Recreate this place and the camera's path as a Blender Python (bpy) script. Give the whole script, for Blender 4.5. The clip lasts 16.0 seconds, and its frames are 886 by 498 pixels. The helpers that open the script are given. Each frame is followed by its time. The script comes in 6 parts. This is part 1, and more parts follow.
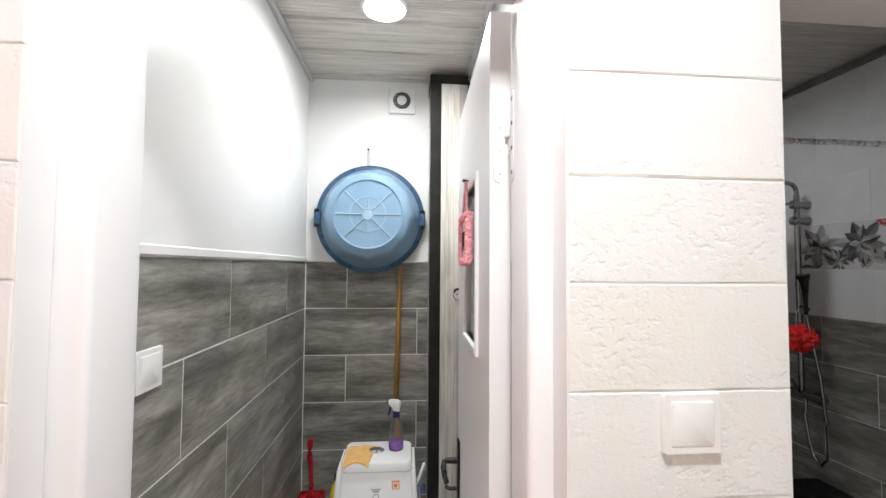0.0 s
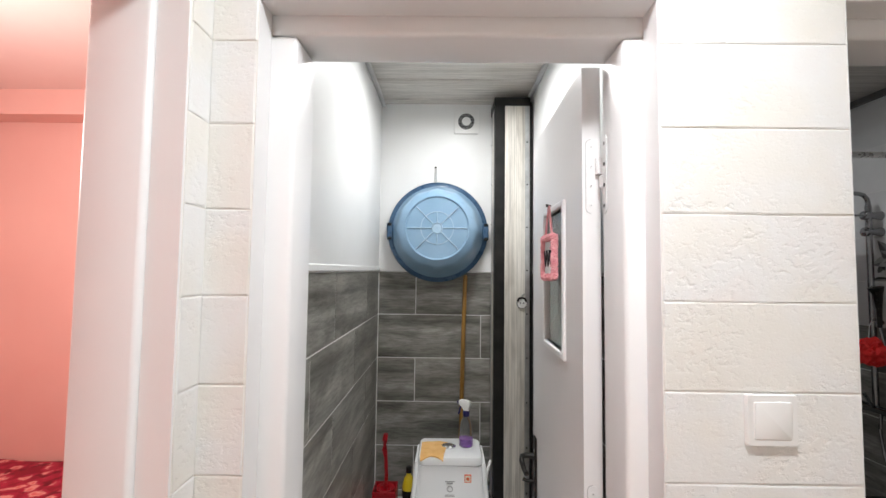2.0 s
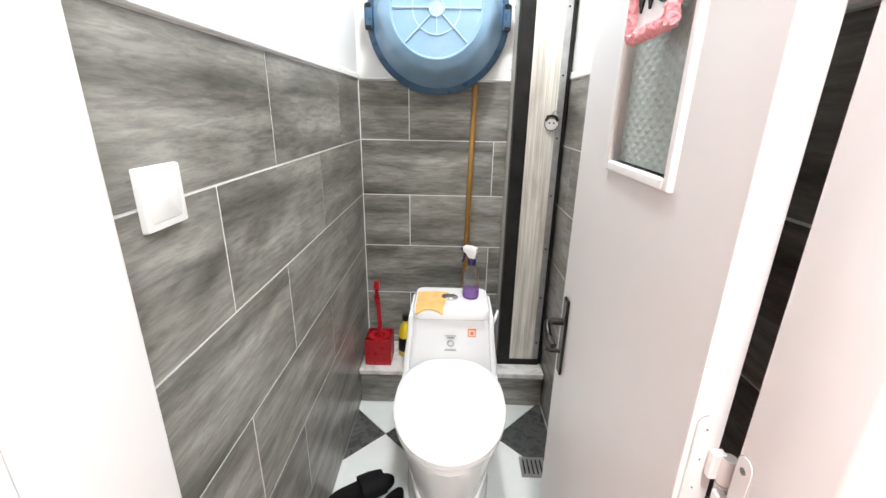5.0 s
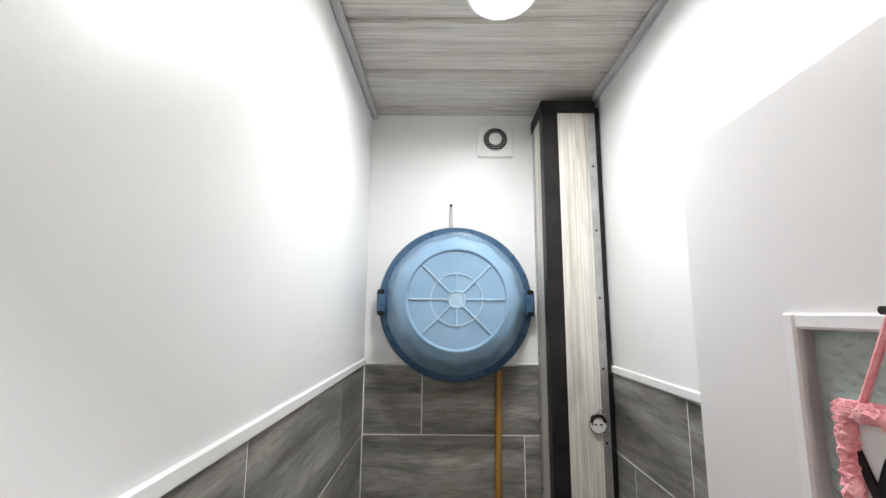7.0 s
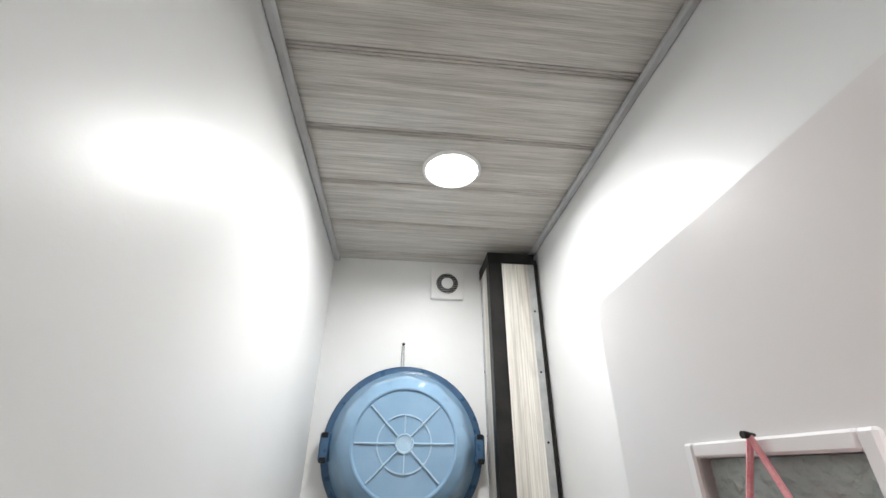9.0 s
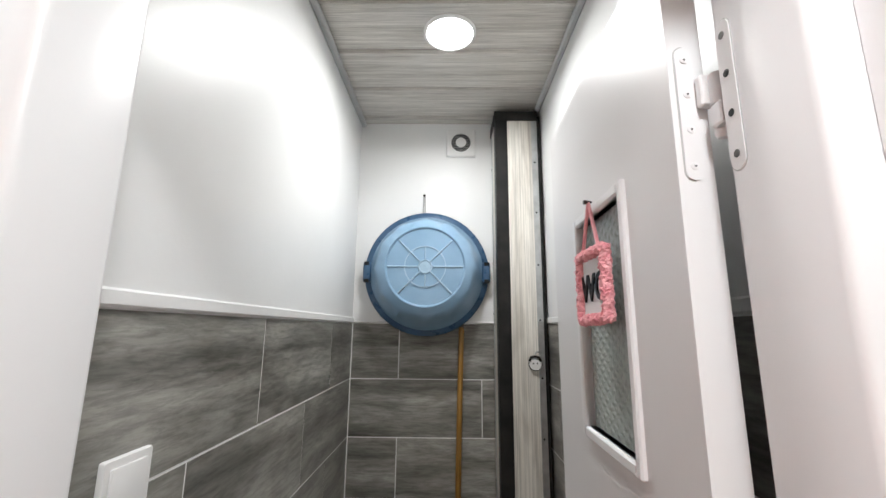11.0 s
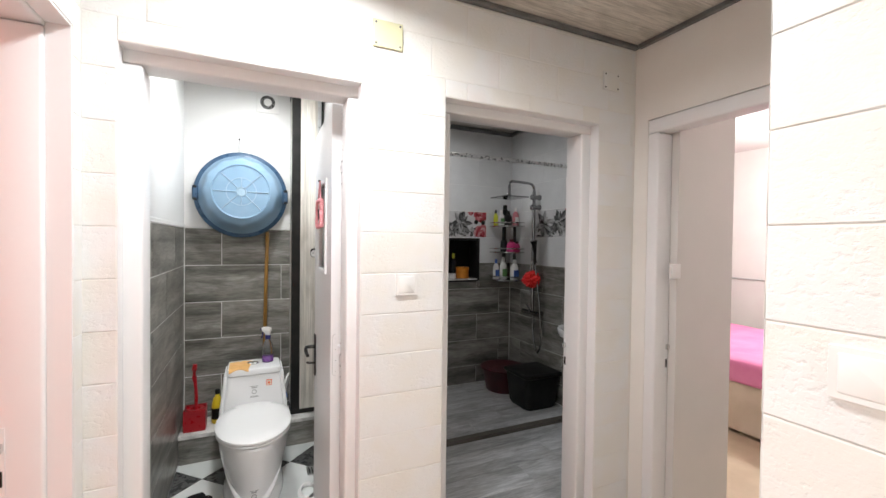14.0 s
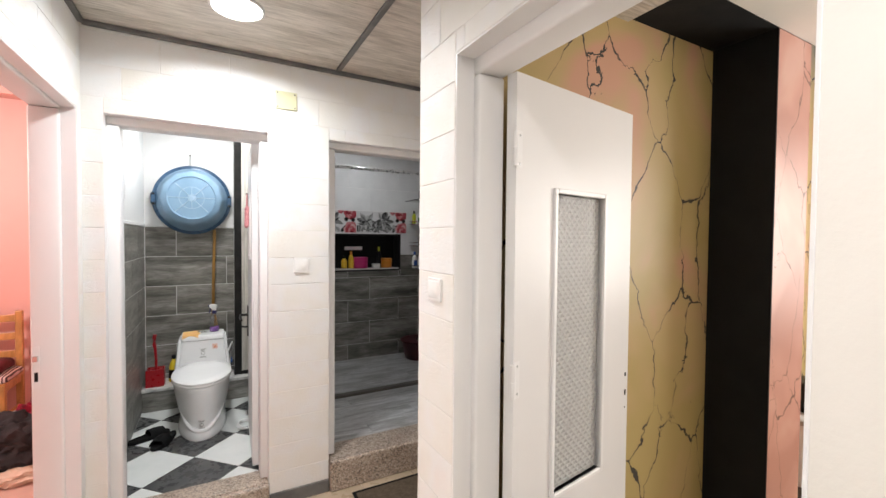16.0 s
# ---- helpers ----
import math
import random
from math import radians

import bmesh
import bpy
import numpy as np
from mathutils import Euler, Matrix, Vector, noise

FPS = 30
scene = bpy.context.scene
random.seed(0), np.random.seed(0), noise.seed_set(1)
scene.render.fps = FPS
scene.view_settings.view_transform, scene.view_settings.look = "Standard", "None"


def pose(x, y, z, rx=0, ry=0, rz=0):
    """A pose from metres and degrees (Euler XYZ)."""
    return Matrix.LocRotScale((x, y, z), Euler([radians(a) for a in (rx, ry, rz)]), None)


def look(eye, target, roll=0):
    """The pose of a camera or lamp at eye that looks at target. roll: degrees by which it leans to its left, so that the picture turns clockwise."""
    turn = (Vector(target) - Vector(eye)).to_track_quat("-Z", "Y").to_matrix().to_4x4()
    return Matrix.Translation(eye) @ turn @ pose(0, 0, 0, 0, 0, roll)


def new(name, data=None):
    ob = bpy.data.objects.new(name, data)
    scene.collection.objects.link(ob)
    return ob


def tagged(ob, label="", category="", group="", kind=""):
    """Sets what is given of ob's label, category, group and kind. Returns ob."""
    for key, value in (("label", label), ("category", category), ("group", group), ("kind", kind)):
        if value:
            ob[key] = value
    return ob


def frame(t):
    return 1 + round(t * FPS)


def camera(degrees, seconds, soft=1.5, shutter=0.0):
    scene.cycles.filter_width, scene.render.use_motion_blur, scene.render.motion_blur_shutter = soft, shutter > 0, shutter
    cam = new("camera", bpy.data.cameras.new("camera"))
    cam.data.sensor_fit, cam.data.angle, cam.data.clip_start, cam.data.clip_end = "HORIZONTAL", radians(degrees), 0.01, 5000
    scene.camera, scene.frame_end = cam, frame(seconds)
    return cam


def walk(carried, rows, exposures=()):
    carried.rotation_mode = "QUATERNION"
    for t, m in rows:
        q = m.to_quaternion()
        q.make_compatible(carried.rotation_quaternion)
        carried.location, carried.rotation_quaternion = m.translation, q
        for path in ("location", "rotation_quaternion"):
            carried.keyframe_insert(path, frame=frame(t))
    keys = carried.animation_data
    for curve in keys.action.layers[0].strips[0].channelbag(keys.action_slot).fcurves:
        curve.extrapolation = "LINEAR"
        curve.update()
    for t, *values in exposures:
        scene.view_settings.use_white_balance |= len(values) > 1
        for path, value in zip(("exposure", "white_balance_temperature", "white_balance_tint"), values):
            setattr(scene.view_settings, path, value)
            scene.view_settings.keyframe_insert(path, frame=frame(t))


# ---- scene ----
cam = camera(93.9, 16.0)
PATH = [
    (0, (0.548, -0.562, 1.575), (0.716, 1.429, 1.657), 0.4),
    (0.5, (0.479, -0.613, 1.643), (0.43, 1.379, 1.812), 0.5),
    (1, (0.411, -0.674, 1.683), (0.342, 1.304, 1.974), 0.7),
    (1.5, (0.394, -0.718, 1.657), (0.346, 1.256, 1.971), 0.6),
    (2, (0.4, -0.716, 1.601), (0.38, 1.281, 1.705), 0.7),
    (2.5, (0.399, -0.693, 1.555), (0.381, 1.298, 1.364), 0.8),
    (3, (0.395, -0.671, 1.511), (0.372, 1.288, 1.113), 0.9),
    (3.2, (0.392, -0.663, 1.494), (0.371, 1.281, 1.027), 0.9),
    (5.5, (0.416, -0.078, 1.475), (0.378, 1.817, 0.835), 0.9),
    (6, (0.387, 0.002, 1.606), (0.333, 1.978, 1.305), 0.5),
    (6.5, (0.312, 0.093, 1.705), (0.278, 2.092, 1.723), 0.5),
    (7, (0.301, 0.106, 1.787), (0.294, 2.083, 2.093), 0.4),
    (7.5, (0.303, 0.097, 1.814), (0.346, 2.011, 2.391), 0.4),
    (8, (0.306, 0.063, 1.823), (0.398, 1.879, 2.656), 0.4),
    (8.2, (0.292, 0.049, 1.815), (0.413, 1.803, 2.769), 0.5),
    (10.3, (0.392, -0.07, 1.63), (0.593, 1.765, 2.401), 0.7),
    (10.5, (0.404, -0.124, 1.609), (0.549, 1.77, 2.235), 0.4),
    (11, (0.443, -0.239, 1.568), (0.419, 1.724, 1.947), 0.5),
    (11.5, (0.442, -0.501, 1.555), (0.364, 1.484, 1.786), 0.5),
    (12, (0.49, -0.765, 1.561), (0.422, 1.229, 1.701), 0.6),
    (12.5, (0.545, -0.991, 1.556), (0.561, 1.007, 1.64), 0.6),
    (13, (0.507, -1.206, 1.542), (0.663, 0.788, 1.57), 0.7),
    (13.5, (0.422, -1.368, 1.536), (0.892, 0.576, 1.52), 0.7),
    (14, (0.417, -1.485, 1.52), (1.25, 0.333, 1.486), 0.7),
    (14.5, (0.492, -1.686, 1.497), (1.447, 0.071, 1.454), 0.5),
    (15, (0.535, -1.924, 1.524), (1.5, -0.173, 1.478), 0.4),
    (15.5, (0.504, -2.207, 1.515), (1.47, -0.456, 1.464), 0.4),
    (16, (0.513, -2.467, 1.518), (1.477, -0.715, 1.466), 0.5),
]
EXPOSURES = [(0, 0.35), (1.0, 0.06), (1.5, 0.04), (2.0, 0.13), (2.5, 0.35), (3.2, 0.48), (5.3, 1.18), (5.7, 1.08), (6.2, 0.68), (6.5, 0.48), (7, 0.13), (8, -0.03), (10.3, 0.04), (11.5, 0.02), (12.0, 0.14), (12.5, 0.36), (13.5, 0.55), (15, 0.5), (16, 0.45)]
walk(cam, [(t, look(eye, target, roll)) for t, eye, target, roll in PATH], EXPOSURES)

# ---- world and lights ----
world = bpy.data.worlds.new("world")
scene.world = world
world.use_nodes = True
sky = world.node_tree.nodes.new("ShaderNodeTexSky")
sky.sky_type, sky.sun_disc = "NISHITA", False
sky.sun_elevation, sky.sun_rotation = radians(35), radians(150)
world.node_tree.links.new(sky.outputs[0], world.node_tree.nodes["Background"].inputs[0])
world.node_tree.nodes["Background"].inputs[1].default_value = 0.08

CEIL_WC, CEIL_HALL, CEIL_BATH = 2.598, 2.495, 2.61
FLOOR_WC, FLOOR_BATH = 0.125, 0.16


def area_lamp(name, at, size, watts, colour, aim=(0, 0, -1), shape="DISK", size_y=None, spread=180):
    lamp = bpy.data.lights.new(name, "AREA")
    lamp.shape, lamp.size, lamp.energy, lamp.color = shape, size, watts, colour
    lamp.spread = radians(spread)
    if size_y:
        lamp.size_y = size_y
    ob = new(name, lamp)
    ob.matrix_world = look(at, Vector(at) + Vector(aim))
    return ob


area_lamp("wc_lamp_light", (0.445, 1.055, CEIL_WC - 0.022), 0.16, 9.2, (0.985, 0.99, 0.98), spread=168)
area_lamp("hall_lamp_light", (0.60, -0.47, CEIL_HALL - 0.022), 0.19, 13.6, (0.95, 0.98, 1.0), spread=164)
# second hall light: an added fill behind the camera, its source unseen
area_lamp("hall_lamp_light", (0.60, -2.90, CEIL_HALL - 0.022), 0.16, 15.0, (1.0, 0.965, 0.96), spread=170)
area_lamp("bath_lamp_light", (1.82, 1.42, CEIL_BATH - 0.022), 0.10, 3.6, (0.98, 0.985, 1.0), spread=168)
# added fill that brightens the kitchen; no window is built there
area_lamp("kitchen_window_light", (4.55, -2.7, 1.6), 1.0, 42.0, (1.0, 0.95, 0.9), (-1, 0.12, -0.08), "RECTANGLE", 1.2)
bulb = bpy.data.lights.new("bedroom_lamp_light", "POINT")
bulb.energy, bulb.shadow_soft_size, bulb.color = 95.0, 0.06, (1.0, 0.97, 0.94)
new("bedroom_lamp_light", bulb).location = (4.9, 0.35, 2.08)
# added fill point for the pink room, without any fixture
pink_fill = bpy.data.lights.new("pink_room_lamp_light", "POINT")
pink_fill.energy, pink_fill.shadow_soft_size, pink_fill.color = 66.0, 0.14, (1.0, 0.95, 0.92)
new("pink_room_lamp_light", pink_fill).location = (-1.6, 0.3, 2.15)


# ---- materials ----
def material(name, colour, rough=0.5, metal=0.0):
    m = bpy.data.materials.new(name)
    m.use_nodes = True
    b = m.node_tree.nodes["Principled BSDF"]
    b.inputs["Base Color"].default_value = (*colour, 1)
    b.inputs["Roughness"].default_value = rough
    b.inputs["Metallic"].default_value = metal
    return m


def node(m, kind, **values):
    n = m.node_tree.nodes.new("ShaderNode" + kind)
    for key, v in values.items():
        if key in n.inputs:
            n.inputs[key].default_value = v
    return n


def link(m, a, b):
    m.node_tree.links.new(a, b)


def bsdf(m):
    return m.node_tree.nodes["Principled BSDF"]


def coords(m, scale=(1, 1, 1), shift_by_piece=False):
    """Object coordinates, scaled; with shift_by_piece each piece shows another stretch of the pattern."""
    tc = node(m, "TexCoord")
    mp = node(m, "Mapping")
    mp.inputs["Scale"].default_value = scale
    link(m, tc.outputs["Object"], mp.inputs["Vector"])
    if shift_by_piece:
        info = node(m, "ObjectInfo")
        mul = node(m, "Math")
        mul.operation = "MULTIPLY"
        mul.inputs[1].default_value = 37.0
        link(m, info.outputs["Random"], mul.inputs[0])
        comb = node(m, "CombineXYZ")
        for i in range(3):
            link(m, mul.outputs[0], comb.inputs[i])
        link(m, comb.outputs[0], mp.inputs["Location"])
    return mp.outputs[0]


def noise_tex(m, vec, scale, detail=4.0, rough=0.55, distortion=0.0):
    n = node(m, "TexNoise")
    n.inputs["Scale"].default_value, n.inputs["Detail"].default_value = scale, detail
    n.inputs["Roughness"].default_value, n.inputs["Distortion"].default_value = rough, distortion
    link(m, vec, n.inputs["Vector"])
    return n


def ramp(m, fac, stops):
    r = node(m, "ValToRGB")
    e = r.color_ramp.elements
    while len(e) < len(stops):
        e.new(0.5)
    for i, (p, c) in enumerate(stops):
        e[i].position, e[i].color = p, (*c, 1)
    link(m, fac, r.inputs[0])
    return r.outputs[0]


def bump(m, height, strength, distance, into=None):
    b = node(m, "Bump")
    b.inputs["Strength"].default_value, b.inputs["Distance"].default_value = strength, distance
    link(m, height, b.inputs["Height"])
    if into:
        link(m, into, b.inputs["Normal"])
    link(m, b.outputs[0], bsdf(m).inputs["Normal"])
    return b.outputs[0]


def mix(m, fac, a, b, mode="MIX"):
    x = node(m, "Mix")
    x.data_type, x.blend_type = "RGBA", mode
    for socket, v in ((x.inputs[0], fac), (x.inputs[6], a), (x.inputs[7], b)):
        if isinstance(v, (int, float)):
            socket.default_value = v
        elif isinstance(v, tuple):
            socket.default_value = (*v, 1)
        else:
            link(m, v, socket)
    return x.outputs[2]


def mottled(name, a, b, scale, rough=0.5, grain=0.0, grain_scale=150.0, metal=0.0, pieces=False, rough_var=0.12):
    """A plain surface with soft blotches, a varying gloss and a fine relief."""
    m = material(name, a, rough, metal)
    v = coords(m, (1, 1, 1), pieces)
    n = noise_tex(m, v, scale, 5)
    link(m, ramp(m, n.outputs["Fac"], ((0.32, a), (0.68, b))), bsdf(m).inputs["Base Color"])
    if rough_var:
        mr = node(m, "MapRange")
        mr.inputs["To Min"].default_value, mr.inputs["To Max"].default_value = max(rough - rough_var, 0.03), min(rough + rough_var, 1)
        n2 = noise_tex(m, v, scale * 3.1, 4)
        link(m, n2.outputs["Fac"], mr.inputs["Value"])
        link(m, mr.outputs[0], bsdf(m).inputs["Roughness"])
    if grain:
        g = noise_tex(m, v, grain_scale, 4, 0.6)
        bump(m, g.outputs["Fac"], grain, 0.003)
    return m


def wood_like(name, dark, mid, light, along, across, rough, pieces=True, relief=0.15, wander=0.9, upright=False):
    """Streaky grain along the local x axis (upright: along z), with broad clouds and a knot here and there."""
    def run(a, b):
        return (b, b, a) if upright else (a, b, a)

    m = material(name, mid, rough)
    v = coords(m, run(along, across), pieces)
    n = noise_tex(m, v, 1.0, 6, 0.62, wander)
    col = ramp(m, n.outputs["Fac"], ((0.30, dark), (0.50, mid), (0.72, light)))
    v2 = coords(m, run(along, across * 7) if upright else (along * 6, across * 7, along), pieces)
    fine = noise_tex(m, v2, 1.0, 5, 0.7, 0.4)
    col = mix(m, 0.6, col, ramp(m, fine.outputs["Fac"], ((0.36, (0.42, 0.42, 0.42)), (0.58, (1.0, 1.0, 1.0)))), "MULTIPLY")
    v3 = coords(m, run(along * 1.3, across * 0.42), pieces)
    cloud = noise_tex(m, v3, 1.0, 3, 0.5, 1.4)
    col = mix(m, 0.55, col, ramp(m, cloud.outputs["Fac"], ((0.36, (0.62, 0.60, 0.57)), (0.56, (1.0, 1.0, 1.0)))), "MULTIPLY")
    link(m, col, bsdf(m).inputs["Base Color"])
    bump(m, fine.outputs["Fac"], relief, 0.002)
    return m


M_tile = wood_like("grey_wood_look_tile", (0.10, 0.098, 0.087), (0.265, 0.258, 0.236), (0.46, 0.45, 0.415), 2.2, 13.0, 0.30, wander=0.4)
bsdf(M_tile).inputs["Specular IOR Level"].default_value = 0.32
M_white_tile = mottled("glossy_white_wall_tile", (0.70, 0.71, 0.72), (0.78, 0.79, 0.80), 5.0, 0.10, 0.05, 60.0, 0, True, 0.05)
M_bath_plank = wood_like("pale_grey_wood_look_floor_tile", (0.32, 0.325, 0.33), (0.56, 0.57, 0.58), (0.76, 0.77, 0.78), 1.8, 15.0, 0.35)
M_floor_white = mottled("white_floor_tile", (0.70, 0.73, 0.72), (0.78, 0.80, 0.79), 6.0, 0.2, 0.03, 80, 0, True)
M_floor_dark = mottled("charcoal_floor_tile", (0.055, 0.058, 0.06), (0.10, 0.10, 0.10), 9.0, 0.28, 0.05, 90, 0, True)
M_hall_floor = mottled("beige_hall_floor_tile", (0.42, 0.33, 0.23), (0.55, 0.45, 0.33), 7.0, 0.3, 0.04, 60, 0, True)
M_grout = mottled("white_grout", (0.80, 0.80, 0.79), (0.86, 0.86, 0.85), 30.0, 0.8, 0.2, 200)
M_plaster = mottled("white_gloss_wall_paint", (0.775, 0.775, 0.77), (0.81, 0.81, 0.805), 2.2, 0.40, 0.14, 38.0, 0, False, 0.08)
M_white_wood = mottled("white_gloss_woodwork_paint", (0.785, 0.78, 0.785), (0.815, 0.81, 0.815), 1.5, 0.34, 0.05, 60.0, 0, False, 0.04)
M_door_grey = mottled("pale_grey_door_paint", (0.74, 0.73, 0.73), (0.765, 0.755, 0.755), 1.2, 0.38, 0.05, 70.0, 0, False, 0.03)
M_hall_plaster = mottled("cream_white_wall_paint", (0.75, 0.725, 0.68), (0.80, 0.78, 0.745), 2.0, 0.55, 0.25, 55.0)
M_ceiling_wc = wood_like("grey_wood_look_ceiling_panel", (0.52, 0.49, 0.45), (0.62, 0.59, 0.545), (0.71, 0.68, 0.63), 1.3, 62.0, 0.28, False, 0.08, 0.5)
M_ceiling_hall = wood_like("cream_ceiling_panel", (0.60, 0.56, 0.49), (0.68, 0.64, 0.57), (0.74, 0.70, 0.63), 1.2, 14.0, 0.35, False, 0.05)
M_grey_trim = mottled("grey_plastic_trim", (0.42, 0.42, 0.42), (0.50, 0.50, 0.50), 8.0, 0.4)
M_dark_trim = mottled("dark_grey_metal_trim", (0.10, 0.10, 0.10), (0.17, 0.17, 0.165), 9.0, 0.45, 0.1, 120)
M_black_trim = mottled("black_steel_angle", (0.006, 0.006, 0.006), (0.018, 0.017, 0.016), 14.0, 0.45, 0.12, 160)
bsdf(M_black_trim).inputs["Specular IOR Level"].default_value = 0.3
M_galv = mottled("galvanised_steel_strip", (0.42, 0.43, 0.43), (0.56, 0.57, 0.57), 22.0, 0.38, 0.05, 150, 0.85)
M_pale_wood = wood_like("bleached_wood_panel", (0.71, 0.665, 0.60), (0.80, 0.765, 0.70), (0.87, 0.84, 0.78), 1.6, 26.0, 0.42, False, 0.1, 0.5, True)
M_ceramic = mottled("white_glazed_ceramic", (0.78, 0.785, 0.79), (0.82, 0.82, 0.825), 2.0, 0.09, 0.0, 50, 0, False, 0.03)
M_seat = mottled("white_plastic_seat", (0.80, 0.80, 0.80), (0.83, 0.83, 0.83), 3.0, 0.18, 0.02, 90, 0, False, 0.05)
M_plastic_white = mottled("white_switch_plastic", (0.78, 0.775, 0.765), (0.81, 0.805, 0.795), 9.0, 0.36)
M_plastic_cream = mottled("cream_box_lid_plastic", (0.61, 0.585, 0.37), (0.66, 0.635, 0.43), 9.0, 0.4)
M_blue = mottled("blue_basin_plastic", (0.215, 0.355, 0.50), (0.255, 0.40, 0.555), 7.0, 0.22, 0.08, 120)
M_blue_light = mottled("pale_blue_basin_ribs", (0.34, 0.49, 0.61), (0.38, 0.53, 0.66), 7.0, 0.26, 0.05, 120)
M_blue_dark = mottled("dark_blue_basin_rim", (0.035, 0.085, 0.165), (0.05, 0.115, 0.21), 9.0, 0.3, 0.06, 120)
M_red = mottled("red_plastic", (0.33, 0.005, 0.012), (0.42, 0.009, 0.016), 12.0, 0.3)
M_dark_red = mottled("dark_red_plastic", (0.045, 0.004, 0.008), (0.075, 0.006, 0.012), 8.0, 0.35)
M_black = mottled("black_plastic", (0.004, 0.004, 0.004), (0.010, 0.010, 0.010), 20.0, 0.45, 0.1, 120)
bsdf(M_black).inputs["Specular IOR Level"].default_value = 0.3
M_rubber = mottled("black_foam_rubber", (0.003, 0.003, 0.0035), (0.007, 0.007, 0.0075), 25.0, 0.75, 0.3, 300)
bsdf(M_rubber).inputs["Specular IOR Level"].default_value = 0.2
M_chrome = mottled("chrome", (0.62, 0.62, 0.62), (0.72, 0.72, 0.72), 15.0, 0.14, 0, 50, 1.0, False, 0.06)
# chrome copy with the dim shower room's shade put into the colour
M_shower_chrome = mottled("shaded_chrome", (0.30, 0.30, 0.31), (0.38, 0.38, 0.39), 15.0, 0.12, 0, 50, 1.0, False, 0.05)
M_bright_rail = mottled("polished_aluminium", (0.86, 0.86, 0.86), (0.92, 0.92, 0.92), 15.0, 0.28, 0, 50, 0.6, False, 0.05)
M_iron = mottled("black_lacquered_metal", (0.012, 0.011, 0.010), (0.035, 0.03, 0.028), 20.0, 0.3, 0.1, 90, 0.6)
M_broom = wood_like("varnished_broom_handle", (0.22, 0.10, 0.02), (0.34, 0.17, 0.035), (0.43, 0.23, 0.06), 3.0, 60.0, 0.35, False)
M_sponge = mottled("orange_cloth", (0.72, 0.40, 0.13), (0.82, 0.50, 0.20), 30.0, 0.9, 0.6, 260)
M_navy = material("navy_plastic", (0.02, 0.02, 0.12), 0.3)
M_marble = material("pale_marble", (0.72, 0.71, 0.69), 0.2)
_v = coords(M_marble, (1, 1, 1))
_n = noise_tex(M_marble, _v, 6.0, 8, 0.65, 1.8)
link(M_marble, ramp(M_marble, _n.outputs["Fac"], ((0.36, (0.45, 0.44, 0.43)), (0.52, (0.70, 0.69, 0.67)), (0.7, (0.76, 0.75, 0.73)))), bsdf(M_marble).inputs["Base Color"])

# speckled brown granite
M_granite = material("speckled_granite", (0.4, 0.33, 0.27), 0.32)
_v = coords(M_granite)
_vo = node(M_granite, "TexVoronoi")
_vo.inputs["Scale"].default_value = 150.0
link(M_granite, _v, _vo.inputs["Vector"])
_sep = node(M_granite, "SeparateColor")
link(M_granite, _vo.outputs["Color"], _sep.inputs[0])
_c = ramp(M_granite, _sep.outputs[0], ((0.10, (0.05, 0.04, 0.035)), (0.30, (0.30, 0.23, 0.18)), (0.62, (0.42, 0.34, 0.27)), (0.9, (0.62, 0.55, 0.47))))
_n = noise_tex(M_granite, _v, 5.0, 4)
link(M_granite, mix(M_granite, 0.35, _c, ramp(M_granite, _n.outputs["Fac"], ((0.3, (0.22, 0.17, 0.13)), (0.7, (0.52, 0.44, 0.37))))), bsdf(M_granite).inputs["Base Color"])
bump(M_granite, _n.outputs["Fac"], 0.1, 0.002)

M_kerb = mottled("dark_speckled_granite", (0.055, 0.048, 0.04), (0.15, 0.13, 0.11), 120.0, 0.45, 0.1, 200)

# rough cast blocks under thick white paint: pits, chips and faint warm and cool blotches
M_block = material("white_painted_rough_block", (0.78, 0.75, 0.72), 0.5)
_v = coords(M_block, (1, 1, 1), True)
_n1 = noise_tex(M_block, _v, 3.5, 3)
_c = ramp(M_block, _n1.outputs["Fac"], ((0.30, (0.755, 0.735, 0.685)), (0.47, (0.775, 0.765, 0.735)), (0.58, (0.775, 0.78, 0.78)), (0.72, (0.77, 0.74, 0.725))))
_n2 = noise_tex(M_block, coords(M_block, (0.8, 1.0, 1.0), True), 85.0, 5, 0.55, 0.1)
_n3 = noise_tex(M_block, _v, 240.0, 3)
_big = noise_tex(M_block, _v, 6.0, 3)
_where = ramp(M_block, _big.outputs["Fac"], ((0.42, (0.18, 0.18, 0.18)), (0.62, (1, 1, 1))))
_h = mix(M_block, _where, (0.9, 0.9, 0.9), ramp(M_block, _n2.outputs["Fac"], ((0.28, (0, 0, 0)), (0.50, (1, 1, 1)))))
link(M_block, _c, bsdf(M_block).inputs["Base Color"])
_b1 = bump(M_block, _h, 0.36, 0.0035)
bump(M_block, _n3.outputs["Fac"], 0.2, 0.002, _b1)

M_pink = mottled("salmon_pink_wall_paint", (0.76, 0.43, 0.375), (0.80, 0.48, 0.42), 1.2, 0.5, 0.12, 50)
M_bedroom = mottled("greige_wall_paint", (0.62, 0.60, 0.575), (0.68, 0.66, 0.635), 1.5, 0.45, 0.1, 50)
M_ply = mottled("beige_floor", (0.50, 0.40, 0.28), (0.60, 0.50, 0.37), 4.0, 0.4, 0.05, 60)
M_black_paint = mottled("black_matt_wall_paint", (0.004, 0.004, 0.004), (0.006, 0.006, 0.006), 3.0, 0.7)
bsdf(M_black_paint).inputs["Specular IOR Level"].default_value = 0.25


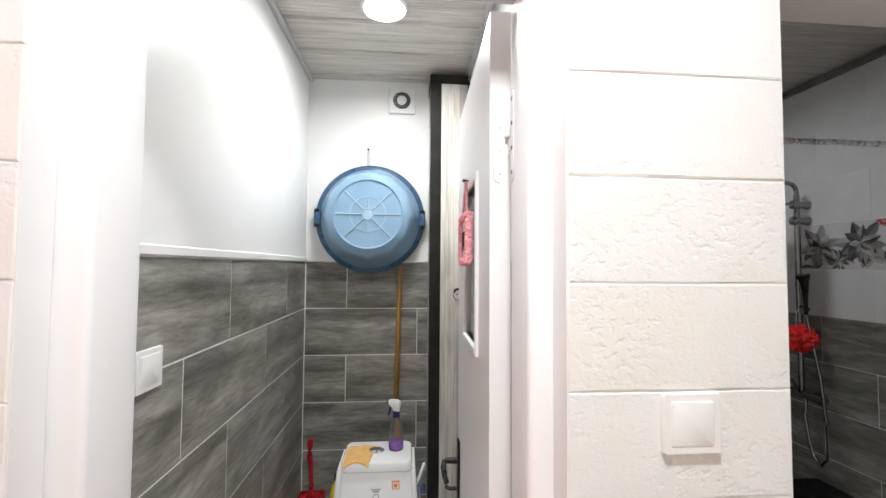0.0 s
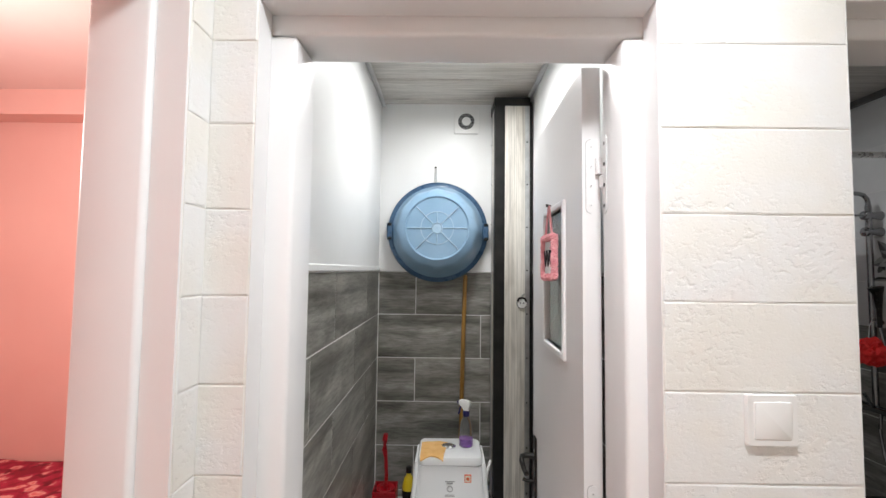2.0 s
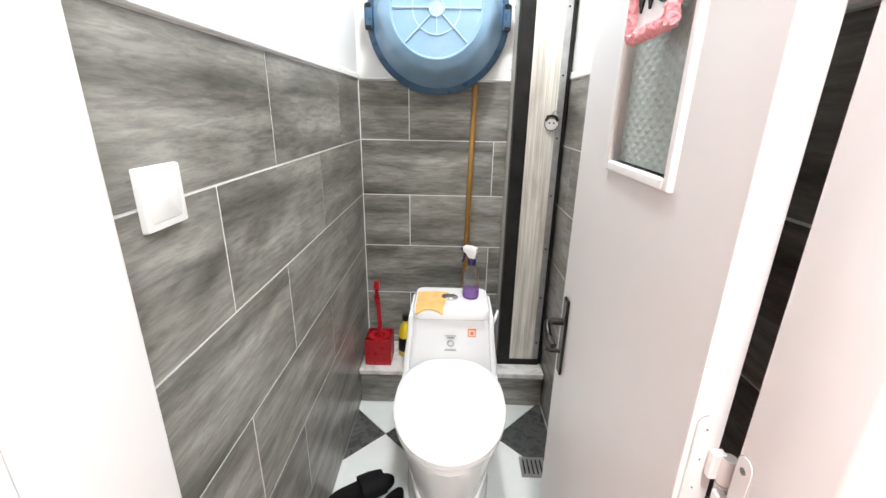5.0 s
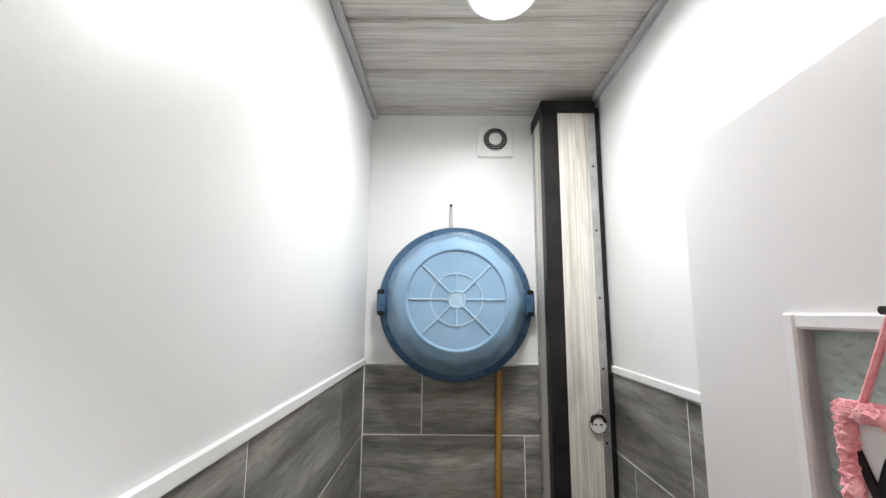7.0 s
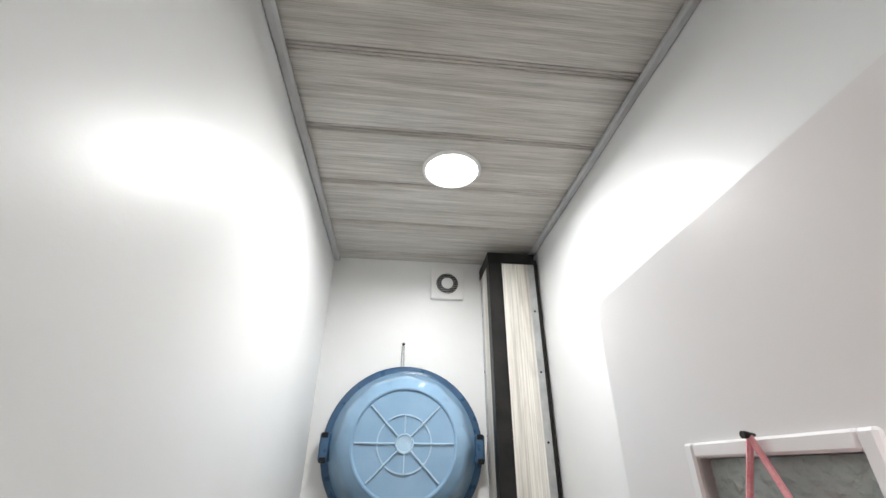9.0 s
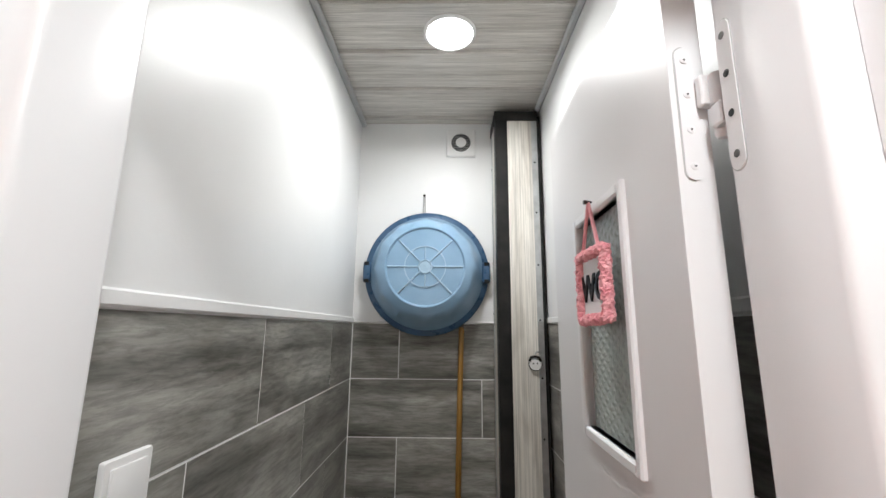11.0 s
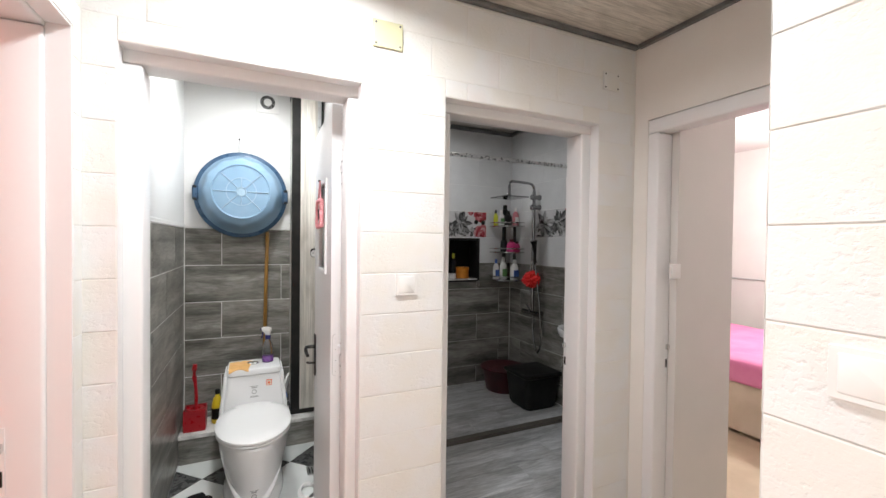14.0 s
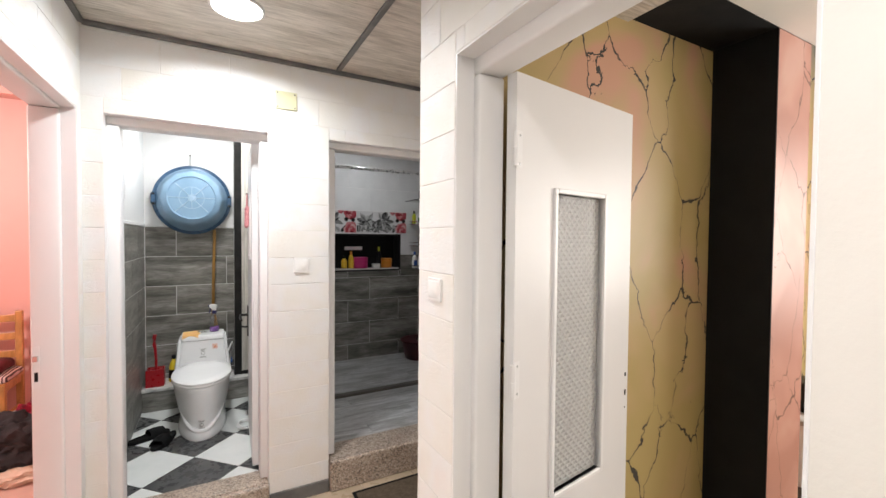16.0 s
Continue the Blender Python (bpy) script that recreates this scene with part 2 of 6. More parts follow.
def cracked_paint(name, a, b, c, vein, scale, seed):
    """Painted marble: soft patches of colour crossed by thin dark cracks."""
    m = material(name, a, 0.48)
    v = coords(m)
    mp = node(m, "Mapping")
    mp.inputs["Location"].default_value = (seed, seed * 0.7, seed * 1.3)
    link(m, v, mp.inputs["Vector"])
    warp = noise_tex(m, mp.outputs[0], 2.6, 6, 0.6)
    add = node(m, "VectorMath")
    add.operation = "MULTIPLY_ADD"
    link(m, warp.outputs["Color"], add.inputs[0])
    add.inputs[1].default_value = (0.24, 0.24, 0.24)
    link(m, mp.outputs[0], add.inputs[2])
    sc = node(m, "Mapping")
    sc.inputs["Scale"].default_value = (scale * 1.5, scale * 1.5, scale * 0.75)
    sc.inputs["Rotation"].default_value = (0.35, 0.5, 0.0)
    link(m, add.outputs[0], sc.inputs["Vector"])
    vo = node(m, "TexVoronoi")
    vo.feature = "DISTANCE_TO_EDGE"
    vo.inputs["Scale"].default_value = 1.0
    link(m, sc.outputs[0], vo.inputs["Vector"])
    n = noise_tex(m, mp.outputs[0], 1.5, 3, 0.5, 0.6)
    base = ramp(m, n.outputs["Fac"], ((0.42, a), (0.54, b), (0.64, c)))
    width = noise_tex(m, mp.outputs[0], 5.0, 3)
    thr = node(m, "MapRange")
    thr.inputs["From Min"].default_value, thr.inputs["From Max"].default_value = 0.40, 0.66
    thr.inputs["To Min"].default_value, thr.inputs["To Max"].default_value = 0.0015, 0.0125
    link(m, width.outputs["Fac"], thr.inputs["Value"])
    less = node(m, "Math")
    less.operation = "LESS_THAN"
    link(m, vo.outputs["Distance"], less.inputs[0])
    link(m, thr.outputs[0], less.inputs[1])
    link(m, mix(m, less.outputs[0], base, vein), bsdf(m).inputs["Base Color"])
    return m


M_marbled = cracked_paint("ochre_and_pink_marbled_paint", (0.46, 0.35, 0.14), (0.50, 0.36, 0.17), (0.58, 0.32, 0.21), (0.03, 0.025, 0.02), 1.9, 2.0)
M_marbled_pink = cracked_paint("dusky_pink_marbled_paint", (0.45, 0.21, 0.16), (0.53, 0.27, 0.21), (0.58, 0.34, 0.28), (0.16, 0.07, 0.05), 2.6, 5.0)

M_glow_cool = material("cool_lamp_diffuser", (1, 1, 1), 0.4)
bsdf(M_glow_cool).inputs["Emission Color"].default_value = (0.95, 0.98, 1, 1)
bsdf(M_glow_cool).inputs["Emission Strength"].default_value = 9.0
M_glow_warm = material("warm_lamp_diffuser", (1, 1, 1), 0.4)
bsdf(M_glow_warm).inputs["Emission Color"].default_value = (1, 0.97, 0.9, 1)
bsdf(M_glow_warm).inputs["Emission Strength"].default_value = 9.0

# rippled obscure glass
M_glass = material("patterned_obscure_glass", (0.56, 0.64, 0.605), 0.12)
bsdf(M_glass).inputs["Transmission Weight"].default_value = 0.35
bsdf(M_glass).inputs["IOR"].default_value = 1.4
_v = coords(M_glass, (1, 1, 1))
_ripple = []
for _tilt in (0.55, -0.55):
    _mp = node(M_glass, "Mapping")
    _mp.inputs["Rotation"].default_value = (_tilt, 0, 0)
    link(M_glass, _v, _mp.inputs["Vector"])
    _wv = node(M_glass, "TexWave")
    _wv.bands_direction = "Z"
    _wv.inputs["Scale"].default_value = 19.0
    _wv.inputs["Distortion"].default_value = 2.4
    _wv.inputs["Detail Scale"].default_value = 6.0
    link(M_glass, _mp.outputs[0], _wv.inputs["Vector"])
    _ripple.append(_wv)
_mx = node(M_glass, "Math")
_mx.operation = "MULTIPLY"
link(M_glass, _ripple[0].outputs["Fac"], _mx.inputs[0])
link(M_glass, _ripple[1].outputs["Fac"], _mx.inputs[1])
_w1 = noise_tex(M_glass, _v, 160.0, 3)
_rb = bump(M_glass, _mx.outputs[0], 0.5, 0.004)
bump(M_glass, _w1.outputs["Fac"], 0.22, 0.002, _rb)
M_clear = material("clear_plastic", (0.95, 0.95, 0.97), 0.08)
bsdf(M_clear).inputs["IOR"].default_value = 1.08
bsdf(M_clear).inputs["Transmission Weight"].default_value = 0.95
M_lilac = material("lilac_liquid", (0.42, 0.16, 0.72), 0.15)
bsdf(M_lilac).inputs["Transmission Weight"].default_value = 0.3


# ---- building helpers ----
def smooth(me):
    for p in me.polygons:
        p.use_smooth = True


def box(bm, x0, x1, y0, y1, z0, z1, bevel=0.0, seg=1, turn=None):
    """A box between the given planes, with bevelled edges; turn: a matrix put on it afterwards."""
    vs = [bm.verts.new((x, y, z)) for x in (x0, x1) for y in (y0, y1) for z in (z0, z1)]
    fs = [bm.faces.new([vs[i] for i in f]) for f in ((0, 1, 3, 2), (4, 6, 7, 5), (0, 4, 5, 1), (2, 3, 7, 6), (0, 2, 6, 4), (1, 5, 7, 3))]
    made = vs
    if bevel > 0:
        edges = list({e for f in fs for e in f.edges})
        r = bmesh.ops.bevel(bm, geom=edges, offset=min(bevel, 0.45 * min(abs(x1 - x0), abs(y1 - y0), abs(z1 - z0))), segments=seg, affect="EDGES", profile=0.5)
        made = list({v for f in r["faces"] for v in f.verts} | {v for v in vs if v.is_valid})
    if turn is not None:
        for v in made:
            v.co = turn @ v.co
    return made


def boxes(items, bevel=0.0):
    bm = bmesh.new()
    for b in items:
        box(bm, *b, bevel=bevel)
    return bm


def one(x0, x1, y0, y1, z0, z1, bevel=0.0, seg=1):
    bm = bmesh.new()
    box(bm, x0, x1, y0, y1, z0, z1, bevel, seg)
    return bm


def tube(points, radius, sides=12, closed=False, taper=None):
    """A round bar along the points."""
    bm = bmesh.new()
    pts = [Vector(p) for p in points]
    rings = []
    count = len(pts)
    up = Vector((0.013, 0.021, 1)).normalized()
    for i, p in enumerate(pts):
        a = pts[i - 1] if (i > 0 or closed) else p
        b = pts[(i + 1) % count] if (i < count - 1 or closed) else p
        d = (b - a).normalized()
        side = d.cross(up)
        if side.length < 0.05:
            side = d.cross(Vector((1, 0.01, 0.02)))
        side.normalize()
        other = d.cross(side)
        r = radius if taper is None else taper[i]
        rings.append([bm.verts.new(p + r * (math.cos(2 * math.pi * k / sides) * side + math.sin(2 * math.pi * k / sides) * other)) for k in range(sides)])
    for i in range(count if closed else count - 1):
        a, b = rings[i], rings[(i + 1) % count]
        for k in range(sides):
            bm.faces.new((a[k], a[(k + 1) % sides], b[(k + 1) % sides], b[k]))
    if not closed:
        bm.faces.new(rings[0][::-1])
        bm.faces.new(rings[-1])
    bmesh.ops.recalc_face_normals(bm, faces=bm.faces)
    return bm


def lathe(profile, at=(0, 0, 0), axis="Z", sides=32, squash=(1, 1)):
    """Turns (radius, height) pairs round an axis through at."""
    bm = bmesh.new()
    rings = []
    for r, h in profile:
        ring = []
        for k in range(sides):
            a = 2 * math.pi * k / sides
            u, w = r * math.cos(a) * squash[0], r * math.sin(a) * squash[1]
            p = {"Z": (u, w, h), "Y": (u, h, w), "X": (h, u, w)}[axis]
            ring.append(bm.verts.new(Vector(at) + Vector(p)))
        rings.append(ring)
    for a, b in zip(rings, rings[1:]):
        for k in range(sides):
            bm.faces.new((a[k], a[(k + 1) % sides], b[(k + 1) % sides], b[k]))
    bm.faces.new(rings[0])
    bm.faces.new(rings[-1])
    bmesh.ops.recalc_face_normals(bm, faces=bm.faces)
    return bm


def arc(c, r, a0, a1, n, plane="XZ"):
    out = []
    for i in range(n + 1):
        a = radians(a0 + (a1 - a0) * i / n)
        u, w = r * math.cos(a), r * math.sin(a)
        out.append({"XZ": (c[0] + u, c[1], c[2] + w), "YZ": (c[0], c[1] + u, c[2] + w), "XY": (c[0] + u, c[1] + w, c[2])}[plane])
    return out


def loft(sections, cap=True):
    bm = bmesh.new()
    rings = [[bm.verts.new(p) for p in sec] for sec in sections]
    n = len(rings[0])
    for a, b in zip(rings, rings[1:]):
        for k in range(n):
            bm.faces.new((a[k], a[(k + 1) % n], b[(k + 1) % n], b[k]))
    if cap:
        bm.faces.new(rings[0][::-1])
        bm.faces.new(rings[-1])
    bmesh.ops.recalc_face_normals(bm, faces=bm.faces)
    return bm


def thing(name, at, label, category, group="", kind=""):
    """The Empty at the base of a thing, under which its parts go."""
    ob = new(name)
    ob.empty_display_size = 0.05
    ob.location = at
    return tagged(ob, label, category, group, kind)


def base_of(ob):
    at = Vector((0, 0, 0))
    while ob is not None:
        at += ob.location
        ob = ob.parent
    return at


def part(name, bm, mat, parent=None, label="", shade=False):
    """Links a bmesh, given in world metres, as one mesh object under a thing or a part."""
    me = bpy.data.meshes.new(name)
    if parent is not None:
        bmesh.ops.translate(bm, verts=bm.verts, vec=-base_of(parent))
    bm.to_mesh(me)
    bm.free()
    me.materials.append(mat)
    if shade:
        smooth(me)
        me.set_sharp_from_angle(angle=radians(38))
    ob = new(name, me)
    ob.parent = parent
    return tagged(ob, label)


def setting(name, bm, mat, label, category):
    return tagged(part(name, bm, mat), label, category, "", "structure")


PIECES = {}


def piece_mesh(kind, w, h, d, mat, jitter=0.0, variant=0, bevel=0.0015):
    """A flat piece, w by h, its face looking along local +z and its back at z = 0; alike pieces share it."""
    key = (kind, round(w, 3), round(h, 3), round(d, 4), variant)
    if key in PIECES:
        return PIECES[key]
    rnd = random.Random(hash((round(w * 1000), round(h * 1000), variant)))
    me = bpy.data.meshes.new(kind)
    if jitter:
        nx, ny = max(2, round(w / 0.075)), 2
        rim = [(-w / 2 + w * i / nx, -h / 2) for i in range(nx)] + [(w / 2, -h / 2 + h * j / ny) for j in range(ny)]
        rim += [(w / 2 - w * i / nx, h / 2) for i in range(nx)] + [(-w / 2, h / 2 - h * j / ny) for j in range(ny)]
        verts, faces = [], []
        n = len(rim)
        for x, y in rim:
            verts.append((x, y, 0))
        for x, y in rim:
            verts.append((x + rnd.uniform(-1, 1) * jitter * 0.5, y + rnd.uniform(-1, 1) * jitter * 0.5, d * 0.55))
        for x, y in rim:
            k = bevel * rnd.uniform(0.7, 1.6)
            verts.append((x * (1 - 2 * k / w), y * (1 - 2 * k / h), d + rnd.uniform(-1, 0.6) * jitter * 0.25))
        for lo in (0, n):
            for i in range(n):
                j = (i + 1) % n
                faces.append((lo + i, lo + j, lo + n + j, lo + n + i))
        faces.append(tuple(range(2 * n, 3 * n)))
    else:
        b = bevel
        verts = [(sx * w / 2, sy * h / 2, 0) for sx, sy in ((-1, -1), (1, -1), (1, 1), (-1, 1))]
        verts += [(sx * w / 2, sy * h / 2, d - b) for sx, sy in ((-1, -1), (1, -1), (1, 1), (-1, 1))]
        verts += [(sx * (w / 2 - b), sy * (h / 2 - b), d) for sx, sy in ((-1, -1), (1, -1), (1, 1), (-1, 1))]
        faces = [(8, 9, 10, 11)]
        for lo in (0, 4):
            faces += [(lo + i, lo + (i + 1) % 4, lo + 4 + (i + 1) % 4, lo + 4 + i) for i in range(4)]
    me.from_pydata(verts, [], faces)
    me.materials.append(mat)
    me.update()
    PIECES[key] = me
    return me


FACE = {"-y": pose(0, 0, 0, 90, 0, 0), "+x": pose(0, 0, 0, 90, 0, 90), "-x": pose(0, 0, 0, 90, 0, -90), "+y": pose(0, 0, 0, 90, 0, 180), "+z": Matrix.Identity(4)}


def lay(kind, parent, centre, facing, w, h, d, mat, jitter=0.0, variant=0, spin=0.0, bevel=0.0015):
    ob = new(kind, piece_mesh(kind + mat.name, w, h, d, mat, jitter, variant, bevel))
    ob.parent = parent
    ob.matrix_basis = Matrix.Translation(centre) @ FACE[facing] @ pose(0, 0, 0, 0, 0, spin)
    return ob


def courses(parent, kind, facing, fixed, span, zs, length, joint, depth, mat, starts, openings=(), jitter=0.0, bevel=0.0015, pick=None):
    """Courses of pieces on an upright face. span: from, to along the wall; zs: the levels of the bed joints; starts: a joint's place, course by course."""
    made = 0
    for row, (z0, z1) in enumerate(zip(zs, zs[1:])):
        cuts = {span[0], span[1]}
        s = starts[row % len(starts)]
        k = math.floor((span[0] - s) / length)
        while s + k * length < span[1]:
            if s + k * length > span[0] + 0.015:
                cuts.add(s + k * length)
            k += 1
        for o0, o1, b0, b1 in openings:
            if z0 < b1 - 0.004 and z1 > b0 + 0.004:
                cuts |= {c for c in (o0, o1) if span[0] < c < span[1]}
        cuts = sorted(cuts)
        for a, b in zip(cuts, cuts[1:]):
            mid = (a + b) / 2
            bottom, top, skip = z0, z1, False
            for o0, o1, b0, b1 in openings:
                if o0 - 1e-4 <= mid <= o1 + 1e-4 and z0 < b1 - 0.004 and z1 > b0 + 0.004:
                    if b1 < z1 and b1 > z0:
                        bottom = b1
                    elif b0 > z0 and b0 < z1:
                        top = b0
                    else:
                        skip = True
            if skip or b - a < 0.012 or top - bottom < 0.012:
                continue
            w, h = b - a - joint, top - bottom - joint
            c = {"-y": (mid, fixed, 0), "+y": (mid, fixed, 0), "+x": (fixed, mid, 0), "-x": (fixed, mid, 0)}[facing]
            m = pick(mid, (bottom + top) / 2) if pick else mat
            lay(kind, parent, (c[0], c[1], (bottom + top) / 2), facing, w, h, depth, m, jitter, (made * 7 + row * 3) % 5 if jitter else 0, 0.0, bevel)
            made += 1


# ---- large structure ----
WC_O, BATH_O = (0.057, 0.770, 0.0, 2.09), (1.101, 1.904, 0.0, 2.09)
KIT_O = (-2.238, -1.348, 0.0, 2.09)
LEFT_O = (-0.97, -0.060, 0.0, 2.085)
EAST_O = (-0.93, -0.075, 0.0, 2.118)
TOP = 2.85


def holed_wall_x(y0, y1, x0, x1, holes, top=TOP):
    """A wall along x with openings through it."""
    out, at = [], x0
    for a, b, _, h in sorted(holes):
        out.append((at, a, y0, y1, 0, top))
        out.append((a, b, y0, y1, h, top))
        at = b
    out.append((at, x1, y0, y1, 0, top))
    return boxes(out)


def holed_wall_y(x0, x1, y0, y1, holes, top=TOP):
    out, at = [], y0
    for a, b, _, h in sorted(holes):
        out.append((x0, x1, at, a, 0, top))
        out.append((x0, x1, a, b, h, top))
        at = b
    out.append((x0, x1, at, y1, 0, top))
    return boxes(out)


wall_north = setting("wall_north", holed_wall_x(0.0016, 0.16, -0.0256, 2.141, (WC_O, BATH_O)), M_hall_plaster, "white-painted rough block wall with two door openings", "wall")
wall_west = setting("wall_west", holed_wall_y(-0.178, -0.0246, -3.6, 0.16, (LEFT_O,)), M_hall_plaster, "white-painted rough block wall beside the pink room", "wall")
wall_kitchen = setting("wall_kitchen", holed_wall_y(1.1706, 1.33, -3.6, -1.105, (KIT_O,)), M_hall_plaster, "white-painted rough block wall with the kitchen doorway", "wall")
wall_corridor = setting("wall_corridor", one(1.33, 2.141, -1.205, -1.104, 0, TOP), M_hall_plaster, "cream-white painted corridor wall", "wall")
wall_corridor_end = setting("wall_corridor_end", one(1.1706, 1.33, -1.1048, -1.0966, 0, TOP), M_hall_plaster, "end of the block wall at the corridor corner", "wall")
wall_east = setting("wall_east", holed_wall_y(2.142, 2.24, -1.205, 0.16, (EAST_O,)), M_hall_plaster, "cream-white painted wall with the bedroom doorway", "wall")
wall_south = setting("wall_south", one(-0.165, 1.33, -3.75, -3.6, 0, TOP), M_hall_plaster, "white painted wall at the end of the hall", "wall")

wall_wc_left = setting("wall_wc_left", boxes([(-0.10, -0.0012, 0.1605, 1.86, 0, TOP)]), M_plaster, "white gloss wall above grey wood-look tiles", "wall")
wall_wc_back = setting("wall_wc_back", one(-0.10, 0.98, 1.7212, 1.86, 0, TOP), M_plaster, "white gloss end wall above grey wood-look tiles", "wall")
wall_wc_right = setting("wall_wc_right", one(0.8712, 0.97, 0.1605, 1.7212, 0, TOP), M_plaster, "white gloss wall above grey wood-look tiles", "wall")
wall_wc_front = setting("wall_wc_front", boxes([(-0.001, 0.0575, 0.1605, 0.166, 0, TOP), (0.7695, 0.871, 0.1605, 0.166, 0, TOP), (0.0575, 0.7695, 0.1605, 0.166, 2.09, TOP)]), M_plaster, "white gloss inner face of the doorway wall", "wall")

wall_bath_left = setting("wall_bath_left", one(0.971, 1.02, 0.161, 2.2, 0, TOP), M_grout, "tiled partition wall of the shower room", "wall")
NICHE = (1.50, 2.412, 1.155, 1.56)
wall_bath_back = setting("wall_bath_back", boxes([(1.02, NICHE[0], 2.0225, 2.2, 0, TOP), (NICHE[1], 2.9, 2.0225, 2.2, 0, TOP), (NICHE[0], NICHE[1], 2.0225, 2.2, 0, NICHE[2]), (NICHE[0], NICHE[1], 2.0225, 2.2, NICHE[3], TOP), (NICHE[0], NICHE[1], 2.19, 2.24, NICHE[2] - 0.02, NICHE[3] + 0.02)]), M_grout, "grey and white tiled shower wall with a black niche", "wall")
wall_bath_right = setting("wall_bath_right", one(2.7707, 2.9, 0.161, 2.0225, 0, TOP), M_grout, "grey and white tiled shower wall", "wall")
wall_bath_front = setting("wall_bath_front", boxes([(1.904, 2.7707, 0.1605, 0.20, 0, TOP)]), M_white_tile, "white tiled wall beside the shower-room door", "wall")

ceiling_bath = setting("ceiling_bath", one(0.97, 2.9, 0.16, 2.2, CEIL_BATH, CEIL_BATH + 0.06), M_ceiling_wc, "grey panelled shower-room ceiling", "ceiling")
setting("trim_bath_ceiling", boxes([(1.021, 2.777, 1.975, 2.018, CEIL_BATH - 0.035, CEIL_BATH - 0.002), (2.733, 2.766, 0.2, 1.974, CEIL_BATH - 0.035, CEIL_BATH - 0.002)], 0.004), M_dark_trim, "dark grey ceiling cornice", "trim")

# panelled ceiling of the toilet: boards with double grooves, running from side to side
bm = bmesh.new()
edge = 0.165
while edge < 1.86:
    nxt = min(edge + 0.2475, 1.86)
    box(bm, -0.001, 0.871, edge + 0.011, nxt - 0.011, CEIL_WC, CEIL_WC + 0.02, 0.003)
    for g in (-0.0085, 0.0025):
        box(bm, -0.001, 0.871, nxt + g, nxt + g + 0.006, CEIL_WC + 0.001, CEIL_WC + 0.02, 0.002)
    edge = nxt
box(bm, -0.001, 0.871, 0.1605, 1.7212, CEIL_WC + 0.007, CEIL_WC + 0.06)
setting("ceiling_wc", bm, M_ceiling_wc, "grey wood-look panelled ceiling with grooved joints", "ceiling")
setting("trim_wc_ceiling", boxes([(-0.001, 0.024, 0.168, 1.72, CEIL_WC - 0.020, CEIL_WC - 0.001), (0.848, 0.871, 0.168, 1.72, CEIL_WC - 0.020, CEIL_WC - 0.001)], 0.005), M_grey_trim, "pale grey plastic ceiling cornice", "trim")

# hall ceiling: large cream panels, grey bars
bm = bmesh.new()
edge = -3.75
while edge < 0.011:
    nxt = min(edge + 0.30, 0.011)
    box(bm, -0.027, 1.135, edge + 0.001, nxt - 0.001, CEIL_HALL, CEIL_HALL + 0.03, 0.002)
    box(bm, 1.165, 2.141, edge + 0.001, nxt - 0.001, CEIL_HALL, CEIL_HALL + 0.03, 0.002)
    edge = nxt
box(bm, -0.027, 2.141, -3.75, 0.011, CEIL_HALL + 0.012, CEIL_HALL + 0.06)
setting("ceiling_hall", bm, M_ceiling_hall, "cream panelled hall ceiling with grey joint bars", "ceiling")
setting("trim_hall_ceiling", boxes([(1.136, 1.164, -3.58, -0.026, CEIL_HALL - 0.008, CEIL_HALL + 0.01), (-0.014, 2.13, -0.024, -0.001, CEIL_HALL - 0.022, CEIL_HALL - 0.001), (-0.026, -0.002, -3.58, -0.026, CEIL_HALL - 0.022, CEIL_HALL - 0.001), (2.116, 2.141, -1.09, -0.026, CEIL_HALL - 0.022, CEIL_HALL - 0.001)], 0.003), M_dark_trim, "dark grey ceiling trim", "trim")

# floors
floor_hall = setting("floor_hall", one(-0.165, 2.24, -3.75, 0.012, -0.12, -0.006), M_grout, "beige tiled hall floor", "floor")
floor_wc = setting("floor_wc", one(-0.05, 0.93, 0.10, 1.80, -0.1, FLOOR_WC - 0.006), M_grout, "black and white tiled toilet floor laid diagonally", "floor")
floor_bath = setting("floor_bath", boxes([(0.98, 2.85, 0.10, 2.1, -0.1, FLOOR_BATH - 0.0065)]), M_grout, "pale grey wood-look tiled shower-room floor", "floor")
setting("sill_wc", one(0.0575, 0.7695, 0.006, 0.162, 0.0, 0.142, 0.008, 2), M_granite, "speckled granite door sill", "sill")
setting("sill_wc_front", one(0.0575, 0.7695, -0.03, 0.0055, 0.0, 0.138, 0.01, 2), M_granite, "speckled granite step at the toilet door", "step")
setting("step_bath", one(1.105, 1.90, -0.035, 0.20, 0.0, 0.186, 0.012, 3), M_granite, "speckled brown granite step at the shower-room door", "step")
setting("shower_kerb", one(1.021, 2.77, 0.975, 1.035, FLOOR_BATH - 0.02, FLOOR_BATH + 0.022, 0.006, 2), M_kerb, "low speckled granite kerb of the shower", "kerb")
setting("baseboard_hall", boxes([(0.772, 1.10, -0.014, -0.001, 0, 0.075), (1.906, 2.14, -0.014, -0.001, 0, 0.075), (1.151, 1.165, -1.34, -1.10, 0, 0.075)], 0.003), M_dark_trim, "dark grey tiled skirting", "baseboard")


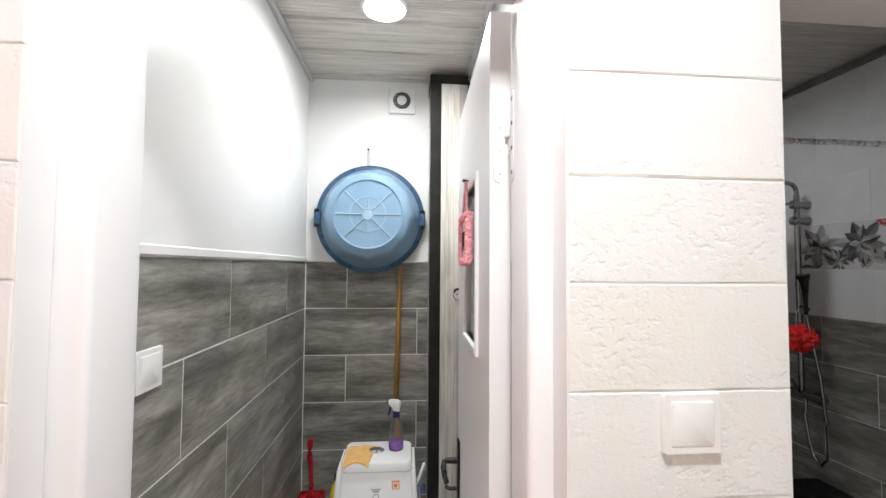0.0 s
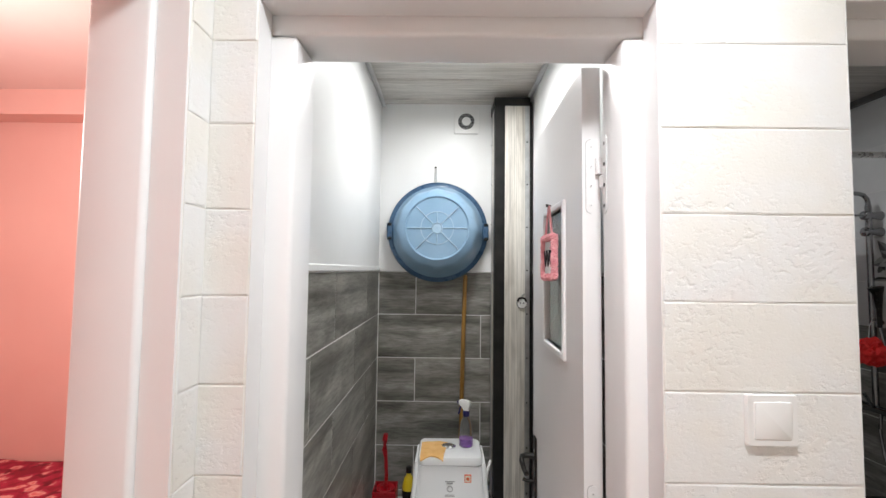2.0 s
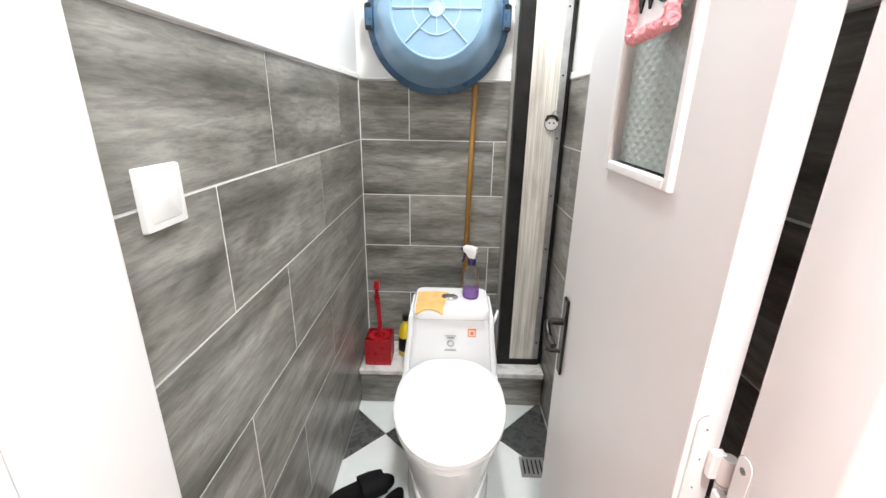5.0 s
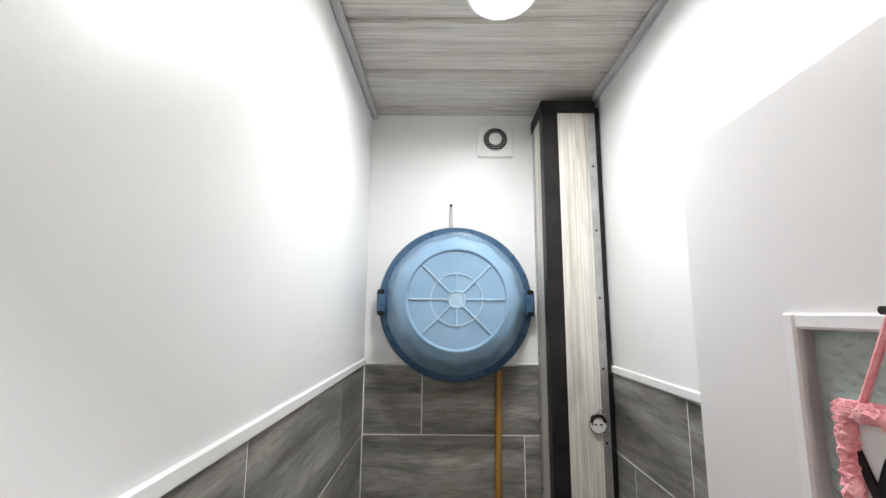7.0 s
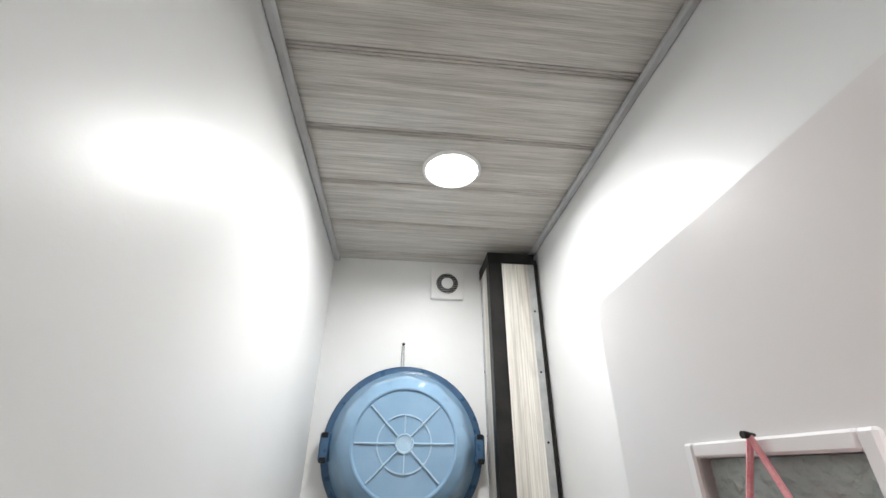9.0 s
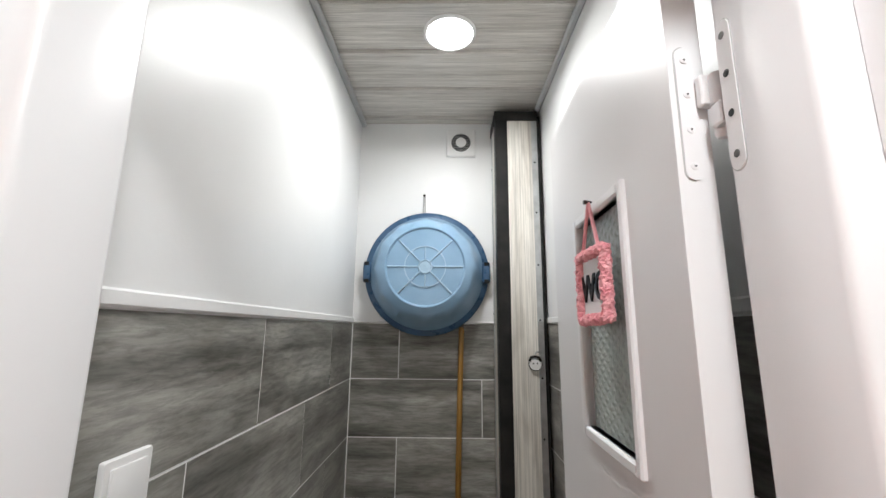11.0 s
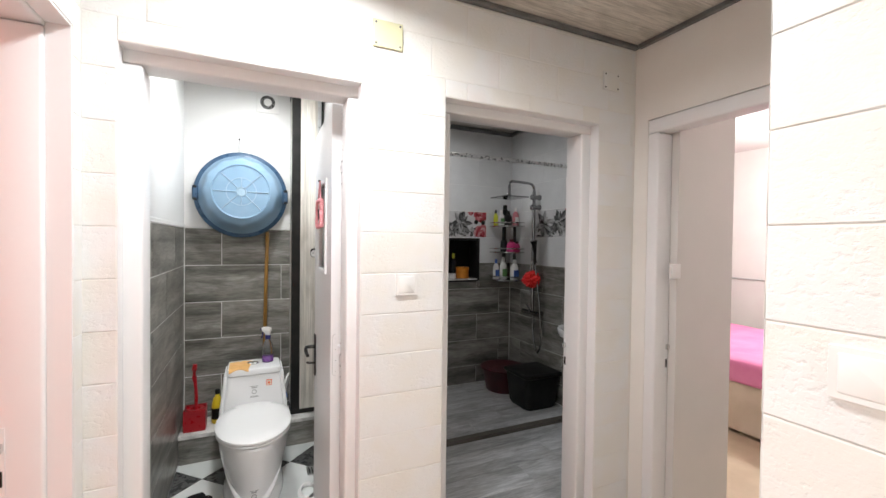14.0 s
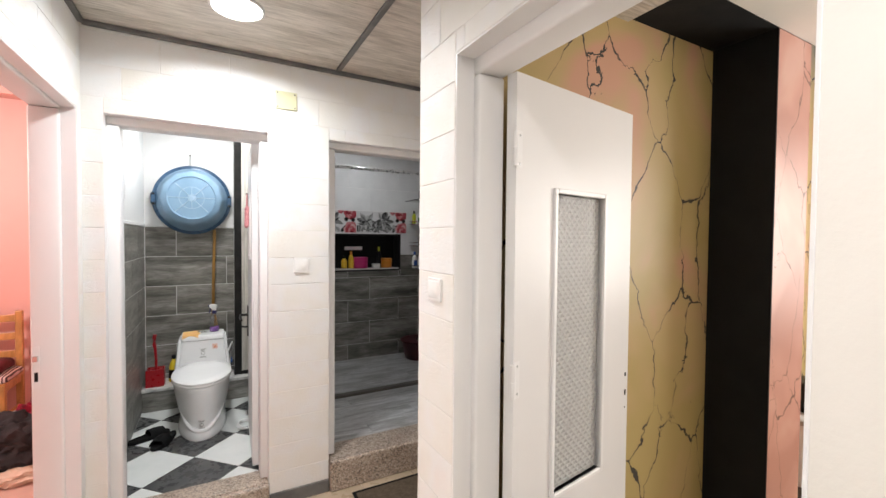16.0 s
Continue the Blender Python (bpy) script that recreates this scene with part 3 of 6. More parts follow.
# ---- door frames ----
def frame_in_wall_x(name, x0, x1, y0, y1, top, label, bottom=0.0, s1=0.014):
    """A white wooden frame set in an opening of a wall along x: jambs and head."""
    f = thing(name, ((x0 + x1) / 2, (y0 + y1) / 2, bottom), label, "door frame", "", "structure")
    t, s = 0.040, 0.011
    part("jamb", one(x0 - 0.012, x0 + t + s, y0, y1, bottom, top - t, 0.009, 3), M_white_wood, f, "", True)
    part("jamb", one(x1 - t - s1, x1 + 0.012, y0, y1, bottom, top - t, 0.009, 3), M_white_wood, f, "", True)
    part("head", one(x0 - 0.012, x1 + 0.012, y0, y1, top - t + 0.0005, top + 0.012, 0.009, 3), M_white_wood, f, "", True)
    return f


def frame_in_wall_y(name, y0, y1, x0, x1, top, label, t=0.054, t1=None, t0=None):
    f = thing(name, ((x0 + x1) / 2, (y0 + y1) / 2, 0), label, "door frame", "", "structure")
    part("jamb", one(x0, x1, y0 - 0.012, y0 + (t0 or t), 0, top - t, 0.009, 3), M_white_wood, f, "", True)
    part("jamb", one(x0, x1, y1 - (t1 or t), y1 + 0.012, 0, top - t, 0.009, 3), M_white_wood, f, "", True)
    part("head", one(x0, x1, y0 - 0.012, y1 + 0.012, top - t + 0.0005, top + 0.012, 0.009, 3), M_white_wood, f, "", True)
    return f


frame_wc = frame_in_wall_x("door_frame_wc", 0.057, 0.770, 0.055, 0.165, 2.09, "white gloss wooden frame of the toilet door", 0.142, 0.0)
frame_bath = frame_in_wall_x("door_frame_bath", 1.101, 1.904, 0.055, 0.165, 2.09, "white gloss wooden frame of the shower-room door", 0.186)
frame_kitchen = frame_in_wall_y("door_frame_kitchen", -2.238, -1.348, 1.235, 1.335, 2.09, "white gloss wooden frame of the kitchen door", t1=0.031, t0=0.010)
frame_left = frame_in_wall_y("door_frame_pink_room", -0.97, -0.060, -0.184, -0.078, 2.085, "white gloss wooden frame of the pink room's door", 0.017)
frame_east = frame_in_wall_y("door_frame_bedroom", -0.93, -0.075, 2.146, 2.245, 2.105, "white gloss wooden frame of the bedroom door")
# smooth painted reveals between the blocks and the frames
setting("trim_reveals", boxes([(0.0572, 0.0586, 0.0012, 0.0545, 0.142, 2.0895), (0.7684, 0.7698, 0.0012, 0.0545, 0.142, 2.0895), (0.0586, 0.7684, 0.0012, 0.0545, 2.0881, 2.0895),
                               (1.1012, 1.1026, 0.0012, 0.0545, 0.187, 2.0895), (1.9024, 1.9038, 0.0012, 0.0545, 0.187, 2.0895), (1.1026, 1.9024, 0.0012, 0.0545, 2.0881, 2.0895),
                               (1.169, 1.2345, -1.3535, -1.3482, 0, 2.0895), (1.169, 1.2345, -2.2378, -2.2325, 0, 2.0895), (1.169, 1.2345, -2.2325, -1.3535, 2.0845, 2.0895),
                               (-0.0775, -0.0245, -0.0655, -0.0602, 0, 2.0845), (-0.0775, -0.0245, -0.9698, -0.9645, 0, 2.0845), (-0.0775, -0.0245, -0.9645, -0.0655, 2.0795, 2.0845)], 0.0004), M_white_wood, "smooth white painted door reveals", "trim")


# ---- the toilet's door ----
WC_HINGE = Vector((0.7405, 0.186, 0.15))
door_wc = thing("door_1", WC_HINGE, "pale grey wooden toilet door standing open, with a patterned glass pane", "door", "", "structure")
turn_wc = Matrix.Translation(WC_HINGE) @ Matrix.Rotation(radians(-1.6), 4, "Z") @ Matrix.Translation(-WC_HINGE)
LX0, LX1, LY0, LY1, LZ0, LZ1 = 0.700, 0.7395, 0.203, 0.806, 0.152, 2.064
WY0, WY1, WZ0, WZ1 = 0.364, 0.590, 1.392, 1.772
BEAD, PROUD = 0.018, 0.008


def turned(bm, m):
    bmesh.ops.transform(bm, matrix=m, verts=bm.verts)
    return bm


part("leaf", turned(boxes([(LX0, LX1, LY0 + 0.0008, WY0, LZ0, LZ1), (LX0, LX1, WY1, LY1, LZ0, LZ1), (LX0, LX1, WY0, WY1, LZ0, WZ0), (LX0, LX1, WY0, WY1, WZ1, LZ1)]), turn_wc), M_door_grey, door_wc)
part("edge_band", turned(one(LX0 - 0.0005, LX1 + 0.0005, LY0 - 0.002, LY0 + 0.0005, LZ0, LZ1, 0.0004), turn_wc), M_white_wood, door_wc, "white painted door edge")
bead_x = (LX0 - PROUD, LX1 + 0.006)
part("glazing_bead", turned(boxes([(*bead_x, WY0 - BEAD, WY0, WZ0 - BEAD, WZ1 + BEAD), (*bead_x, WY1, WY1 + BEAD, WZ0 - BEAD, WZ1 + BEAD), (*bead_x, WY0, WY1, WZ0 - BEAD, WZ0), (*bead_x, WY0, WY1, WZ1, WZ1 + BEAD)], 0.003), turn_wc), M_white_wood, door_wc, "white painted wooden glazing bead")
pane = part("pane", turned(one(LX0 + 0.012, LX0 + 0.017, WY0 + 0.0005, WY1 - 0.0005, WZ0 + 0.0005, WZ1 - 0.0005), turn_wc), M_glass, door_wc, "greenish patterned obscure glass")
def oblong(w, h, d, n=8):
    """A flat plate with half-round ends, standing in the x-z plane, d thick towards -y."""
    out = []
    for y in (0.0, -d):
        ring = []
        for sgn, a0 in ((1, 0), (-1, 180)):
            for i in range(n + 1):
                a = radians(a0 + 180 * i / n)
                ring.append((w / 2 * math.cos(a), y, sgn * (h / 2 - w / 2) + w / 2 * math.sin(a)))
        out.append(ring)
    return loft(out)


def wc_hinge(hz):
    """Lift-off hinge: a leaf let into the door's edge, one on the jamb, and the split knuckle between."""
    at = turn_wc @ Vector((0.7185, 0.2012, hz))
    plate = part("hinge", turned(oblong(0.021, 0.165, 0.0014), Matrix.Translation(at)), M_white_wood, door_wc, "white painted steel hinge")
    part("recess", turned(oblong(0.0245, 0.169, 0.0004), Matrix.Translation(at + Vector((0, 0.0002, 0)))), M_grey_trim, plate, "grey recess round the hinge leaf")
    part("tab", boxes([(0.727, 0.743, 0.188, 0.1995, hz + 0.002, hz + 0.040)], 0.002), M_white_wood, plate)
    part("knuckle", lathe([(0.0001, 0.001), (0.0078, 0.001), (0.0085, 0.003), (0.0085, 0.036), (0.0078, 0.038), (0.0001, 0.038)], (0.744, 0.186, hz), "Z", 16), M_white_wood, plate, "", True)
    for k in (-0.066, -0.022, 0.022, 0.066):
        part("screw", lathe([(0.0048, 0.0), (0.0046, -0.0008), (0.0015, -0.0012)], (at.x, at.y - 0.0014, hz + k), "Y", 12), M_white_wood, plate)
        part("slot", lathe([(0.0014, -0.0010), (0.0012, -0.0018)], (at.x, at.y - 0.0014, hz + k), "Y", 8), M_dark_trim, plate)
    flap_at = Matrix.Translation((0.7298, 0.148, hz - 0.008)) @ Matrix.Rotation(radians(-90), 4, "Z")
    flap = part("frame_hinge", turned(oblong(0.021, 0.165, 0.0012), flap_at), M_white_wood, frame_wc, "white painted hinge leaf on the jamb")
    part("recess", turned(oblong(0.0235, 0.168, 0.0004), Matrix.Translation((0.0002, 0, 0)) @ flap_at), M_grey_trim, flap)
    part("pin", lathe([(0.0001, -0.040), (0.005, -0.039), (0.0075, -0.034), (0.0082, -0.028), (0.0082, -0.001), (0.0001, -0.001)], (0.744, 0.186, hz), "Z", 16), M_white_wood, flap, "", True)
    part("tab", boxes([(0.7302, 0.742, 0.1655, 0.184, hz - 0.030, hz - 0.004)], 0.002), M_white_wood, flap)
    for k in (-0.066, -0.022, 0.022, 0.066):
        part("screw", lathe([(0.0042, 0.7282), (0.004, 0.7276), (0.001, 0.7274)], (0, 0.148, hz - 0.008 + k), "X", 10), M_black if abs(k) < 0.03 else M_dark_trim, flap)


for hz in (1.815, 1.06):
    wc_hinge(hz)
# black lever handle on a long plate
hp = part("handle_plate", turned(one(LX0 - 0.008, LX0 - 0.0003, 0.735, 0.771, 0.815, 1.03, 0.006, 2), turn_wc), M_iron, door_wc, "black lacquered handle plate")
part("lever", turned(tube([(LX0 - 0.006, 0.753, 0.965), (LX0 - 0.035, 0.753, 0.966), (LX0 - 0.048, 0.750, 0.964), (LX0 - 0.052, 0.735, 0.955), (LX0 - 0.050, 0.70, 0.945), (LX0 - 0.046, 0.675, 0.94)], 0.0085, 12, False, (0.010, 0.009, 0.009, 0.009, 0.0085, 0.008)), turn_wc), M_iron, hp, "", True)
part("key_turn", turned(tube([(LX0 - 0.006, 0.753, 0.88), (LX0 - 0.03, 0.753, 0.88), (LX0 - 0.045, 0.757, 0.885)], 0.006, 10), turn_wc), M_iron, hp, "", True)

# ---- the ledge and the boxed-in pipe ----
setting("ledge_wc", one(0.0012, 0.866, 1.475, 1.7205, FLOOR_WC - 0.02, 0.285), M_grout, "low tiled ledge behind the toilet", "ledge")
setting("ledge_top_wc", one(0.0015, 0.866, 1.452, 1.7165, 0.2855, 0.312, 0.003), M_marble, "pale marble slab on the ledge", "ledge")

BX0, BY0, BZ0, BZ1 = 0.660, 1.535, 0.3125, 2.560
pipe_box = thing("pipe_casing", (0.76, 1.62, BZ0), "boxed-in pipe of pale wood boards with black steel corner strips", "pipe casing")
part("front_board", one(BX0 + 0.045, 0.826, BY0, BY0 + 0.012, BZ0 + 0.03, BZ1 - 0.03, 0.001), M_pale_wood, pipe_box, "bleached wood-grain board")
part("side_board", one(BX0, BX0 + 0.012, BY0 + 0.045, 1.70, BZ0 + 0.03, BZ1 - 0.03, 0.001), M_pale_wood, pipe_box, "bleached wood-grain board")
part("corner_strip", boxes([(BX0 - 0.003, BX0 + 0.052, BY0 - 0.003, BY0 - 0.0004, BZ0 + 0.002, BZ1), (BX0 - 0.003, BX0 - 0.0004, BY0 - 0.0004, BY0 + 0.05, BZ0 + 0.002, BZ1)], 0.0008), M_black_trim, pipe_box, "black steel corner angle")
part("top_strip", boxes([(BX0 - 0.006, 0.850, BY0 - 0.006, BY0 - 0.0032, BZ1 - 0.045, BZ1), (BX0 - 0.006, BX0 - 0.0032, BY0 - 0.0032, 1.7195, BZ1 - 0.045, BZ1), (BX0 - 0.006, 0.850, BY0 - 0.006, 1.7195, BZ1, BZ1 + 0.003)], 0.0008), M_black_trim, pipe_box, "black steel cap strip")
part("bottom_strip", boxes([(BX0 - 0.006, 0.850, BY0 - 0.006, BY0 - 0.0032, BZ0 + 0.0005, BZ0 + 0.032), (BX0 - 0.006, BX0 - 0.0032, BY0 - 0.0032, 1.712, BZ0 + 0.0005, BZ0 + 0.032)], 0.0008), M_black_trim, pipe_box, "black steel foot strip")
part("edge_strip", one(0.822, 0.848, BY0 - 0.002, BY0 - 0.0003, BZ0 + 0.032, BZ1 - 0.04, 0.0004), M_galv, pipe_box, "galvanised steel strip")
part("edge_strip", one(BX0 - 0.0025, BX0 - 0.0003, 1.685, 1.7125, BZ0 + 0.032, BZ1 - 0.04, 0.0004), M_galv, pipe_box, "galvanised steel strip")
# black bar put in for the shade of the gap beside the wall
part("inner_post", one(0.838, 0.862, BY0 + 0.004, BY0 + 0.03, BZ0 + 0.001, BZ1 - 0.02), M_black_trim, pipe_box)
z = BZ0 + 0.12
while z < BZ1 - 0.05:
    part("rivet", lathe([(0.0042, 0.0), (0.0035, -0.0016), (0.001, -0.0022)], (0.834, BY0 - 0.002, z), "Y", 10), M_black_trim, pipe_box)
    part("rivet", lathe([(0.0042, 0.0), (0.0035, -0.0016), (0.001, -0.0022)], (BX0 - 0.0025, 1.700, z + 0.03), "X", 10), M_black_trim, pipe_box)
    z += 0.235

# ---- pink room ----
setting("wall_pink_north", one(-3.6, -0.1, 2.06, 2.2, 0, 2.9), M_pink, "salmon pink painted wall", "wall")
setting("wall_pink_east", one(-0.184, -0.101, 0.1605, 2.06, 0, 2.9), M_pink, "salmon pink painted wall", "wall")
setting("wall_pink_west", one(-3.7, -3.6, -2.0, 2.2, 0, 2.9), M_pink, "salmon pink painted wall", "wall")
setting("wall_pink_south", one(-3.7, -0.17, -2.1, -2.0, 0, 2.9), M_pink, "salmon pink painted wall", "wall")
setting("wall_pink_door", boxes([(-0.1835, -0.1785, -2.0, -0.975, 0, 2.9), (-0.1835, -0.1785, -0.055, 0.16, 0, 2.9), (-0.1835, -0.1785, -0.975, -0.055, 2.09, 2.9)]), M_pink, "salmon pink painted wall round the door", "wall")
setting("beam_pink", one(-3.6, -0.1845, 1.90, 2.06, 2.585, 2.75), M_pink, "salmon pink painted beam", "beam")
setting("ceiling_pink", one(-3.7, -0.1785, -2.1, 2.2, 2.75, 2.85), mottled("pale_pink_ceiling_paint", (0.84, 0.64, 0.59), (0.87, 0.69, 0.64), 1.5, 0.6, 0.1, 50), "pale pink painted ceiling", "ceiling")
setting("floor_pink", one(-3.7, -0.1785, -2.1, 2.2, -0.1, 0.0), mottled("terracotta_floor_tile", (0.60, 0.40, 0.33), (0.68, 0.48, 0.41), 5.0, 0.35, 0.05, 60), "terracotta tiled floor", "floor")

# ---- bedroom ----
setting("wall_bedroom_passage", one(2.245, 2.665, -0.165, 0.16, 0, 2.9), M_bedroom, "greige painted wall beside the bedroom door", "wall")
setting("wall_bedroom_north", one(2.665, 6.2, 2.6, 2.7, 0, 2.9), M_bedroom, "greige painted wall", "wall")
setting("wall_bedroom_west", one(2.905, 3.0, 2.6, 2.7, 0, 2.9), M_bedroom, "greige painted wall", "wall")
setting("wall_bedroom_side", one(2.905, 3.0, 0.16, 2.6, 0, 2.9), M_bedroom, "greige painted wall", "wall")
setting("wall_bedroom_east", one(6.0, 6.2, -2.0, 2.6, 0, 2.9), M_bedroom, "greige painted wall", "wall")
setting("wall_bedroom_south", one(2.24, 6.2, -1.2, -1.1, 0, 2.9), M_bedroom, "greige painted wall", "wall")
setting("ceiling_bedroom", one(2.245, 6.2, -1.2, 2.7, 2.7, 2.8), mottled("pale_grey_ceiling_paint", (0.58, 0.53, 0.51), (0.64, 0.60, 0.58), 1.5, 0.6, 0.05, 40), "pale grey painted ceiling", "ceiling")
setting("floor_bedroom", one(2.24, 6.2, -1.2, 2.7, -0.1, 0.0), M_ply, "beige floor", "floor")
setting("baseboard_bedroom", one(2.246, 2.664, -0.178, -0.1655, 0, 0.07, 0.003), M_dark_trim, "dark grey skirting", "baseboard")

# ---- kitchen ----
setting("wall_kitchen_north", one(1.331, 5.4, -1.215, -1.206, 0, 2.9), M_marbled, "ochre and pink marble-painted wall with dark cracks", "wall")
setting("wall_kitchen_east", one(5.2, 5.4, -3.7, -1.215, 0, 2.9), M_hall_plaster, "white painted kitchen wall", "wall")
setting("wall_kitchen_south", one(1.33, 5.4, -3.75, -3.65, 0, 2.9), M_hall_plaster, "white painted kitchen wall", "wall")
setting("ceiling_kitchen", one(1.331, 5.4, -3.7, -1.5055, 2.515, 2.6), M_hall_plaster, "white painted kitchen ceiling", "ceiling")
setting("trim_kitchen_ceiling", one(1.331, 3.16, -1.505, -1.2155, 2.512, 2.6), M_black_paint, "black painted ceiling band", "trim")
setting("floor_kitchen", one(1.331, 5.4, -3.7, -1.2, -0.1, 0.0), M_hall_floor, "beige tiled kitchen floor", "floor")
setting("pillar_kitchen", one(2.823, 3.16, -1.505, -1.2155, 0, 2.5115), M_marbled_pink, "dusky pink marble-painted pillar", "pillar")
setting("pillar_face_kitchen", one(2.815, 2.8225, -1.507, -1.2158, 0, 2.5118), M_black_paint, "black painted side of the pillar", "pillar")

# ---- the toilet ----
TX = 0.425


def egg(cx, y_front, y_back, half, z, n=40, square=2.0):
    """A closed outline: an ellipse at the front, a squarer curve at the back."""
    mid = y_front + (y_back - y_front) * 0.52
    out = []
    for k in range(n):
        a = 2 * math.pi * k / n
        c, s = math.cos(a), math.sin(a)
        if s < 0:
            p = 2.0
            ry = mid - y_front
        else:
            p = square
            ry = y_back - mid
        out.append((cx + half * math.copysign(abs(c) ** (2 / p), c), mid + ry * math.copysign(abs(s) ** (2 / p), s), z))
    return out


def rising(bm, rise):
    """Tilts the seat and lid: level at the front, higher at the hinge."""
    for v in bm.verts:
        v.co.z += rise * max(v.co.y - 0.724, 0) / 0.498
    return bm


toilet = thing("toilet", (TX, 1.07, FLOOR_WC), "white glazed one-piece toilet with its lid closed", "toilet")
F = FLOOR_WC
part("bowl", loft([egg(TX, 0.750, 1.42, 0.152, F + 0.001, square=4), egg(TX, 0.747, 1.42, 0.157, F + 0.012, square=4), egg(TX, 0.760, 1.42, 0.151, F + 0.05, square=4),
                   egg(TX, 0.783, 1.42, 0.146, F + 0.075, square=4), egg(TX, 0.782, 1.42, 0.149, F + 0.12, square=4), egg(TX, 0.758, 1.43, 0.166, F + 0.20, square=4),
                   egg(TX, 0.732, 1.43, 0.179, F + 0.28, square=4), egg(TX, 0.716, 1.44, 0.184, F + 0.335, square=4), egg(TX, 0.709, 1.44, 0.187, F + 0.362, square=4), egg(TX, 0.714, 1.44, 0.184, F + 0.372, square=4)]), M_ceramic, toilet, "", True)
# raised welt that sweeps round the foot and up the flanks
welt = []
for i in range(25):
    a = -1.2 + 2.4 * i / 24
    z = F + 0.060 + 0.15 * (abs(a) / 1.2) ** 2.2
    front = 0.775 - max(z - F - 0.11, 0) * 0.22
    half = 0.142 + max(z - F - 0.10, 0) * 0.12
    mid = front + (1.42 - front) * 0.52
    welt.append((TX + half * math.sin(a), mid - (mid - front) * math.cos(a), z))
part("foot_welt", tube(welt, 0.014, 10, False, [0.006 + 0.010 * math.sin(math.pi * i / 24) for i in range(25)]), M_ceramic, toilet, "", True)


def slab_section(x0, x1, y0, y1, z, r, n=6):
    """A rounded rectangle."""
    out = []
    for cx, cy, a0 in ((x1 - r, y1 - r, 0), (x0 + r, y1 - r, 90), (x0 + r, y0 + r, 180), (x1 - r, y0 + r, 270)):
        for i in range(n + 1):
            a = radians(a0 + 90 * i / n)
            out.append((cx + r * math.cos(a), cy + r * math.sin(a), z))
    return out


part("tank", loft([slab_section(TX - 0.178, TX + 0.178, 1.200, 1.445, 0.47, 0.03), slab_section(TX - 0.174, TX + 0.174, 1.205, 1.445, 0.53, 0.03), slab_section(TX - 0.160, TX + 0.160, 1.216, 1.445, 0.62, 0.03),
                   slab_section(TX - 0.152, TX + 0.152, 1.226, 1.445, 0.70, 0.03), slab_section(TX - 0.150, TX + 0.150, 1.228, 1.445, 0.706, 0.03)]), M_ceramic, toilet, "", True)
for sgn in (-1, 1):
    part("flank", loft([slab_section(TX + sgn * 0.172 - 0.013, TX + sgn * 0.172 + 0.013, 1.150, 1.40, 0.46, 0.012), slab_section(TX + sgn * 0.171 - 0.012, TX + sgn * 0.171 + 0.012, 1.188, 1.40, 0.54, 0.011),
                        slab_section(TX + sgn * 0.160 - 0.011, TX + sgn * 0.160 + 0.011, 1.206, 1.40, 0.63, 0.010), slab_section(TX + sgn * 0.155 - 0.009, TX + sgn * 0.155 + 0.009, 1.218, 1.42, 0.716, 0.008), slab_section(TX + sgn * 0.155 - 0.006, TX + sgn * 0.155 + 0.006, 1.222, 1.42, 0.7245, 0.005)]), M_ceramic, toilet, "", True)
part("tank_lid", loft([slab_section(TX - 0.145, TX + 0.145, 1.225, 1.445, 0.708, 0.03), slab_section(TX - 0.150, TX + 0.150, 1.219, 1.448, 0.714, 0.032), slab_section(TX - 0.150, TX + 0.150, 1.219, 1.448, 0.738, 0.032),
                       slab_section(TX - 0.145, TX + 0.145, 1.224, 1.444, 0.746, 0.03), slab_section(TX - 0.13, TX + 0.13, 1.238, 1.43, 0.749, 0.026)]), M_ceramic, toilet, "white ceramic tank lid", True)
part("flush_button", lathe([(0.033, 0.0), (0.033, 0.006), (0.028, 0.010), (0.026, 0.0095), (0.023, 0.012), (0.0001, 0.0135)], (0.416, 1.335, 0.7485), "Z", 28, (1.1, 0.8)), M_chrome, toilet, "round chrome flush button", True)
part("seat", rising(loft([egg(TX, 0.715, 1.200, 0.178, F + 0.374), egg(TX, 0.708, 1.200, 0.186, F + 0.379), egg(TX, 0.708, 1.200, 0.186, F + 0.386), egg(TX, 0.713, 1.198, 0.182, F + 0.391)]), 0.005), M_seat, toilet, "", True)
part("lid", rising(loft([egg(TX, 0.710, 1.198, 0.183, F + 0.3925, square=2.6), egg(TX, 0.704, 1.202, 0.189, F + 0.397, square=2.6), egg(TX, 0.705, 1.202, 0.188, F + 0.406, square=2.6), egg(TX, 0.720, 1.197, 0.176, F + 0.414, square=2.6), egg(TX, 0.77, 1.16, 0.13, F + 0.419, square=2.6), egg(TX, 0.86, 1.08, 0.06, F + 0.4215, square=2.6)]), 0.014), M_seat, toilet, "smooth white closed lid", True)
M_ink = material("grey_print_ink", (0.36, 0.36, 0.36), 0.5)
M_orange = material("orange_sticker", (0.80, 0.16, 0.06), 0.5)
M_paper = material("pale_sticker_paper", (0.80, 0.72, 0.60), 0.5)


def tank_front(z):
    return 1.200 + (z - 0.47) * 0.115


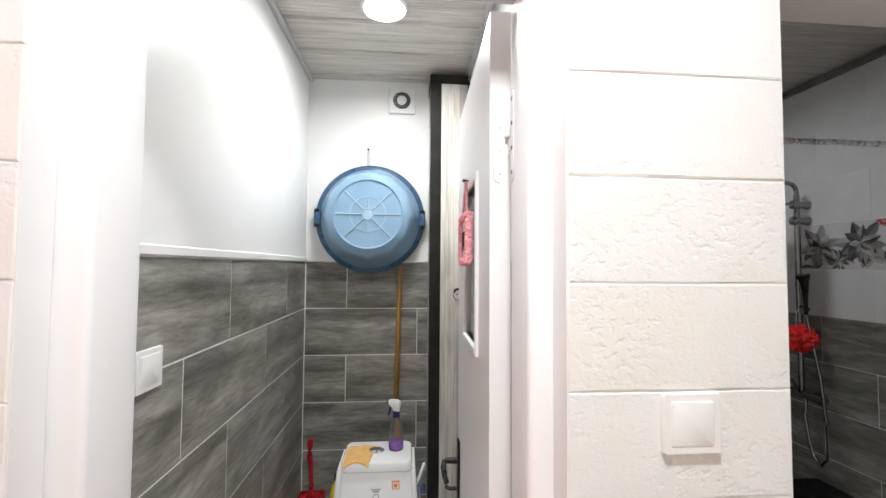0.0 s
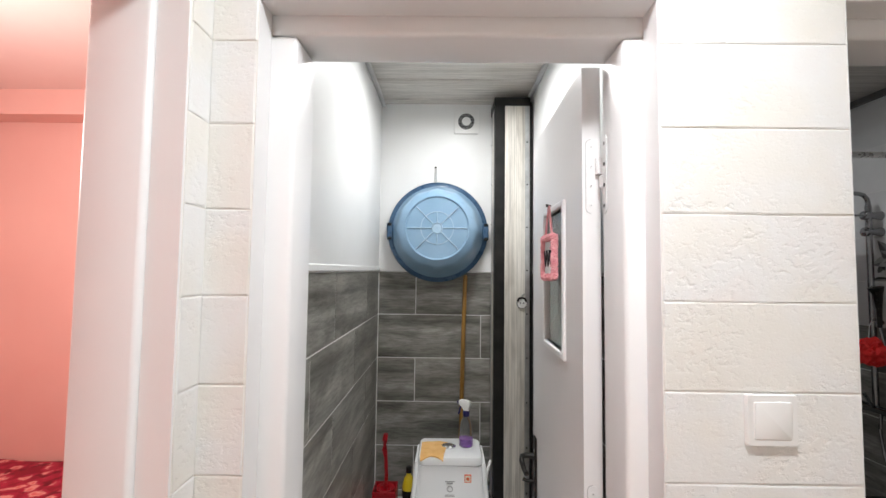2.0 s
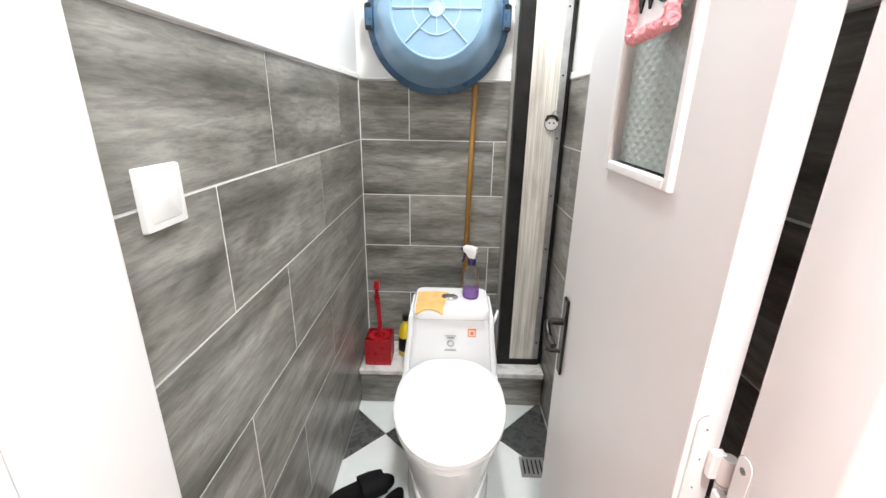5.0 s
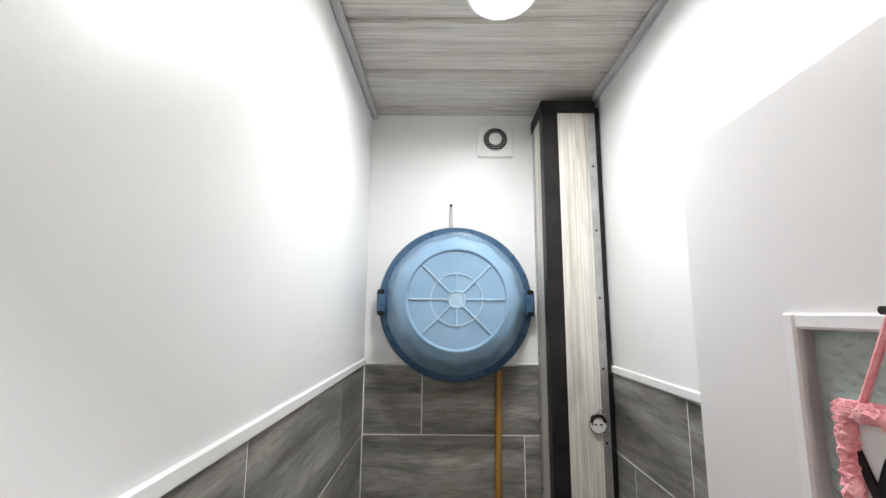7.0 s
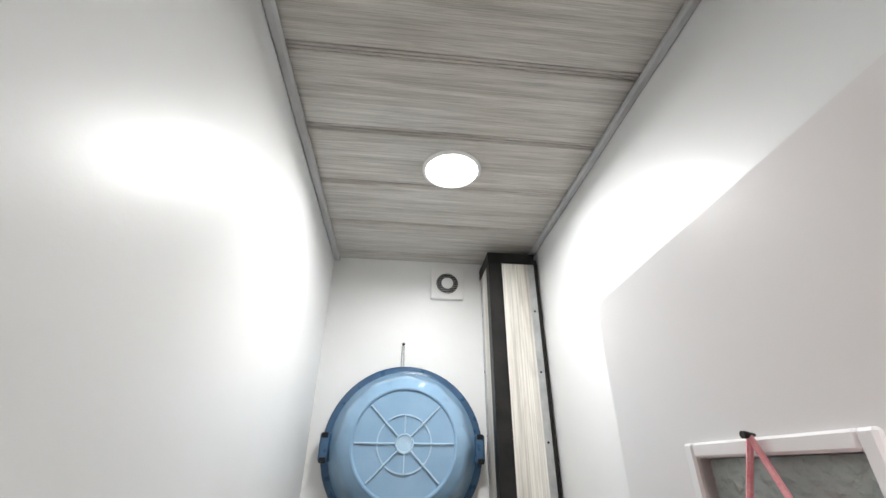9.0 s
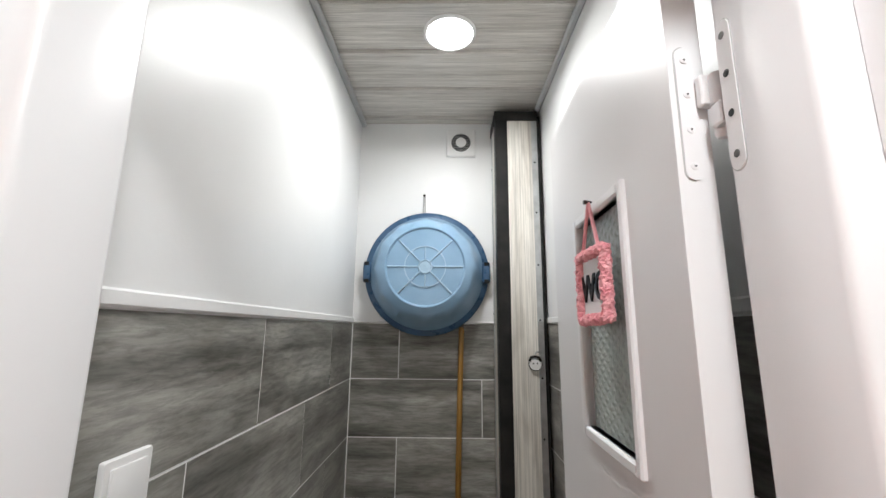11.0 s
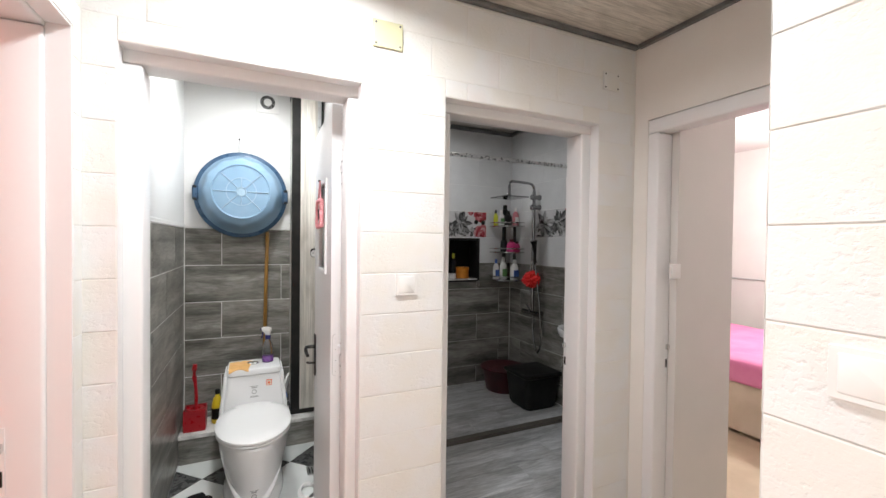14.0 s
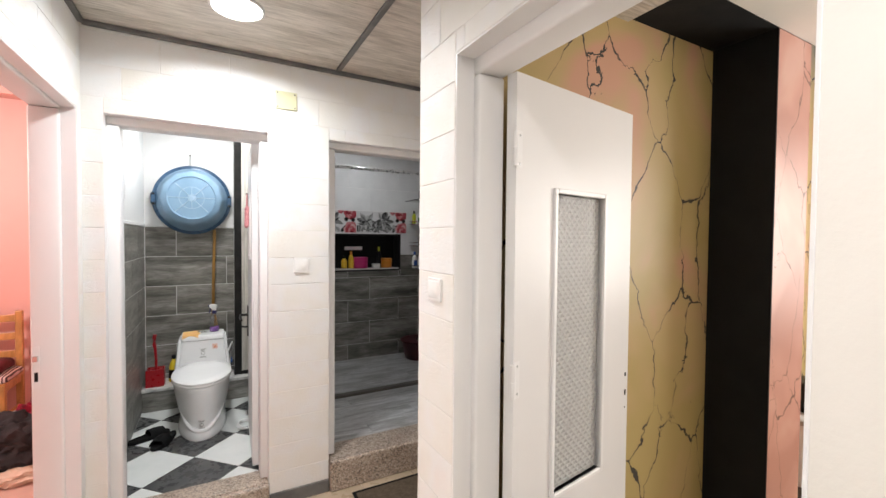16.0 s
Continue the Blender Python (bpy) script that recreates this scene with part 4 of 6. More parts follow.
def flat_ring(cx, y, cz, r0, r1, n=28):
    bm = bmesh.new()
    a = [bm.verts.new((cx + r0 * math.cos(2 * math.pi * k / n), y, cz + r0 * math.sin(2 * math.pi * k / n))) for k in range(n)]
    b = [bm.verts.new((cx + r1 * math.cos(2 * math.pi * k / n), y, cz + r1 * math.sin(2 * math.pi * k / n))) for k in range(n)]
    c = [bm.verts.new(v.co + Vector((0, 0.003, 0))) for v in b]
    d = [bm.verts.new(v.co + Vector((0, 0.003, 0))) for v in a]
    for k in range(n):
        j = (k + 1) % n
        bm.faces.new((a[k], b[k], b[j], a[j]))
        bm.faces.new((b[k], c[k], c[j], b[j]))
        bm.faces.new((d[k], a[k], a[j], d[j]))
    bmesh.ops.recalc_face_normals(bm, faces=bm.faces)
    return bm


for cz in (0.612, F + 0.10):
    y = tank_front(cz) - 0.0035 if cz > 0.4 else 0.7785
    s = 1.0 if cz > 0.4 else 0.9
    part("printed_mark", flat_ring(TX, y, cz, 0.010 * s, 0.0135 * s), M_ink, toilet, "grey printed ring")
    part("printed_line", boxes([(TX - 0.022 * s, TX + 0.022 * s, y, y + 0.004, cz + 0.032 * s, cz + 0.0345 * s), (TX - 0.014 * s, TX + 0.014 * s, y, y + 0.004, cz + 0.022 * s, cz + 0.027 * s)]), M_ink, toilet)
    part("printed_line", boxes([(TX - 0.023 * s, TX + 0.023 * s, y - 0.002, y + 0.003, cz - 0.032 * s, cz - 0.028 * s), (TX - 0.021 * s, TX + 0.021 * s, y - 0.002, y + 0.003, cz - 0.026 * s, cz - 0.0235 * s)]), M_ink, toilet)
sticker = part("sticker", one(0.491, 0.522, tank_front(0.655) - 0.003, tank_front(0.655) + 0.004, 0.640, 0.674), M_orange, toilet, "small orange and cream sticker")
part("sticker_face", boxes([(0.4945, 0.5185, tank_front(0.655) - 0.0036, tank_front(0.655) + 0.003, 0.6435, 0.6705)]), M_paper, sticker)
part("sticker_mark", lathe([(0.0075, 0.0), (0.0075, -0.0005), (0.001, -0.0006)], (0.5065, tank_front(0.655) - 0.0037, 0.656), "Y", 14), M_orange, sticker)

# cloth folded on the tank
bm = bmesh.new()
nx, ny = 14, 10
grid = []
for i in range(nx + 1):
    col = []
    for j in range(ny + 1):
        u, w = i / nx, j / ny
        x = 0.288 + 0.125 * u - 0.02 * (1 - w) * u
        y = 1.212 + 0.155 * w + 0.012 * math.sin(3 * u)
        z = 0.7515 + 0.003 * noise.noise(Vector((x * 30, y * 30, 0)))
        if y < 1.226:
            z -= min((1.226 - y) * 1.6, 0.02)
        col.append((bm.verts.new((x, y, z)), bm.verts.new((x, y, z + 0.006))))
    grid.append(col)
for i in range(nx):
    for j in range(ny):
        for s in (0, 1):
            bm.faces.new([grid[a][b][s] for a, b in ((i, j), (i + 1, j), (i + 1, j + 1), (i, j + 1))])
for i in range(nx):
    for j in (0, ny):
        bm.faces.new((grid[i][j][0], grid[i + 1][j][0], grid[i + 1][j][1], grid[i][j][1]))
for j in range(ny):
    for i in (0, nx):
        bm.faces.new((grid[i][j][0], grid[i][j + 1][0], grid[i][j + 1][1], grid[i][j][1]))
bmesh.ops.recalc_face_normals(bm, faces=bm.faces)
tagged(part("cleaning_cloth", bm, M_sponge, None, "", True), "orange cleaning cloth lying on the toilet tank", "cloth")

# spray bottle with a little lilac liquid
SB = Vector((0.503, 1.352, 0.7495))
spray = thing("spray_bottle", SB, "clear spray bottle with lilac liquid and a white trigger", "spray bottle")
part("bottle", lathe([(0.030, 0.0), (0.033, 0.004), (0.033, 0.055), (0.031, 0.09), (0.026, 0.115), (0.016, 0.135), (0.0125, 0.142), (0.0125, 0.15)], SB, "Z", 28), M_clear, spray, "clear plastic", True)
part("liquid", lathe([(0.028, 0.003), (0.0312, 0.006), (0.0312, 0.038), (0.030, 0.0385)], SB, "Z", 28), M_lilac, spray, "lilac liquid", True)
part("collar", lathe([(0.0145, 0.142), (0.016, 0.144), (0.016, 0.166), (0.012, 0.170)], SB, "Z", 20), M_navy, spray, "dark blue screw collar", True)
hd = Matrix.Translation(SB) @ Matrix.Rotation(radians(-20), 4, "Z")
part("spray_head", turned(loft([slab_section(-0.012, 0.014, -0.010, 0.010, 0.168, 0.006), slab_section(-0.022, 0.016, -0.011, 0.011, 0.185, 0.006), slab_section(-0.036, 0.022, -0.012, 0.012, 0.196, 0.006), slab_section(-0.038, 0.020, -0.011, 0.011, 0.212, 0.006), slab_section(-0.030, 0.006, -0.008, 0.008, 0.218, 0.005)]), hd), M_plastic_white, spray, "white trigger head", True)
part("trigger", turned(tube([(-0.024, 0, 0.196), (-0.030, 0, 0.18), (-0.034, 0, 0.16), (-0.040, 0, 0.148)], 0.005, 8), hd), M_navy, spray, "dark blue trigger", True)
part("nozzle", turned(one(-0.046, -0.036, -0.007, 0.007, 0.198, 0.211, 0.002), hd), M_navy, spray)

# toilet brush in a square red holder
brush = thing("toilet_brush", (0.085, 1.55, 0.312), "red toilet brush in a square red plastic holder", "toilet brush")
part("holder", boxes([(0.024, 0.146, 1.492, 1.612, 0.3125, 0.322), (0.024, 0.146, 1.492, 1.497, 0.322, 0.446), (0.024, 0.146, 1.607, 1.612, 0.322, 0.446), (0.024, 0.029, 1.497, 1.607, 0.322, 0.446), (0.141, 0.146, 1.497, 1.607, 0.322, 0.446)], 0.002), M_red, brush)
part("inner_collar", lathe([(0.052, 0.430), (0.050, 0.444), (0.030, 0.440), (0.022, 0.424)], (0.085, 1.552, 0.0), "Z", 20), M_red, brush, "", True)
part("bristles", lathe([(0.030, 0.335), (0.036, 0.35), (0.036, 0.40), (0.018, 0.422)], (0.085, 1.552, 0), "Z", 20), M_plastic_white, brush, "white bristle head")
part("handle", tube([(0.088, 1.552, 0.42), (0.089, 1.552, 0.52), (0.084, 1.552, 0.60), (0.078, 1.552, 0.64), (0.078, 1.552, 0.69), (0.083, 1.552, 0.722)], 0.010, 12, False, (0.010, 0.0095, 0.010, 0.014, 0.0145, 0.012)), M_red, brush, "", True)

# yellow cleaner bottle behind the tank, and the water hose
cleaner = thing("cleaner_bottle", (0.205, 1.60, 0.312), "yellow cleaner bottle with a black label and cap", "bottle")
part("body", lathe([(0.030, 0.0005), (0.034, 0.006), (0.034, 0.12), (0.024, 0.16), (0.013, 0.175), (0.013, 0.19)], (0.205, 1.60, 0.312), "Z", 24), mottled("yellow_plastic", (0.75, 0.55, 0.02), (0.8, 0.6, 0.05), 10, 0.35), cleaner, "", True)
part("label_band", lathe([(0.0346, 0.03), (0.0348, 0.031), (0.0348, 0.10), (0.0346, 0.101)], (0.205, 1.60, 0.312), "Z", 24), M_black, cleaner, "dark label", True)
part("cap", lathe([(0.015, 0.188), (0.015, 0.215), (0.011, 0.22)], (0.205, 1.60, 0.312), "Z", 18), M_black, cleaner, "", True)
hose = thing("water_hose", (0.63, 1.55, 0.312), "white braided water hose beside the toilet tank", "hose")
part("tube", tube([(0.600, 1.43, 0.55), (0.622, 1.45, 0.60), (0.636, 1.49, 0.615), (0.640, 1.53, 0.58), (0.628, 1.58, 0.50), (0.618, 1.60, 0.42), (0.624, 1.60, 0.35), (0.63, 1.60, 0.3135)], 0.007, 10), M_plastic_white, hose, "", True)
part("valve", tube([(0.63, 1.60, 0.42), (0.63, 1.66, 0.42), (0.63, 1.715, 0.42)], 0.010, 12), mottled("blue_valve", (0.03, 0.12, 0.5), (0.04, 0.16, 0.55), 8, 0.3), hose, "blue tap", True)

# broom handle leaning in the corner of the box
tagged(part("broom_handle", tube([(0.486, 1.68, 0.3125), (0.492, 1.686, 0.85), (0.499, 1.692, 1.25), (0.507, 1.698, 1.565), (0.507, 1.698, 1.575)], 0.0125, 14, False, (0.0125, 0.0125, 0.0125, 0.0125, 0.009)), M_broom, None, "", True), "varnished brown wooden broom handle leaning on the tiles", "broom handle")

# ---- the hanging basin ----
BC = Vector((0.344, 1.7165, 1.826))
basin = thing("wash_basin", BC, "large round blue plastic basin hung upside out on the wall", "basin")


def basin_ring(r, y, up=0.0, n=64, facet=0.0):
    out = []
    for k in range(n):
        a = 2 * math.pi * k / n
        rr = r
        if facet:
            step = math.pi / 6
            d = (a % step) - step / 2
            rr = r * (1 - facet + facet * math.cos(step / 2) / math.cos(d))
        out.append((BC.x + rr * math.cos(a), y, BC.z + up + rr * math.sin(a)))
    return out


part("shell", loft([basin_ring(0.268, 1.690), basin_ring(0.262, 1.676), basin_ring(0.252, 1.655, 0.002), basin_ring(0.245, 1.630, 0.003, facet=0.6), basin_ring(0.232, 1.585, 0.005, facet=0.9), basin_ring(0.222, 1.562, 0.006, facet=0.9),
                    basin_ring(0.205, 1.547, 0.007), basin_ring(0.184, 1.541, 0.008), basin_ring(0.178, 1.536, 0.008), basin_ring(0.173, 1.536, 0.008), basin_ring(0.168, 1.543, 0.008), basin_ring(0.03, 1.543, 0.008)]), M_blue, basin, "", True)
part("rim", loft([basin_ring(0.258, 1.704), basin_ring(0.284, 1.706), basin_ring(0.291, 1.703), basin_ring(0.292, 1.696), basin_ring(0.287, 1.690), basin_ring(0.266, 1.685), basin_ring(0.256, 1.692), basin_ring(0.258, 1.704)], False), M_blue_dark, basin, "darker blue rolled rim", True)
part("base_ring", loft([basin_ring(0.092, 1.5435, 0.008), basin_ring(0.092, 1.539, 0.008), basin_ring(0.087, 1.539, 0.008), basin_ring(0.087, 1.5435, 0.008)], False), M_blue_light, basin, "", True)
part("hub", loft([basin_ring(0.032, 1.5435, 0.008), basin_ring(0.031, 1.538, 0.008), basin_ring(0.026, 1.538, 0.008), basin_ring(0.024, 1.541, 0.008), basin_ring(0.008, 1.541, 0.008)]), M_blue_light, basin, "", True)
for a in (0, 45, 135, 180, 225, 315):
    m = Matrix.Translation((BC.x, 1.5435, BC.z + 0.008)) @ Matrix.Rotation(radians(-a), 4, "Y")
    part("rib", turned(one(0.031, 0.166, -0.006, 0.001, -0.0032, 0.0032, 0.0015), m), M_blue_light, basin)
for a in (90, 270):
    m = Matrix.Translation((BC.x, 1.5435, BC.z + 0.008)) @ Matrix.Rotation(radians(-a), 4, "Y")
    part("rib", turned(one(0.031, 0.088, -0.005, 0.001, -0.0028, 0.0028, 0.0015), m), M_blue_light, basin)
for sgn in (-1, 1):
    lug = part("grip", boxes([(BC.x + sgn * 0.277 - 0.018, BC.x + sgn * 0.277 + 0.018, 1.664, 1.689, BC.z - 0.048, BC.z + 0.048)], 0.006), M_blue_dark, basin, "dark blue moulded grip")
    for dz in (0.039, -0.041):
        part("grip_slot", one(BC.x + sgn * 0.279 - 0.012, BC.x + sgn * 0.279 + 0.012, 1.6625, 1.668, BC.z + dz - 0.009, BC.z + dz + 0.009, 0.002), M_black, lug)
part("hanging_loop", tube([(0.322, 1.700, 2.100), (0.3215, 1.706, 2.15), (0.323, 1.712, 2.205), (0.329, 1.712, 2.205), (0.3305, 1.706, 2.15), (0.331, 1.700, 2.100)], 0.0026, 6), M_grey_trim, basin, "grey string", True)
nail = part("wall_nail", lathe([(0.006, 1.702), (0.006, 1.704), (0.0028, 1.705), (0.0028, 1.7243)], (0.326, 0, 2.209), "Y", 12), M_iron)
tagged(nail, "dark nail in the white wall above the basin", "nail")

# ---- extractor fan ----
fan = thing("extractor_fan", (0.505, 1.724, 2.414), "square white extractor fan with a slotted round grille", "extractor fan")
FC = (0.505, 0, 2.488)
part("cover", one(FC[0] - 0.073, FC[0] + 0.073, 1.706, 1.7243, FC[2] - 0.073, FC[2] + 0.073, 0.006, 2), M_plastic_white, fan)
part("opening", lathe([(0.049, 1.7057), (0.049, 1.7045)], FC, "Y", 32), M_black, fan, "dark round opening")
for k in range(-5, 6):
    zz = FC[2] + k * 0.0088
    half = math.sqrt(max(0.0485 ** 2 - (k * 0.0088) ** 2, 0.0))
    part("slat", one(FC[0] - half, FC[0] + half, 1.7015, 1.7042, zz - 0.0007, zz + 0.0007), M_grey_trim, fan)
part("grille_ring", lathe([(0.053, 1.7058), (0.053, 1.7025), (0.0485, 1.7025), (0.0485, 1.7058)], FC, "Y", 36), M_plastic_white, fan, "", True)
part("centre_cap", lathe([(0.026, 1.7012), (0.026, 1.698), (0.022, 1.6965), (0.001, 1.6965)], FC, "Y", 28), M_plastic_white, fan, "", True)


# ---- ceiling lamps ----
M_glow_dim = material("faint_lamp_diffuser", (1, 1, 1), 0.4)
bsdf(M_glow_dim).inputs["Emission Color"].default_value = (1, 0.98, 0.95, 1)
bsdf(M_glow_dim).inputs["Emission Strength"].default_value = 5.0

def ceiling_lamp(at, r, glow, label):
    lamp = thing("ceiling_lamp", at, label, "ceiling lamp", "recessed ceiling lamps")
    part("trim_ring", lathe([(r + 0.010, -0.0005), (r + 0.010, -0.004), (r + 0.006, -0.008), (r, -0.009), (r - 0.002, -0.004), (r - 0.002, -0.0005)], at, "Z", 40), M_plastic_white, lamp, "", True)
    part("diffuser", lathe([(r - 0.0025, -0.001), (r - 0.0025, -0.006), (r * 0.6, -0.012), (0.001, -0.0135)], at, "Z", 40), glow, lamp, "glowing round diffuser", True)
    return lamp


ceiling_lamp((0.445, 1.055, CEIL_WC), 0.083, M_glow_cool, "round recessed lamp glowing white in the panelled ceiling")
ceiling_lamp((0.60, -0.47, CEIL_HALL), 0.10, M_glow_warm, "round recessed lamp glowing white in the hall ceiling")
ceiling_lamp((1.82, 1.42, CEIL_BATH), 0.06, M_glow_dim, "small round lamp glowing faintly in the shower-room ceiling")
# unseen lamp body, added only to carry the second hall light
ceiling_lamp((0.60, -2.90, CEIL_HALL), 0.085, M_glow_warm, "round recessed lamp glowing white in the hall ceiling")


# ---- switches and box lids ----
def light_switch(at, facing, w, h, label, rocker=0.62):
    """A square plate with a raised rocker; facing is the way it looks."""
    m = Matrix.Translation(at) @ FACE[facing]
    s = thing("light_switch", at, label, "light switch", "light switches")
    part("plate", turned(loft([slab_section(-w / 2, w / 2, -h / 2, h / 2, 0.0002, 0.003), slab_section(-w / 2, w / 2, -h / 2, h / 2, 0.0045, 0.003), slab_section(-w * 0.485, w * 0.485, -h * 0.485, h * 0.485, 0.0078, 0.003)]), m), M_plastic_white, s, "", True)
    k, q = w * rocker * 0.6, h * rocker * 0.6
    tilt = m @ Matrix.Rotation(radians(2.5), 4, "X")
    part("rocker", turned(loft([slab_section(-k, k, -q, q, 0.0055, 0.003), slab_section(-k, k, -q, q, 0.0092, 0.003), slab_section(-k * 0.96, k * 0.96, -q * 0.96, q * 0.96, 0.0100, 0.003)]), tilt), M_plastic_white, s, "", True)
    return s


light_switch((0.945, -0.001, 1.358), "-y", 0.084, 0.084, "white plastic light switch on the block wall")
light_switch((0.0005, 0.370, 1.352), "+x", 0.090, 0.088, "white plastic light switch on the grey tiles")
light_switch((1.1675, -1.227, 1.345), "-x", 0.094, 0.076, "wide white plastic light switch on the block wall")
light_switch((2.225, -0.1655, 1.395), "-y", 0.070, 0.070, "small white light switch on the greige wall")


def box_lid(x0, x1, z0, z1, mat, label):
    s = thing("junction_box_lid", ((x0 + x1) / 2, 0, z0), label, "junction box")
    part("lid", one(x0, x1, -0.010, -0.0012, z0, z1, 0.004, 2), mat, s)
    for x in (x0 + 0.012, x1 - 0.012):
        for z in (z0 + 0.012, z1 - 0.012):
            part("screw", lathe([(0.0042, -0.0101), (0.0042, -0.0112), (0.001, -0.0116)], (x, 0, z), "Y", 10), M_dark_trim, s)


box_lid(0.805, 0.920, 2.226, 2.325, M_plastic_cream, "cream plastic junction box lid with four screws")
box_lid(1.918, 2.020, 2.252, 2.338, M_block, "white-painted junction box lid above the shower-room door")

# ---- hanging sign on the door's glass ----
SX = 0.6905
sign = thing("door_sign", (SX, 0.47, 1.58), "pink knitted frame sign reading WC, hung by a ribbon", "sign")
M_pink_wool = mottled("pink_wool", (0.80, 0.30, 0.34), (0.88, 0.46, 0.48), 60, 0.95, 0.9, 240)
M_white_card = mottled("white_card", (0.72, 0.72, 0.72), (0.78, 0.78, 0.78), 12, 0.7)
part("card", one(SX + 0.001, SX + 0.004, 0.415, 0.520, 1.592, 1.692), M_white_card, sign, "white card")
rnd = random.Random(3)


def fuzzy(points, r):
    bm = tube(points, r, 14)
    for v in bm.verts:
        v.co += Vector((rnd.uniform(-1, 1), rnd.uniform(-1, 1), rnd.uniform(-1, 1))) * r * 0.26
    return bm


def steps(a, b, n):
    return [tuple(Vector(a).lerp(Vector(b), i / n)) for i in range(n + 1)]


for a, b in (((SX, 0.408, 1.588), (SX, 0.530, 1.584)), ((SX, 0.408, 1.698), (SX, 0.532, 1.698)), ((SX, 0.405, 1.582), (SX, 0.409, 1.702)), ((SX, 0.528, 1.580), (SX, 0.526, 1.702))):
    part("wool_border", fuzzy(steps(a, b, 34), 0.0095), M_pink_wool, sign, "fuzzy pink wool border")
for y in (0.430, 0.512):
    part("ribbon", tube(steps((SX + 0.002, 0.473, 1.790), (SX, y, 1.700), 4), 0.0035, 6), M_pink_wool, sign, "pink ribbon")
part("pin", lathe([(0.004, 0.684), (0.004, 0.688), (0.0015, 0.699)], (0, 0.473, 1.792), "X", 10), M_iron, sign)
txt = bpy.data.curves.new("letters", "FONT")
txt.body, txt.size, txt.extrude, txt.align_x = "WC", 0.064, 0.0012, "CENTER"
txt.offset = 0.0016
txt.materials.append(M_black)
letters = new("letters", txt)
letters.parent = sign
letters.matrix_basis = Matrix.Translation((-0.0005, -0.0025, 0.038)) @ FACE["-x"]
tagged(letters, "bold black letters WC")

# little metal charm on the pipe casing
charm = thing("key_charm", (0.812, 1.53, 1.42), "small round metal charm hung on a hook", "charm")
part("disc", lathe([(0.026, 1.5275), (0.026, 1.524), (0.022, 1.523), (0.001, 1.523)], (0.806, 0, 1.430), "Y", 24), M_plastic_white, charm, "", True)
for ex in (0.797, 0.814):
    part("dot", lathe([(0.0035, 1.5232), (0.003, 1.5218), (0.001, 1.5216)], (ex, 0, 1.432), "Y", 10), M_iron, charm)
part("back_plate", lathe([(0.0285, 1.5285), (0.0285, 1.5277), (0.001, 1.5277)], (0.806, 0, 1.430), "Y", 24), M_iron, charm, "", True)
part("hook", tube(arc((0.818, 1.526, 1.468), 0.011, 200, -60, 10) + [(0.812, 1.526, 1.453)], 0.003, 8), M_galv, charm, "", True)
part("bow", tube([(0.782, 1.5235, 1.440), (0.788, 1.5235, 1.456), (0.804, 1.5235, 1.459), (0.82, 1.5235, 1.456), (0.829, 1.5235, 1.440)], 0.0055, 8), M_iron, charm, "", True)


# ---- slippers, drain, hose on the floor ----
def slipper(at, turn, label):
    s = thing("slipper", at, label, "slipper", "pair of slippers")
    m = Matrix.Translation(at) @ Matrix.Rotation(radians(turn), 4, "Z")

    def sole(z, k):
        out = []
        for i in range(28):
            a = 2 * math.pi * i / 28
            y = 0.132 * math.sin(a)
            w = (0.046 + 0.008 * math.sin(a)) * k
            out.append((w * math.cos(a) * (1 - 0.12 * math.exp(-((y + 0.02) / 0.04) ** 2)), y * k, z))
        return out
    part("sole", turned(loft([sole(0.0008, 0.94), sole(0.006, 1.0), sole(0.020, 1.0), sole(0.024, 0.96), sole(0.021, 0.85)]), m), M_rubber, s, "", True)
    bm = bmesh.new()
    prev = None
    for i in range(13):
        a = math.pi * i / 12
        x, z = 0.052 * math.cos(a), 0.012 + 0.050 * math.sin(a) ** 0.8
        row = [bm.verts.new(m @ Vector((x * kk, y, z * kk))) for y, kk in ((0.0, 1.0), (0.045, 1.02), (0.09, 0.92), (0.09, 0.84), (0.045, 0.94), (0.0, 0.92))]
        if prev:
            for j in range(6):
                bm.faces.new((prev[j], prev[(j + 1) % 6], row[(j + 1) % 6], row[j]))
        prev = row
    bmesh.ops.recalc_face_normals(bm, faces=bm.faces)
    part("strap", bm, M_rubber, s, "", True)


slipper((0.105, 0.955, F), -62, "black foam slide slipper lying on the tiled floor")
slipper((0.205, 0.850, F), 158, "black foam slide slipper beside its pair")
drain = thing("floor_drain", (0.765, 1.10, F), "small square steel floor drain", "drain")
part("plate", one(0.715, 0.815, 1.05, 1.15, F + 0.0005, F + 0.003, 0.001), M_galv, drain)
for k in range(5):
    part("slot", one(0.727 + 0.017 * k, 0.733 + 0.017 * k, 1.065, 1.135, F + 0.0031, F + 0.0036), M_black, drain)
coil = [(0.700 + 0.055 * math.cos(a) * (1 - 0.02 * a), 0.86 + 0.075 * math.sin(a), F + 0.009 + 0.0016 * a) for a in [0.25 * i for i in range(44)]]
tagged(part("floor_hose", tube(coil, 0.0075, 10), M_plastic_white, None, "", True), "white plastic hose coiled on the toilet floor", "hose")

